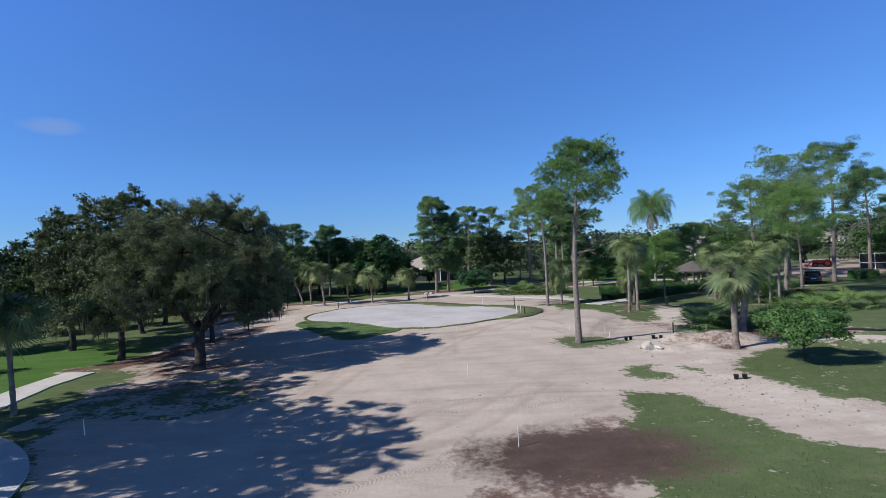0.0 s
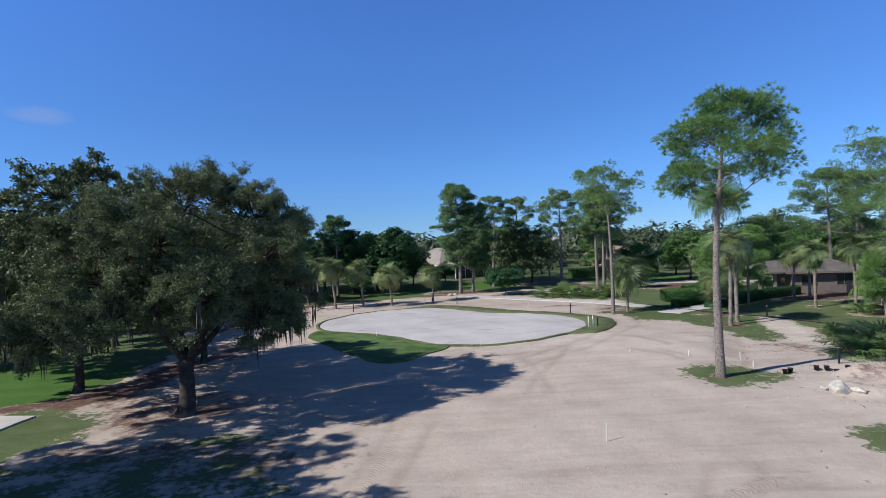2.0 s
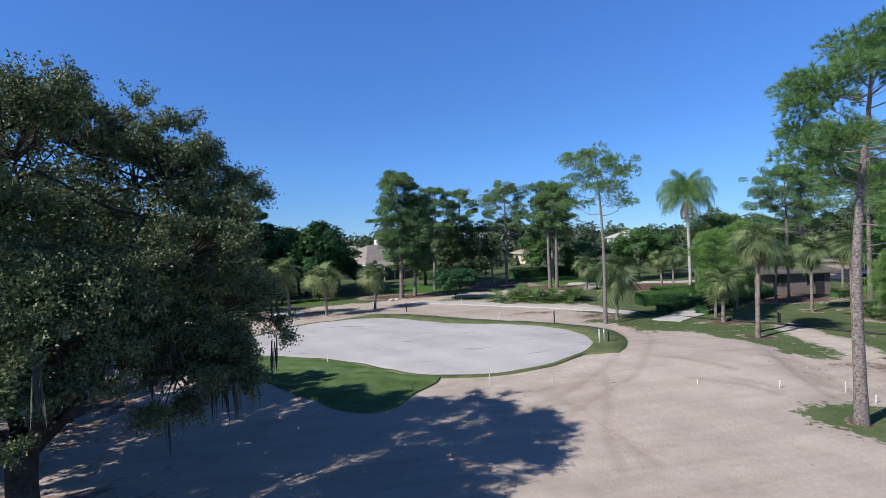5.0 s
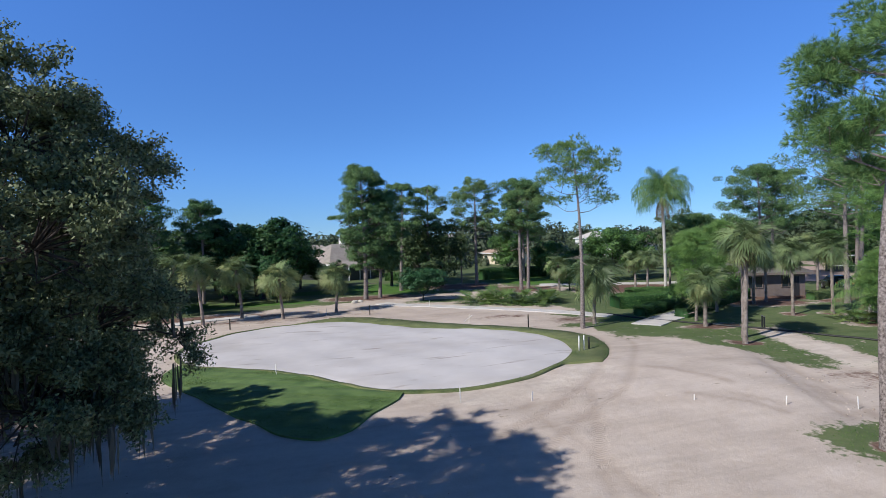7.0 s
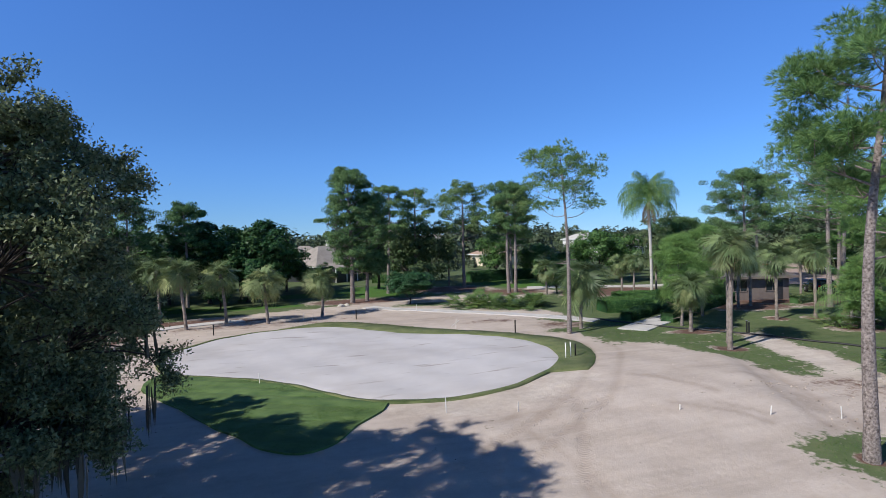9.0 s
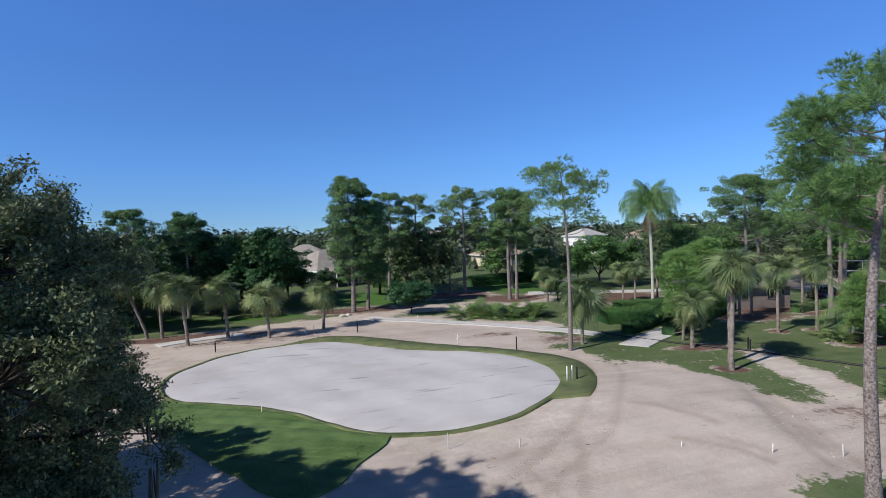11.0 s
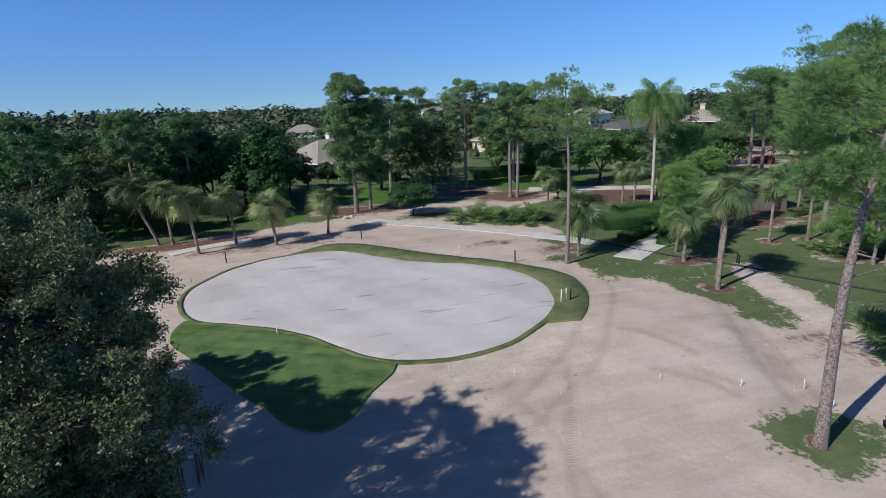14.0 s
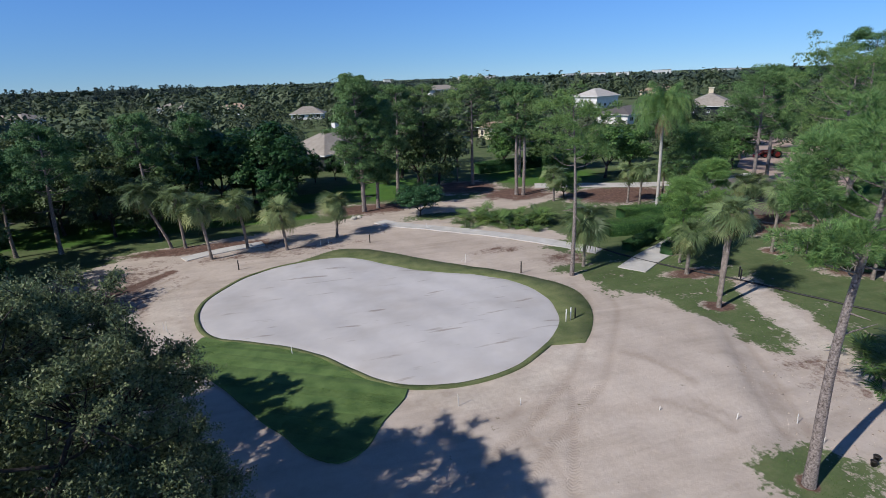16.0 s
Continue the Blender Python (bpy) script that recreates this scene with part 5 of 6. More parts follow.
live_oak(-21.3, 15.8, 14.8, 6.3, 21, 13, 6, 13, 0.25, 0.16, 0.4, 4.6, (0.2, 0.2), 6.2, 15, 0, "tall live oak shading the sand")
sabal(-21.7, 26.9, 6.8, 1.05, 31, 0.0, 4, label="sabal palm in shade beside the concrete path")

# pines
pine(9.54, 38.04, 14.6, 0.65, 2.9, 21, 15, 0.33, 0.010, (0.2, 0.0), 21, 0.22, "tall slash pine standing on a patch of grass", tight=0.95, twigs=5)
pine(11.7, 61.6, 14.7, 0.65, 2.7, 13, 10, 0.36, 0.013, (-0.2, 0.1), 22, 0.17, "slender slash pine with a sparse crown", dead=5)
pine(19.2, 92.0, 15.6, 0.52, 3.2, 22, 14, 0.40, 0.024, (0, 0), 23)
pine(20.0, 91.6, 14.6, 0.55, 2.6, 14, 14, 0.40, 0.024, (0.4, 0.2), 24)
pine(15.9, 101.3, 16.2, 0.5, 3.6, 20, 14, 0.40, 0.024, (-0.3, 0), 25)
pine(-1.6, 90.2, 17.4, 0.22, 2.9, 44, 14, 0.40, 0.024, (0, 0), 26, label="tall dense pine beside the path")
pine(0.3, 91.7, 13.6, 0.25, 2.9, 34, 14, 0.40, 0.024, (0.6, 0), 27)
pine(4.2, 99.0, 16.0, 0.55, 2.4, 14, 14, 0.40, 0.024, (0.4, 0), 28)
pine(8.5, 101.0, 15.8, 0.6, 2.3, 12, 14, 0.40, 0.024, (0.4, 0), 29)
pine(24.5, 104.0, 15.0, 0.45, 3.2, 20, 13, 0.40, 0.026, (0, 0), 30)
pine(52.3, 72.7, 19.6, 0.6, 4.2, 20, 15, 0.38, 0.021, (0.4, 0), 31, 0.26)
pine(41.0, 65.0, 17.5, 0.5, 4.8, 28, 10, 0.36, 0.013, (3.4, 3.0), 32, 0.24, "leaning slash pine with a broad crown")
pine(37.0, 80.5, 9.4, 0.35, 3.0, 20, 15, 0.38, 0.021, (0.5, 0), 33)
pine(46.0, 80.0, 15.6, 0.45, 4.2, 24, 15, 0.38, 0.021, (-0.5, 0), 34)
pine(56.0, 88.0, 16.0, 0.45, 4.2, 24, 14, 0.40, 0.024, (0, 0), 35)
pine(66.0, 84.0, 17.0, 0.45, 4.2, 24, 14, 0.40, 0.024, (0, 0), 36)
pine(26.5, 65.0, 8.2, 0.25, 1.7, 22, 10, 0.36, 0.013, (0, 0), 37, 0.12, "young pine with soft light green needles", PINE_YOUNG)
pine(21.6, 61.6, 7.4, 0.2, 1.6, 22, 10, 0.36, 0.013, (0, 0), 38, 0.11, "young pine with soft light green needles", PINE_YOUNG)
pine(31.8, 54.6, 5.6, 0.2, 1.3, 20, 10, 0.36, 0.013, (0, 0), 39, 0.10, "young pine with soft light green needles", PINE_YOUNG)
pine(39.0, 59.0, 12.5, 0.5, 3.0, 30, 10, 0.36, 0.013, (0, 0), 44, 0.15, "young pine with soft light green needles", PINE_YOUNG)
pine(-32.5, 84.0, 13.0, 0.45, 2.8, 20, 14, 0.40, 0.024, (0.5, 0), 40)
pine(-36.4, 84.0, 10.5, 0.5, 2.4, 16, 14, 0.40, 0.024, (0, 0), 41)
pine(-25.5, 92.0, 13.5, 0.55, 2.4, 18, 14, 0.40, 0.024, (-0.6, 0), 42)
pine(-20.6, 95.0, 13.2, 0.6, 2.2, 18, 14, 0.40, 0.024, (0, 0), 43)

# sabal palms
for i, (x, y, h, s, lean, pale) in enumerate(((-5.6, 80.0, 5.5, 1.12, (0.2, 0), 0.4), (-10.6, 77.2, 5.7, 1.12, (-0.2, 0), 0.6), (-14.4, 79.1, 6.4, 1.12, (-0.3, 0), 0.35), (-17.4, 76.6, 6.8, 1.15, (-0.4, 0), 0.35), (-20.5, 81.4, 7.0, 1.15, (-0.3, 0), 0.15), (-21.9, 81.9, 7.5, 1.15, (-2.0, 0), 0.15))):
    sabal(x, y, h, s, 50 + i, pale, 3, lean, group="sabal palms along the path", r=0.138)
sabal(18.1, 52.9, 8.1, 1.02, 61, 0.25, 8, (0.2, 0), 52, "tall sabal palm with a ring of straw at its foot", r=0.138)
sabal(19.5, 54.5, 7.8, 0.98, 64, 0.1, 6, (0.1, 0), 32, "sabal palm close behind a taller one", r=0.145)
sabal(20.3, 59.0, 5.0, 1.02, 62, 0.4, 8, (0, 0), 50, "short sabal palm with drooping fronds", r=0.138)
sabal(13.7, 63.4, 6.3, 1.3, 63, 0.05, 14, (0, 0), 66, "sabal palm with heavy grey-green drooping fronds", droop=0.6)
for i, (x, y, h, s) in enumerate(((32.8, 67.5, 6.2, 0.95), (35.0, 68.3, 6.0, 0.9), (30.7, 61.3, 6.9, 1.0), (43.5, 70.3, 7.0, 0.95), (33.9, 60.5, 7.2, 1.0), (30.7, 81.0, 5.8, 0.95), (30.1, 82.6, 5.4, 0.9), (35.7, 83.6, 5.4, 0.9), (33.0, 53.2, 7.7, 1.0), (32.4, 53.7, 7.2, 0.95), (22.0, 86.5, 5.0, 1.0))):
    sabal(x, y, h, s, 70 + i, 0.12, 6, group="sabal palms on the lawn")
sabal(18.5, 34.1, 6.5, 1.1, 81, 0.15, 7, (0.1, 0), 38, "sabal palm beside the spoil heap", r=0.2)
sabal(22.4, 40.6, 7.0, 1.1, 82, 0.15, 7, (1.2, 0.4), 34, "leaning sabal palm beside the spoil heap", r=0.24)
sabal(14.5, 104.5, 8.3, 1.2, 83, 0.0, 16, (0, 0), 24, "old sabal palm with a skirt of dead fronds")
feather_palm(29.8, 76.5, 14.4, 1.08, 1, 54)
feather_palm(33.8, 57.4, 4.6, 0.95, 2, 14, 0.11, "small palm with arching feathery fronds in a planting bed")

# background trees, copied from four models
models = [broadleaf(-14.0, 97.0, 9.6, 4.4, 60, 98, 0.40, 0.26, 0.05, 0.2, DARK_LEAF, seed=101, tri=True, low=1.7, twiggy=False, lobes=11, zmin=1.6, clump=0.22, group="trees beyond the green"),
          broadleaf(7.5, 101.5, 10.6, 4.6, 60, 98, 0.40, 0.24, 0.05, 0.2, OLIVE_LEAF, seed=102, tri=True, low=1.7, twiggy=False, lobes=11, zmin=2.0, clump=0.22, label="dark olive green oak with drooping foliage", group="trees beyond the green"),
          broadleaf(-11.0, 96.0, 9.2, 4.0, 56, 98, 0.38, 0.24, 0.05, 0.2, DARK_LEAF, seed=103, tri=True, low=1.7, twiggy=False, lobes=11, zmin=1.8, clump=0.22, group="trees beyond the green"),
          broadleaf(36.0, 98.0, 8.6, 4.4, 60, 98, 0.38, 0.23, 0.05, 0.2, BRIGHT_LEAF, seed=104, tri=True, low=1.7, twiggy=False, lobes=11, zmin=1.4, clump=0.22, label="fresh green broadleaf tree", group="trees beyond the green")]
SPOTS = [(-9.6, 110, 0.72, 0), (-25, 90, 0.5, 2), (-16.5, 91, 0.5, 2), (-12, 91.5, 0.42, 2), (-6.8, 113, 0.42, 0), (-3.6, 114, 0.4, 2), (-9.8, 114, 0.6, 0), (-36, 104, 1.05, 1), (-44, 104, 1.1, 1), (-52, 100, 1.05, 1), (-60, 92, 1.1, 1), (-30, 110, 1.1, 0), (-22, 113, 1.1, 2), (-66, 104, 1.1, 1), (-40, 88, 0.8, 1), (-66, 70, 1.1, 1), (-62, 60, 1.1, 1), (-46, 80, 0.8, 2), (-18.5, 98, 1.1, 0), (-23.5, 99, 1.0, 2), (-15, 101, 1.1, 2), (-12, 104, 1.1, 0), (-18, 106, 1.1, 0), (-28, 101, 1.05, 1), (-24, 87, 0.75, 1), (-29, 89, 0.85, 1), (-31, 95, 0.9, 1), (-38, 97, 1.0, 1), (-45, 92, 1.0, 1), (-52, 86, 1.05, 1), (-42, 76, 0.8, 1), (-50, 70, 0.95, 1), (-58, 78, 1.1, 1), (-44, 60, 0.95, 1), (-53, 56, 1.05, 1), (-42, 48, 0.95, 2), (-50, 42, 1.0, 1), (-40, 34, 0.8, 1), (-34, 99, 0.95, 2), (-41, 100, 1.05, 1), (-35, 92, 0.8, 1), (-43, 96, 0.9, 2), (-33.5, 63.5, 1.05, 1), (-34.5, 70.5, 1.0, 2), (-32, 56.5, 0.95, 1), (-38, 77.5, 0.9, 1),
         (11.0, 103, 1.0, 1), (4.0, 107, 1.0, 1), (7, 112, 1.0, 1), (25, 112, 0.9, 3), (31, 108, 0.85, 3), (42, 101, 0.9, 3), (38, 108, 0.68, 2), (47, 110, 0.66, 3), (27.5, 97.5, 0.55, 3), (52, 98, 0.9, 3), (56, 108, 1.0, 1), (47, 90, 0.75, 3), (58, 97, 0.9, 3), (66, 104, 1.0, 1), (75, 92, 1.0, 3), (70, 75, 1.0, 1), (80, 82, 1.05, 1), (84, 96, 1.1, 1), (90, 108, 1.1, 1), (78, 118, 1.0, 3), (62, 62, 0.9, 1), (58, 55, 0.85, 3), (95, 86, 1.1, 1), (41, 86, 0.6, 3), (24, 87.5, 0.45, 3)]
rng = np.random.default_rng(9)
for x, y, s, k in SPOTS:
    copy_thing(models[k], pose(x, y, ground_z(x, y), 0, 0, float(rng.uniform(0, 360))) @ Matrix.Diagonal((s * rng.uniform(0.9, 1.15), s * rng.uniform(0.9, 1.15), s * rng.uniform(0.85, 1.1), 1)))

# ---------------------------------------------------------------- far woods, to the horizon

# open lanes of low growth in front of the far houses: x, y, half width, height of the growth
LANES = [(134, 194, 11, 3.5), (122, 252, 12, 4.5), (92, 180, 8, 3.5), (-5, 272, 9, 4.5), (43, 158, 4, 3.0), (92, 420, 10, 7.0)]


def woods(name, lab, near, far, count, quads_each, leaf, hmin, hmax, seed, clear=(), leafm=FAR_LEAF):
    rng = np.random.default_rng(seed)
    u = rng.random(count * 2)
    dist = np.sqrt(near ** 2 + u * (far ** 2 - near ** 2)) if far < 1000 else near * (far / near) ** u
    az = rng.uniform(radians(-58), radians(72), count * 2)
    x, y = dist * np.sin(az), dist * np.cos(az) + 5
    ok = (y > 60) & ~((np.abs(x - 12) < 40) & (y < 112))
    for cx, cy, rx, ry in clear:
        ok &= ((x - cx) / rx) ** 2 + ((y - cy) / ry) ** 2 > 1
    ok &= np.sin(x * 0.021 + 1.0) + np.sin(y * 0.017 + x * 0.006) > -1.15
    x, y = x[ok][:count], y[ok][:count]
    n = len(x)
    h = rng.uniform(hmin, hmax, n) * rng.choice([0.65, 1.0, 1.35, 1.65], n, p=[0.25, 0.57, 0.13, 0.05])
    for hx, hy, wide, top in LANES:
        run = math.hypot(hx + 8, hy - 25)
        ux, uy = (hx + 8) / run, (hy - 25) / run
        along, across = (x + 8) * ux + (y - 25) * uy, np.abs((x + 8) * uy - (y - 25) * ux)
        h = np.where((along < run + 4) & (across < wide * along / run + 4), np.minimum(h, top), h)
    r = h * rng.uniform(0.36, 0.60, n)
    who = np.repeat(np.arange(n), quads_each)
    d = unit(rng.normal(size=(len(who), 3)))
    d[:, 2] = np.abs(d[:, 2])
    lump = 1 + 0.2 * np.sin(d[:, 0] * 5 + who * 1.3) * np.sin(d[:, 1] * 5 + who * 2.1) - 0.12 * rng.random(len(who))
    c = np.column_stack([x[who] + d[:, 0] * r[who] * lump, y[who] + d[:, 1] * r[who] * lump, h[who] * (0.22 + 0.75 * d[:, 2] * lump)])
    size = np.clip(h / (0.5 * (hmin + hmax)), 0.6, 1.9)[who]
    ob = new(name, mesh_of(name, *leaf_quads(c, rng, leaf * size, leaf * 0.9 * size, 0.3, 1.1 * d, True), leafm))
    return tagged(ob, lab, "woods", kind="stuff")


CLEAR = [(-6, 132, 16, 16), (128, 190, 18, 14), (120, 255, 22, 16), (90, 178, 12, 10), (42, 157, 9, 8), (-6, 270, 16, 12), (-90, 370, 45, 30), (-135, 340, 50, 25), (70, 100, 16, 14), (60, 150, 10, 8)]
woods("woods", "mixed green trees behind the course", 112, 230, 480, 340, 0.72, 6, 11, 201, CLEAR)
woods("woods", "distant mixed woodland", 225, 520, 1300, 105, 1.3, 6, 10, 202, CLEAR)
woods("woods", "woodland stretching to the horizon", 500, 3600, 5000, 24, 3.4, 5, 9, 203, (), FAR_LEAF_HAZED)

rng = np.random.default_rng(57)
n = 90
u = np.sort(rng.random(n))
tx, ty, th = -300 + 190 * u + rng.normal(size=n) * 5, 560 + 90 * u + rng.normal(size=n) * 14, rng.uniform(11, 18, n)
who = np.repeat(np.arange(n), 260)
zf = rng.random(len(who))
wide = th[who] * 0.42 * (1 - 0.75 * zf ** 1.5) * (0.7 + 0.5 * np.sin(zf * 17 + who))
d = unit(rng.normal(size=(len(who), 3)))
c = np.column_stack([tx[who] + d[:, 0] * wide, ty[who] + d[:, 1] * wide, th[who] * (0.2 + 0.8 * zf)])
tagged(new("woods", mesh_of("woods", *leaf_quads(c, rng, 1.5, 0.7, 0.4, d, True), FAR_LEAF_HAZED)), "row of tall feathery trees on the skyline", "woods", kind="stuff")

# ---------------------------------------------------------------- hedges and shrubs


def hedge(line, width, h, seed, label, density=240, leaf=None, name="hedge", ls=0.11):
    """A clipped hedge: a dark twiggy core and a skin of small leaves."""
    rng = np.random.default_rng(seed)
    p = spline(line, 6)
    root = tagged(new(name), label, "hedge")
    tg = np.gradient(p, axis=0)
    tg /= np.linalg.norm(tg, axis=1)[:, None]
    nr = np.column_stack([-tg[:, 1], tg[:, 0]])
    prof = [(-0.5, -0.05), (-0.52, 0.5), (-0.44, 0.92), (0.0, 1.0), (0.44, 0.92), (0.52, 0.5), (0.5, -0.05)]
    v = []
    for q, n in zip(p, nr):
        for a, b in prof:
            xy = q + n * a * (width - 0.12)
            v.append((*xy, ground_z(*xy) + b * (h - 0.07)))
    k = len(prof)
    i = np.arange(len(p) - 1)[:, None] * k
    j = np.arange(k - 1)[None, :]
    f = np.stack([i + j, i + j + 1, i + k + j + 1, i + k + j], -1).reshape(-1, 4)
    cap = np.array([[0, 1, 5, 6], [1, 2, 4, 5]])
    f = np.concatenate([f, cap, cap + (len(p) - 1) * k])
    piece("core", mesh_of("core", v, f, DARK_LEAF), root)
    ln = np.hypot(*np.diff(p, axis=0).T).sum()
    n = int(ln * (width + 2 * h) * density)
    u = rng.random(n) * (len(p) - 1)
    i0 = u.astype(int)
    fr = (u - i0)[:, None]
    c = p[i0] * (1 - fr) + p[np.minimum(i0 + 1, len(p) - 1)] * fr
    nn = nr[i0]
    s = rng.random(n) * (width + 2 * h)
    off = np.where(s < h, -width / 2, np.where(s < h + width, s - h - width / 2, width / 2)) + rng.normal(size=n) * 0.035
    z = np.where(s < h, s, np.where(s < h + width, h, s - h - width)) + rng.normal(size=n) * 0.035
    rough = 0.05 * np.sin(c[:, 0] * 3.1) * np.sin(c[:, 1] * 2.7)
    xy = c + nn * off[:, None]
    pos = np.column_stack([xy, height(xy[:, 0], xy[:, 1]) + np.maximum(z, 0.03) + rough])
    piece("foliage", mesh_of("foliage", *leaf_quads(pos, rng, ls, ls * 0.6), leaf or BRIGHT_LEAF), root)["kind"] = "stuff"
    return root


hedge([(21.8, 63.6), (26.0, 66.2), (31.0, 69.2), (36.0, 72.0)], 1.1, 0.95, 1, "low clipped hedge along the walkway", leaf=DARK_LEAF)
hedge([(19.5, 66.0), (23.0, 68.0), (27.5, 70.8)], 1.1, 0.8, 2, "low clipped hedge along the walkway", leaf=DARK_LEAF)
hedge([(20.5, 71.5), (24.0, 71.2), (27.0, 72.4)], 2.4, 1.2, 3, "bright green clipped hedge beside the path")
hedge([(25.0, 76.0), (28.0, 76.0), (31.5, 75.2)], 1.8, 1.15, 4, "bright green clipped hedge beside the path")
hedge([(19.5, 110.0), (28.0, 112.0), (37.0, 114.5)], 2.0, 1.7, 5, "long clipped hedge across a lawn", 110, DARK_LEAF, ls=0.18)
hedge([(40.5, 68.4), (43.5, 68.9), (45.5, 69.4)], 1.0, 0.8, 6, "low grey-green shrubs beside the building", leaf=OLIVE_LEAF)
hedge([(28.5, 72.5), (31.0, 74.0), (33.5, 75.5)], 1.6, 0.8, 7, "low clipped hedge in a curved bed", leaf=DARK_LEAF)
hedge([(57.0, 76.0), (60.0, 75.4)], 2.0, 1.2, 8, "round clipped shrub beside the parking area", leaf=DARK_LEAF)
hedge([(4.5, 118.0), (9.0, 117.0)], 1.5, 1.3, 9, "clipped hedge beside a lawn", 110, BRIGHT_LEAF, ls=0.18)

broadleaf(4.4, 85.5, 3.7, 2.7, 60, 420, 0.16, 0.09, 0.10, 0.07, mat("blue_green_leaf", (0.045, 0.11, 0.045), 0.4, 0.3, 0.8, 0, 4, island=0.4, trans=0.15), seed=41, name="shrub", label="round dense blue-green shrub on a thin trunk", zmin=0.9, clump=0.26, fork=0.7)
broadleaf(19.9, 29.8, 2.9, 2.35, 60, 420, 0.15, 0.08, 0.34, 0.06, BRIGHT_LEAF, seed=42, name="shrub", label="spreading leafy green shrub tree on the lawn", zmin=1.35, clump=0.2, fork=1.0, lift=0.1)


def palmetto(x, y, size, seed, n=16, label="clump of green palmetto fans", group="palmettos"):
    rng = np.random.default_rng(seed)
    root = thing("palmetto", label, "palmetto", x, y, group=group)
    for i in range(n):
        az, el = i * 2.4 + rng.uniform(-0.3, 0.3), rng.uniform(12, 78)
        m = Matrix.Translation((rng.uniform(-0.5, 0.5) * size, rng.uniform(-0.5, 0.5) * size, 0.0)) @ Matrix.Rotation(az, 4, "Z") @ Matrix.Rotation(-radians(el), 4, "Y") @ Matrix.Scale(size * rng.uniform(0.6, 1.0), 4)
        piece("frond", PALMETTO_FANS[int(rng.integers(0, 3))], root, "", m)
    return root


PALMETTO_LEAF = mat("palmetto_leaf", (0.135, 0.215, 0.065), 0.4, 0.25, 1.5, 0, 8, rand=0.35, island=0.2, hue=0.02, trans=0.2)
PALMETTO_FANS = [mesh_of("fan_frond", *fan_frond(_rng, p, b, 15, dr), PALMETTO_LEAF) for p, b, dr in ((0.8, 0.85, 0.3), (0.9, 0.8, 0.5), (0.7, 0.9, 0.4))]
rng = np.random.default_rng(4)
for i, (x, y) in enumerate(((8.9, 80.5), (10.3, 79.2), (11.8, 78.2), (13.3, 77.2), (14.8, 76.4), (16.0, 77.4), (12.5, 80.8), (14.3, 79.8), (10.6, 82.0), (16.8, 79.2))):
    palmetto(x, y, float(rng.uniform(1.3, 1.7)), 400 + i, 18, "low clump of bright green palmetto fans on sand", "palmettos beside the cart path")
for i, (x, y, s) in enumerate(((19.5, 41.6, 1.5), (21.0, 42.6, 1.7), (22.6, 43.4, 1.6), (20.6, 44.2, 1.5), (24.5, 41.2, 1.5), (26.0, 42.0, 1.5), (28.5, 45.4, 1.6), (30.5, 46.4, 1.6), (32.5, 47.6, 1.7), (34.6, 48.6, 1.7), (36.8, 49.6, 1.6), (38.6, 48.4, 1.6), (29.8, 48.4, 1.4), (33.6, 50.4, 1.5))):
    palmetto(x, y, s, 420 + i, 18, "dark green palmetto clump beside the palms", "palmettos on the lawn")
for i, (x, y, s) in enumerate(((31.6, 56.6, 1.1), (33.0, 55.6, 1.1), (34.8, 55.8, 1.2), (36.6, 56.4, 1.2), (32.4, 58.0, 1.0), (35.6, 57.6, 1.1), (38.2, 57.2, 1.2))):
    palmetto(x, y, s, 440 + i, 14, "low green planting in a mulch bed", "bed planting")

# ---------------------------------------------------------------- stakes, posts, pots, boulder, pipes


def stake(x, y, h, seed):
    rng = np.random.default_rng(seed)
    bm = box(bmesh.new(), -0.018, -0.010, -0.12, 0.018, 0.010, h * 0.88, 0.003)
    me = bpy.data.meshes.new("stake")
    bm.to_mesh(me)
    bm.free()
    me.materials.append(STAKE)
    ob = new("grade_stake", me)
    ob.matrix_basis = pose(x, y, ground_z(x, y), float(rng.uniform(-4, 4)), float(rng.uniform(-5, 5)), float(rng.uniform(0, 180)))
    return tagged(ob, "thin white wooden grade stake in the sand", "stake", "grade stakes")


for i, (x, y, h) in enumerate(((-1.9, 47.05, 0.8), (1.0, 46.2, 0.45), (6.9, 43.6, 0.25), (9.75, 42.0, 0.4), (12.3, 41.2, 0.55), (1.35, 30.4, 0.75), (2.9, 20.3, 0.9), (-9.9, 55.3, 0.7), (-18.0, 61.0, 0.9), (-18.3, 61.4, 0.7), (4.6, 67.6, 0.9), (3.9, 79.4, 0.8), (-7.4, 77.6, 0.9), (-6.6, 77.9, 0.8), (12.2, 39.8, 0.4), (18.1, 37.2, 0.9), (-15.6, 23.2, 0.8))):
    stake(x, y, h, i)
lean_stake = stake(4.45, 67.5, 0.9, 40)
lean_stake.matrix_basis = pose(4.30, 67.55, ground_z(4.3, 67.5) + 0.28, 0, 62, 20)


def black_post(x, y, h, r=0.05, label="short black irrigation post beside the green"):
    root = thing("marker_post", label, "post", x, y, group="marker posts")
    rod("shaft", [(0, 0, -0.1), (0, 0, h * 0.92), (0, 0, h)], [r, r, r * 0.8], POST_BLACK, root)
    rod("cap", [(0, 0, h), (0, 0, h + 0.03)], [r * 1.25, r * 1.2], POST_BLACK, root)


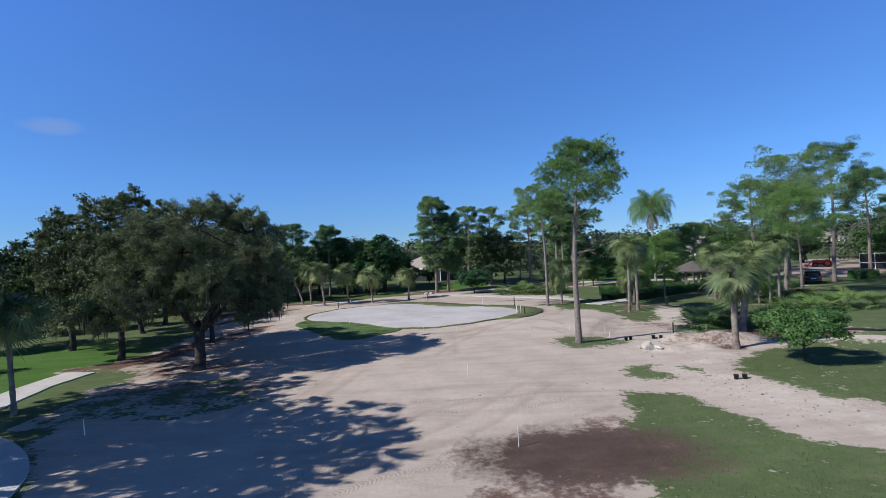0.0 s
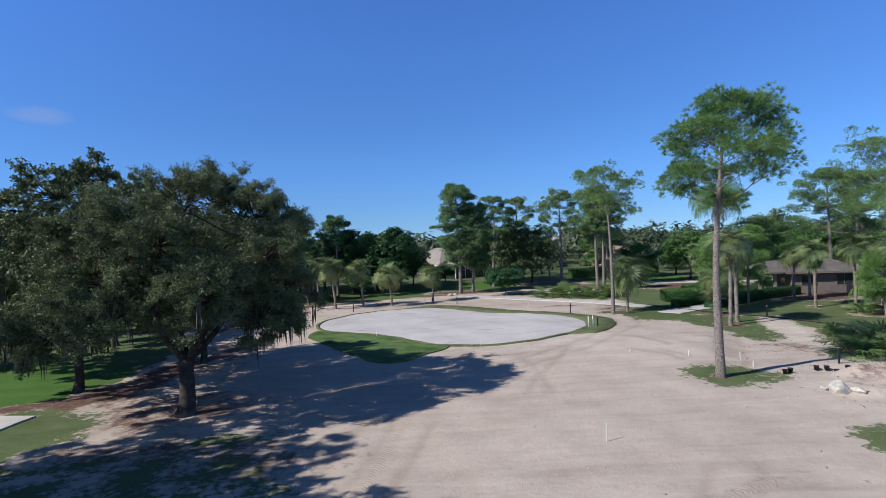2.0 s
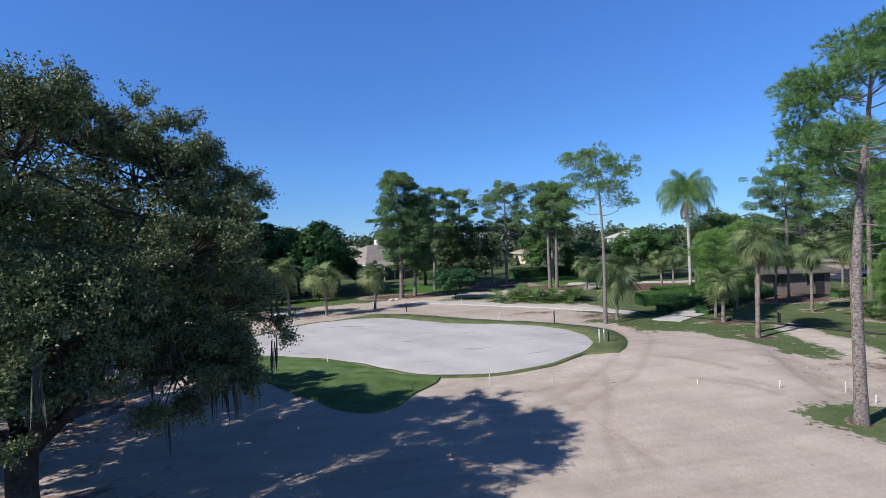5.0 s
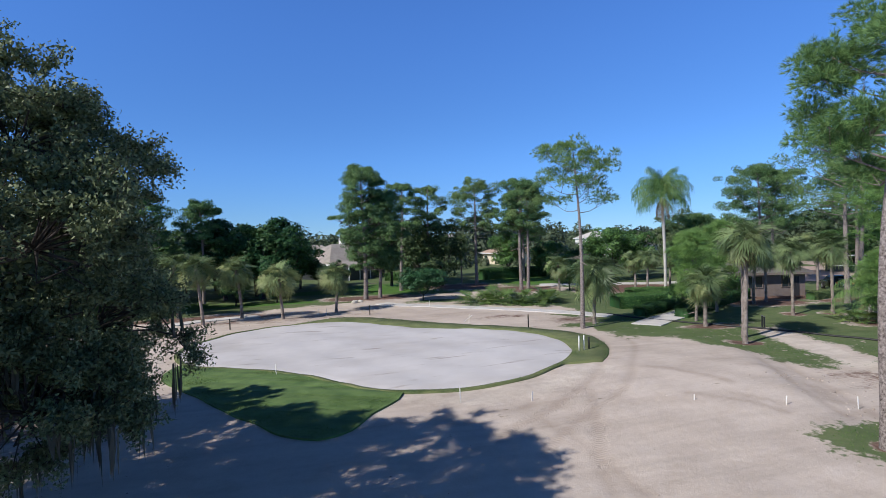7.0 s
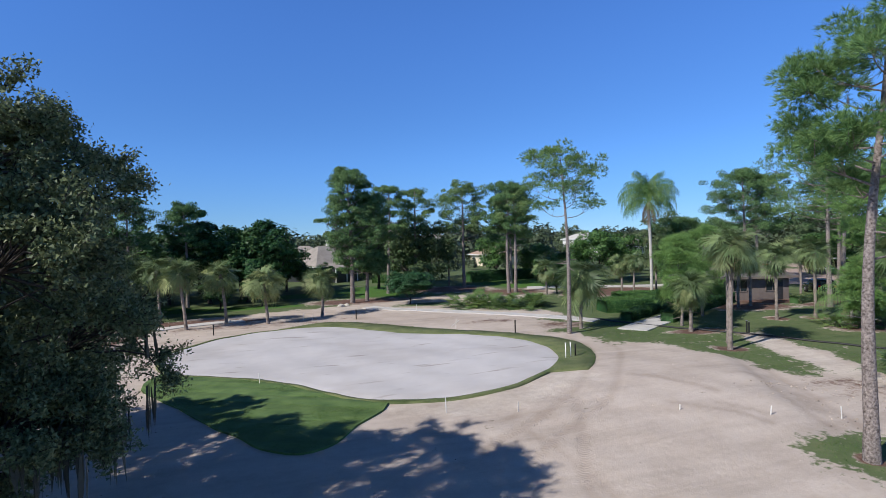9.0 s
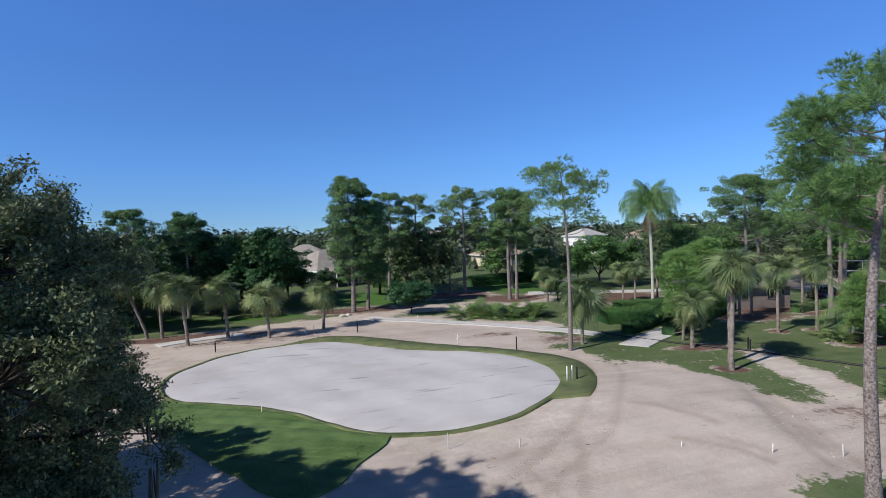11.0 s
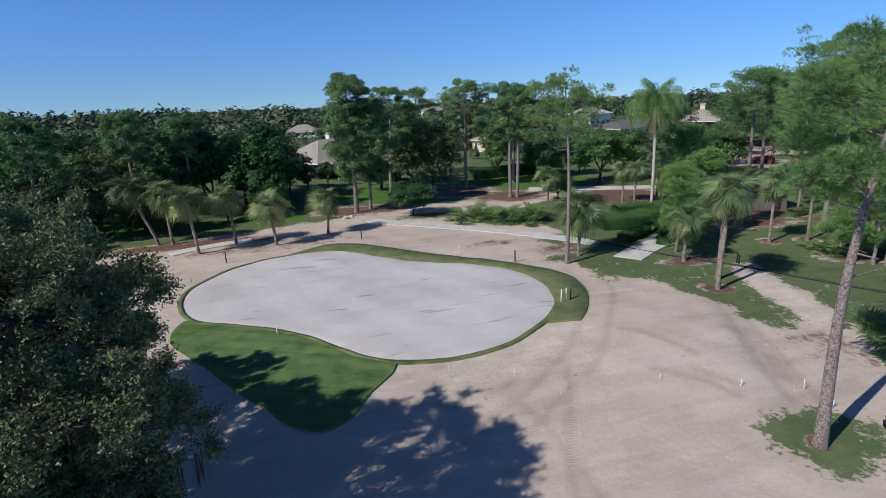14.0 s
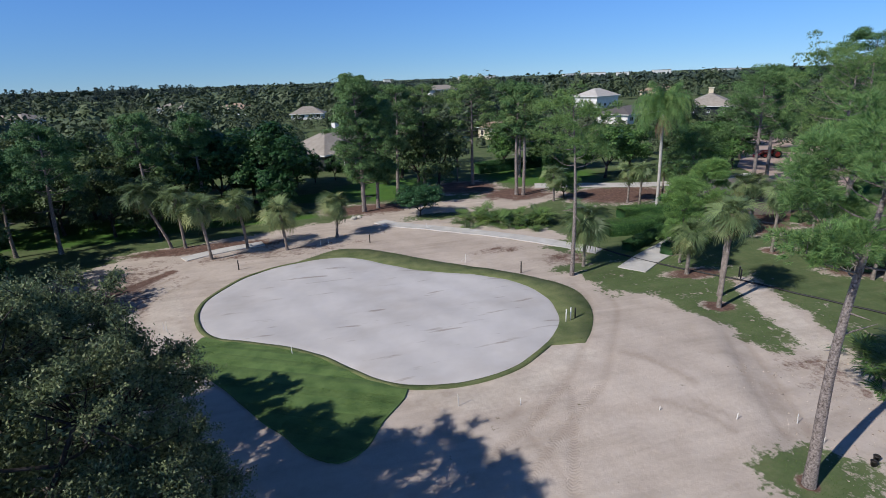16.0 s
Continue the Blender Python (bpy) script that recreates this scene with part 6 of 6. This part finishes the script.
for x, y, h in ((-14.6, 72.6, 0.85), (-2.6, 76.5, 0.85), (8.1, 63.4, 0.95), (8.0, 54.0, 0.75)):
    black_post(x, y, h)
for x, y in ((7.15, 53.6), (7.55, 53.75)):
    pp = thing("pipe_stub", "upright white plastic pipe standing in fresh sod", "pipe", x, y, group="white pipes")
    rod("pipe", [(0, 0, -0.1), (0, 0, 0.95)], [0.035, 0.035], STAKE, pp)
    rod("rim", [(0, 0, 0.93), (0, 0, 0.97)], [0.042, 0.042], STAKE, pp)
for x, y in ((23.2, 56.6), (17.0, 40.0), (23.6, 57.2)):
    pp = thing("utility_post", "slim dark square utility post on the lawn", "post", x, y)
    boxed("shaft", -0.04, -0.04, -0.1, 0.04, 0.04, 0.85, POST_BLACK, pp, 0.01)
    boxed("cap", -0.05, -0.05, 0.85, 0.05, 0.05, 0.89, STEEL, pp, 0.01)


def pot(x, y, s=1.0):
    root = thing("plant_pot", "black plastic nursery pot on bare sand", "pot", x, y, group="nursery pots", s=s)
    bm = bmesh.new()
    prof = [(0.0, 0.0), (0.13, 0.0), (0.165, 0.28), (0.178, 0.28), (0.178, 0.31), (0.155, 0.31), (0.14, 0.22), (0.0, 0.22)]
    vs = [bm.verts.new((r, 0, z)) for r, z in prof]
    es = [bm.edges.new((a, b)) for a, b in zip(vs[:-1], vs[1:])]
    bmesh.ops.spin(bm, geom=vs + es, axis=(0, 0, 1), cent=(0, 0, 0), steps=18, angle=2 * math.pi)
    bmesh.ops.remove_doubles(bm, verts=bm.verts, dist=0.001)
    part("tub", bm, PLASTIC_BLACK, root, smooth=True)
    rod("soil", [(0, 0, 0.2), (0, 0, 0.25)], [0.13, 0.13], OAK_BARK, root, 12, "dark potting soil")


for x, y in ((14.75, 27.1), (15.15, 27.05), (15.2, 39.2), (15.75, 39.2), (15.9, 38.7), (16.2, 38.3), (12.9, 38.2), (13.3, 38.4)):
    pot(x, y, 0.75)


def boulder(x, y, s, seed, label="broken pale limestone boulder on the sand"):
    rng = np.random.default_rng(seed)
    bm = bmesh.new()
    bmesh.ops.create_icosphere(bm, subdivisions=3, radius=1)
    cuts = unit(rng.normal(size=(11, 3)))
    for v in bm.verts:
        p = np.array(v.co)
        for c in cuts:
            d = p @ c - 0.66
            if d > 0:
                p = p - c * d * 0.92
        p *= 1 + 0.04 * noise.noise(Vector(p * 3))
        v.co = p
    me = bpy.data.meshes.new("boulder")
    bm.to_mesh(me)
    bm.free()
    me.materials.append(ROCK)
    ob = new("boulder", me)
    ob.matrix_basis = pose(x, y, ground_z(x, y) + 0.25 * s, 0, 0, float(rng.uniform(0, 360))) @ Matrix.Diagonal((s, s * 0.7, s * 0.62, 1))
    tagged(ob, label, "boulder", "boulders")


boulder(13.25, 34.9, 0.62, 1)
boulder(13.75, 34.5, 0.32, 2)
boulder(12.9, 35.4, 0.25, 3)
boulder(-3.2, 86.9, 0.5, 4, "pale limestone boulder beside the pines")
boulder(-2.5, 87.4, 0.35, 5, "pale limestone boulder beside the pines")
boulder(-14.3, 79.7, 0.4, 6, "pale limestone boulder beside the palms")


def ground_pipe(line, r, label):
    p = spline(line, 10)
    z = height(p[:, 0], p[:, 1]) + r * 0.8
    v, f = tube(np.column_stack([p, z]), np.full(len(p), r), 8)
    tagged(new("drain_pipe", mesh_of("drain_pipe", v, f, POST_BLACK, True)), label, "pipe")


ground_pipe([(17.3, 67.6), (18.9, 63.4), (20.7, 60.0), (23.2, 56.3), (24.8, 53.2), (26.6, 50.0), (29.0, 45.5)], 0.07, "long black flexible pipe lying across the lawn")
ground_pipe([(25.5, 39.5), (29.5, 37.6), (34, 36.0)], 0.09, "black flexible pipe lying beside the planting")

# ---------------------------------------------------------------- buildings


def prism_roof(name, pts, material, parent, t=0.16, label=""):
    """A roof plane as a thin slab from its corners."""
    bm = bmesh.new()
    fc = bm.faces.new([bm.verts.new(p) for p in pts])
    bm.normal_update()
    ex = bmesh.ops.extrude_face_region(bm, geom=[fc])
    for v in ex["geom"]:
        if isinstance(v, bmesh.types.BMVert):
            v.co.z -= t
    bmesh.ops.recalc_face_normals(bm, faces=bm.faces)
    return part(name, bm, material, parent, label)


def window(parent, x, y, z, w, h, nx, ny, mullions=1, casing=None):
    """A framed window on a wall whose outward way is (nx, ny)."""
    tx, ty = -ny, nx
    fr = bmesh.new()

    def bar(u0, u1, z0, z1, d0, d1, bm):
        c = [(x + tx * u + nx * d, y + ty * u + ny * d) for u, d in ((u0, d0), (u1, d0), (u1, d1), (u0, d1))]
        vs = [bm.verts.new((*q, zz)) for zz in (z0, z1) for q in c]
        for i in range(4):
            bm.faces.new((vs[i], vs[(i + 1) % 4], vs[4 + (i + 1) % 4], vs[4 + i]))
        bm.faces.new(vs[:4])
        bm.faces.new(vs[4:])

    s = 0.07
    for a in ((-w / 2, -w / 2 + s, z, z + h), (w / 2 - s, w / 2, z, z + h), (-w / 2, w / 2, z, z + s), (-w / 2, w / 2, z + h - s, z + h)):
        bar(*a, -0.02, 0.06, fr)
    for k in range(mullions):
        u = -w / 2 + w * (k + 1) / (mullions + 1)
        bar(u - 0.025, u + 0.025, z + s, z + h - s, -0.02, 0.045, fr)
    bmesh.ops.recalc_face_normals(fr, faces=fr.faces)
    frame_ob = part("window", fr, casing or TRIM, parent, "brown window frame" if casing else "white window frame")
    gl = bmesh.new()
    bar(-w / 2 + s, w / 2 - s, z + s, z + h - s, -0.02, 0.015, gl)
    bmesh.ops.recalc_face_normals(gl, faces=gl.faces)
    part("pane", gl, GLASS_DARK, frame_ob, "dark glass pane")


def hip_house(x, y, rz, w, d, wall_h, rise, wallm, roofm, label, over=0.6, windows=4, base=None, ridge=None, name="house", trim=None):
    """A house with four walls, a hipped roof with overhang, fascia, windows and a door."""
    root = thing(name, label, "house", x, y, base, rz)
    a, b = w / 2, d / 2
    for nm, q in (("wall", (-a, -b, a, -b + 0.2)), ("wall", (-a, b - 0.2, a, b)), ("wall", (-a, -b + 0.2, -a + 0.2, b - 0.2)), ("wall", (a - 0.2, -b + 0.2, a, b - 0.2))):
        boxed(nm, q[0], q[1], -0.3, q[2], q[3], wall_h, wallm, root)
    a2, b2 = a + over, b + over
    r = max(0.0, a2 - b2) if ridge is None else ridge
    e = wall_h - 0.05
    z = wall_h + rise
    A, B, C, D, R1, R2 = (-a2, -b2, e), (a2, -b2, e), (a2, b2, e), (-a2, b2, e), (-r, 0, z), (r, 0, z)
    if r > 0.05:
        for q in ((A, B, R2, R1), (C, D, R1, R2), (B, C, R2), (D, A, R1)):
            prism_roof("roof", q, roofm, root)
    else:
        for q in ((A, B, (0, 0, z)), (C, D, (0, 0, z)), (B, C, (0, 0, z)), (D, A, (0, 0, z))):
            prism_roof("roof", q, roofm, root)
    for q in ((-a2, -b2 - 0.03, a2, -b2 + 0.03), (-a2, b2 - 0.03, a2, b2 + 0.03), (-a2 - 0.03, -b2, -a2 + 0.03, b2), (a2 - 0.03, -b2, a2 + 0.03, b2)):
        boxed("fascia", q[0], q[1], e - 0.24, q[2], q[3], e - 0.01, trim or TRIM, root)
    for i in range(windows):
        u = -a + w * (i + 0.5) / windows
        window(root, u, -b, 0.9, min(1.6, w / windows * 0.6), 1.3, 0, -1, casing=trim)
    n2 = max(1, int(d / 4))
    for i in range(n2):
        window(root, -a, -b + d * (i + 0.5) / n2, 0.9, 1.3, 1.3, -1, 0, casing=trim)
    return root


# service building among the palms
svc = hip_house(40.0, 74.3, -12, 7.2, 4.6, 2.6, 1.25, WALL_TAN, ROOF_GREY, "small brown stucco building with a hipped shingle roof", 0.7, 2, name="service_building", trim=WALL_TAN)
boxed("porch_beam", -7.0, -2.1, 2.32, -3.6, -1.9, 2.58, WALL_TAN, svc)
boxed("porch_beam", -7.0, 1.9, 2.32, -3.6, 2.1, 2.58, WALL_TAN, svc)
for px_, py_ in ((-6.8, -2.0), (-6.8, 2.0), (-5.2, -2.0)):
    boxed("column", px_ - 0.16, py_ - 0.16, -0.3, px_ + 0.16, py_ + 0.16, 2.35, WALL_TAN, svc, 0.02)
for q in (((-7.7, -2.9, 2.55), (-3.0, -2.9, 2.55), (-3.0, 0, 3.75), (-5.6, 0, 3.75)), ((-3.0, 2.9, 2.55), (-7.7, 2.9, 2.55), (-5.6, 0, 3.75), (-3.0, 0, 3.75)), ((-7.7, 2.9, 2.55), (-7.7, -2.9, 2.55), (-5.6, 0, 3.75))):
    prism_roof("roof", q, ROOF_GREY, svc)
boxed("door", 2.0, -2.36, -0.05, 2.9, -2.29, 2.05, SEAT_DARK, svc, 0.01, "dark metal door")

# house behind the pines
h1 = hip_house(-2.6, 132.8, 40, 14.5, 11.0, 3.0, 3.5, SCREEN, ROOF_TILE, "house with a large tan tile roof and dark screens behind pines", 0.8, 4)
boxed("screen_porch", -6.0, -9.0, 0.0, 2.0, -6.05, 2.6, SCREEN, h1, 0.0, "dark screened porch")
prism_roof("porch_roof", ((-6.4, -9.4, 2.62), (2.4, -9.4, 2.62), (2.4, -5.6, 3.35), (-6.4, -5.6, 3.35)), ROOF_TILE, h1, 0.14)
for px_ in (-6.0, -3.3, -0.6, 2.0):
    boxed("porch_post", px_ - 0.07, -9.14, -0.2, px_ + 0.07, -9.0, 2.62, TRIM, h1)
boxed("chimney", 2.2, 1.2, 4.2, 3.2, 2.2, 7.6, WALL_WHITE, h1, 0.04, "white chimney")

h3 = hip_house(134.0, 194.0, 48, 21.0, 15.0, 3.2, 3.9, SCREEN, ROOF_TILE, "far house with a hipped grey tile roof and screened porch", 1.0, 3)
boxed("cupola", -1.0, -0.8, 6.2, 1.0, 0.8, 8.6, WALL_CREAM, h3, 0.1, "cream chimney with an arched opening")
boxed("cupola_opening", -0.45, -0.9, 7.1, 0.45, -0.78, 8.1, SCREEN, h3, 0.1, "dark arched opening")
boxed("cupola_cap", -1.2, -1.0, 8.6, 1.2, 1.0, 8.85, WALL_CREAM, h3, 0.05)
hip_house(122.0, 252.0, 25, 16.0, 12.0, 5.2, 3.2, WALL_WHITE, ROOF_WHITE, "far white two-storey house with a pale hipped roof", 0.8, 4)
hip_house(92.0, 180.0, 25, 17.0, 11.0, 3.0, 2.0, WALL_WHITE, ROOF_GREY, "far low house with a grey roof", 0.8, 4)
hip_house(-5.0, 272.0, -10, 13.0, 9.0, 2.6, 2.8, WALL_WHITE, ROOF_TILE, "far house with a pale hipped tile roof", 0.8, 4)
hip_house(43.0, 158.0, 10, 12.0, 9.0, 3.0, 1.8, WALL_CREAM, ROOF_TAN, "far cream house among trees", 0.7, 3)
hip_house(92.0, 420.0, 10, 22.0, 12.0, 7.0, 3.0, WALL_WHITE, ROOF_TILE, "far white house with a pale roof", 0.8, 4)
hip_house(-80.0, 395.0, -20, 22.0, 13.0, 3.0, 3.0, WALL_WHITE, ROOF_TILE, "far house with a pale roof", 0.8, 4)
hip_house(-140.0, 330.0, -20, 20.0, 13.0, 3.0, 3.0, WALL_WHITE, ROOF_TILE, "far house with a pale roof", 0.8, 4)
hip_house(-40.0, 330.0, -20, 20.0, 13.0, 3.0, 3.0, WALL_WHITE, ROOF_TAN, "far house with a tan roof", 0.8, 4)
hip_house(210.0, 330.0, 30, 24.0, 14.0, 3.2, 3.2, WALL_CREAM, ROOF_TAN, "far house with a tan roof", 0.8, 4)

# pale flat-roofed buildings on the skyline
rng = np.random.default_rng(88)
for i, (bx, by, bw) in enumerate(((560, 1900, 60), (640, 1880, 34), (900, 1800, 46), (980, 1780, 80), (1080, 1760, 40), (1190, 1700, 60), (1330, 1560, 90), (1460, 1500, 50), (300, 2000, 30))):
    far_b = thing("far_building", "pale flat-roofed building far off on the skyline", "building", bx, by, 0.0, float(rng.uniform(-25, 5)), "buildings on the skyline")
    bh = float(rng.uniform(10, 15))
    boxed("wall", -bw / 2, -9, 0, bw / 2, 9, bh, WALL_WHITE, far_b)
    boxed("roof", -bw / 2 - 0.6, -9.6, bh, bw / 2 + 0.6, 9.6, bh + 1.1, ROOF_TILE, far_b)

# screened pool cage
cage = thing("pool_cage", "white-framed screened pool enclosure", "enclosure", 74.0, 90.0, None, -38)
for i in range(5):
    boxed("post", -4 + i * 2 - 0.05, -2.05, -0.1, -4 + i * 2 + 0.05, -1.95, 2.7, TRIM, cage)
    boxed("rafter", -4 + i * 2 - 0.05, -1.95, 2.62, -4 + i * 2 + 0.05, 2.0, 2.72, TRIM, cage)
boxed("top_rail", -4.05, -2.06, 2.72, 4.05, -1.94, 2.84, TRIM, cage)
boxed("mid_rail", -4.05, -2.04, 1.2, 4.05, -1.96, 1.28, TRIM, cage)
boxed("back_panel", -4.0, 1.9, 0, 4.0, 2.0, 2.6, SCREEN, cage, 0, "dark screen mesh")

# ---------------------------------------------------------------- paved area, car, tractor, utility cart
PAVER = mat("paver", (0.44, 0.34, 0.295), 0.9, 0.14, 0.6, 0.15, 9)
lot = [(55, 85), (60.5, 79), (68, 84), (92, 108), (98, 128), (88, 132), (70, 108), (60, 98)]
bm = bmesh.new()
fc = bm.faces.new([bm.verts.new((x, y, ground_z(x, y) + 0.06)) for x, y in lot])
ex = bmesh.ops.extrude_face_region(bm, geom=[fc])
for v in ex["geom"]:
    if isinstance(v, bmesh.types.BMVert):
        v.co.z -= 0.3
bmesh.ops.recalc_face_normals(bm, faces=bm.faces)
me = bpy.data.meshes.new("parking_area")
bm.to_mesh(me)
bm.free()
me.materials.append(PAVER)
tagged(new("parking_area", me), "pinkish paved parking area beyond the palms", "pavement", kind="structure")


def wheel(parent, x, y, z, r, w, rim=STEEL):
    """A tyre with a rim, axle along local y."""
    t = rod("wheel", [(x, y - w / 2, z), (x, y - w / 2 + 0.02, z), (x, y + w / 2 - 0.02, z), (x, y + w / 2, z)], [r * 0.9, r, r, r * 0.9], TYRE, parent, 20)
    rod("rim", [(x, y - w / 2 - 0.012, z), (x, y + w / 2 + 0.012, z)], [r * 0.58, r * 0.58], rim, t, 16, "steel rim")


def suv(x, y, rz):
    root = thing("car", "black sport utility car parked under trees", "car", x, y, None, rz)
    bm = bmesh.new()
    prof = [(-2.3, 0.35), (-2.35, 0.75), (-2.25, 1.0), (-2.05, 1.62), (-1.7, 1.72), (0.2, 1.70), (1.0, 1.12), (2.1, 0.98), (2.32, 0.75), (2.3, 0.35)]
    sides = []
    for yy, tuck in ((-0.92, 1), (0.92, 1)):
        sides.append([bm.verts.new((px, yy * (0.80 if pz > 1.3 else 1.0), pz)) for px, pz in prof])
    n = len(prof)
    for i in range(n):
        bm.faces.new((sides[0][i], sides[0][(i + 1) % n], sides[1][(i + 1) % n], sides[1][i]))
    bm.faces.new(sides[0])
    bm.faces.new(sides[1])
    bmesh.ops.recalc_face_normals(bm, faces=bm.faces)
    bmesh.ops.bevel(bm, geom=list(bm.edges), offset=0.06, segments=2, affect="EDGES")
    part("body", bm, CAR_PAINT, root, smooth=True)
    for q, nm in (((-2.27, -0.62, 1.08, -2.14, 0.62, 1.5), "rear_window"), ((-1.6, -0.90, 1.12, 0.3, -0.80, 1.56), "side_window"), ((-1.6, 0.80, 1.12, 0.3, 0.90, 1.56), "side_window")):
        boxed(nm, *q, GLASS_DARK, root, 0.03, "dark glass")
    for yy in (-0.78, 0.78):
        boxed("tail_light", -2.4, yy - 0.1, 0.82, -2.28, yy + 0.1, 1.1, RED_LIGHT, root, 0.03, "red tail light")
    boxed("bumper", -2.45, -0.85, 0.38, -2.3, 0.85, 0.6, SEAT_DARK, root, 0.04)
    boxed("number_plate", -2.42, -0.25, 0.68, -2.35, 0.25, 0.8, TRIM, root, 0.01)
    for wx in (-1.4, 1.4):
        for wy in (-0.82, 0.82):
            wheel(root, wx, wy, 0.36, 0.36, 0.24)


suv(49.9, 73.6, 60)


def tractor(x, y, rz):
    root = thing("tractor", "red farm tractor with a front loader on the paved area", "tractor", x, y, None, rz)
    bm = box(bmesh.new(), 0.0, -0.4, 0.75, 1.7, 0.4, 1.35, 0.1)
    part("hood", bm, RED_PAINT, root)
    boxed("chassis", -1.0, -0.25, 0.5, 1.7, 0.25, 0.78, SEAT_DARK, root, 0.03)
    boxed("seat", -0.75, -0.26, 0.95, -0.3, 0.26, 1.08, SEAT_DARK, root, 0.04)
    boxed("seat_back", -0.85, -0.26, 1.05, -0.72, 0.26, 1.5, SEAT_DARK, root, 0.04)
    for wy in (-0.75, 0.75):
        boxed("fender", -1.1, wy - 0.2, 1.25, 0.0, wy + 0.2, 1.33, RED_PAINT, root, 0.03)
        wheel(root, -0.6, wy, 0.7, 0.7, 0.38, RED_PAINT)
        wheel(root, 1.3, wy * 0.85, 0.45, 0.45, 0.26, RED_PAINT)
        rod("roll_bar", [(-1.0, wy * 0.55, 0.8), (-1.0, wy * 0.55, 2.2)], [0.05, 0.05], SEAT_DARK, root)
        rod("loader_arm", [(0.2, wy * 0.75, 1.2), (1.6, wy * 0.75, 1.15), (2.5, wy * 0.75, 0.4)], [0.07, 0.07, 0.06], RED_PAINT, root)
    rod("roll_bar", [(-1.0, -0.41, 2.2), (-1.0, 0.41, 2.2)], [0.05, 0.05], SEAT_DARK, root)
    rod("steering_wheel", [(-0.08, 0, 1.45), (-0.06, 0, 1.48)], [0.2, 0.2], SEAT_DARK, root)
    boxed("bucket", 2.4, -0.85, 0.1, 2.95, 0.85, 0.55, RED_PAINT, root, 0.06, "red loader bucket")
    rod("exhaust", [(0.9, 0.25, 1.3), (0.9, 0.25, 1.9)], [0.04, 0.04], STEEL, root)


tractor(72.0, 103.2, 150)
# ---------------------------------------------------------------- clods on the sand, blades on the sod and lawn
rng = np.random.default_rng(31)
cx = np.concatenate([rng.uniform(-12, 17, 500), rng.uniform(11, 23, 3600), rng.uniform(-26, -12, 1400)])
cy = np.concatenate([rng.uniform(13, 84, 500), rng.uniform(20, 46, 3600), rng.uniform(40, 82, 1400)])
keep = (poly_distance(cx, cy, SAND_AREA) > 0.3) & (poly_distance(cx, cy, GREEN) < -0.8) & (poly_distance(cx, cy, APRON) < -0.3)
cx, cy = cx[keep], cy[keep]
n = len(cx)
s = (0.010 + 0.045 * rng.random(n) ** 4) * np.where((cx > 12.5) & (cy < 46), 1.25, 1.0)
oct_v = np.array([(1, 0, 0), (0, 1, 0), (-1, 0, 0), (0, -1, 0), (0, 0, 0.8), (0, 0, -0.4)])
oct_f = np.array([(0, 1, 4), (1, 2, 4), (2, 3, 4), (3, 0, 4), (1, 0, 5), (2, 1, 5), (3, 2, 5), (0, 3, 5)])
v = oct_v[None] * s[:, None, None] * rng.uniform(0.6, 1.4, (n, 6, 3)) + np.column_stack([cx, cy, height(cx, cy) + s * 0.2])[:, None]
f = (oct_f[None] + (np.arange(n) * 6)[:, None, None]).reshape(-1, 3)
CLOD = mat("soil_clod", (0.44, 0.375, 0.315), 0.95, 0.35, 6, 0, 30, island=0.35)
tagged(new("soil_clods", mesh_of("soil_clods", v, f, CLOD)), "scattered small clods of dry sandy soil", "soil", kind="stuff")


def blades(name, lab, x, y, z, rng, length, material):
    k = len(x)
    p = np.column_stack([x, y, z])
    d = unit(rng.normal(size=(k, 3)) * np.array([0.6, 0.6, 0.2]) + np.array([0, 0, 0.8]))
    sd = unit(np.cross(d, rng.normal(size=(k, 3)))) * 0.009
    ln = length * rng.uniform(0.5, 1.3, (k, 1))
    vv = np.stack([p - sd, p + sd, p + d * ln], 1)
    tagged(new(name, mesh_of(name, vv, np.arange(3 * k).reshape(-1, 3), material)), lab, "grass", kind="stuff")


GRASS_BLADE = mat("grass_blade", (0.095, 0.165, 0.040), 0.7, 0.3, 1.2, 0, 6, island=0.4, hue=0.02, trans=0.2)
gx, gy = rng.uniform(-16.5, -3.5, 60000), rng.uniform(44, 60, 60000)
ok = poly_distance(gx, gy, APRON) > 0.02
blades("sod_grass", "short fresh blades of the laid sod", gx[ok], gy[ok], height(gx[ok], gy[ok]) + 0.07, rng, 0.06, GRASS_BLADE)
seg = rng.integers(0, len(rim), 40000)
fr = rng.random(40000)
wd = wid[seg] * rng.uniform(0.03, 1.02, 40000)
pt = rim[seg] * (1 - fr[:, None]) + np.roll(rim, -1, 0)[seg] * fr[:, None] + outw[seg] * wd[:, None]
sel = rng.random(40000) < wid[seg] / wid.max() + 0.1
pt = pt[sel]
blades("sod_grass", "short fresh blades on the collar round the green", pt[:, 0], pt[:, 1], height(pt[:, 0], pt[:, 1]) + 0.08, rng, 0.06, GRASS_BLADE)
gx, gy = rng.uniform(4, 24, 90000), rng.uniform(13, 66, 90000)
gi = np.interp(gx, xs, np.arange(len(xs))).astype(int)
gj = np.interp(gy, ys, np.arange(len(ys))).astype(int)
ok = (M_GRASS[gj, gi] > 0.6) & (poly_distance(gx, gy, GREEN) < -3)
blades("lawn_grass", "thin patchy grass on sandy ground", gx[ok], gy[ok], height(gx[ok], gy[ok]), rng, 0.08, GRASS_BLADE)
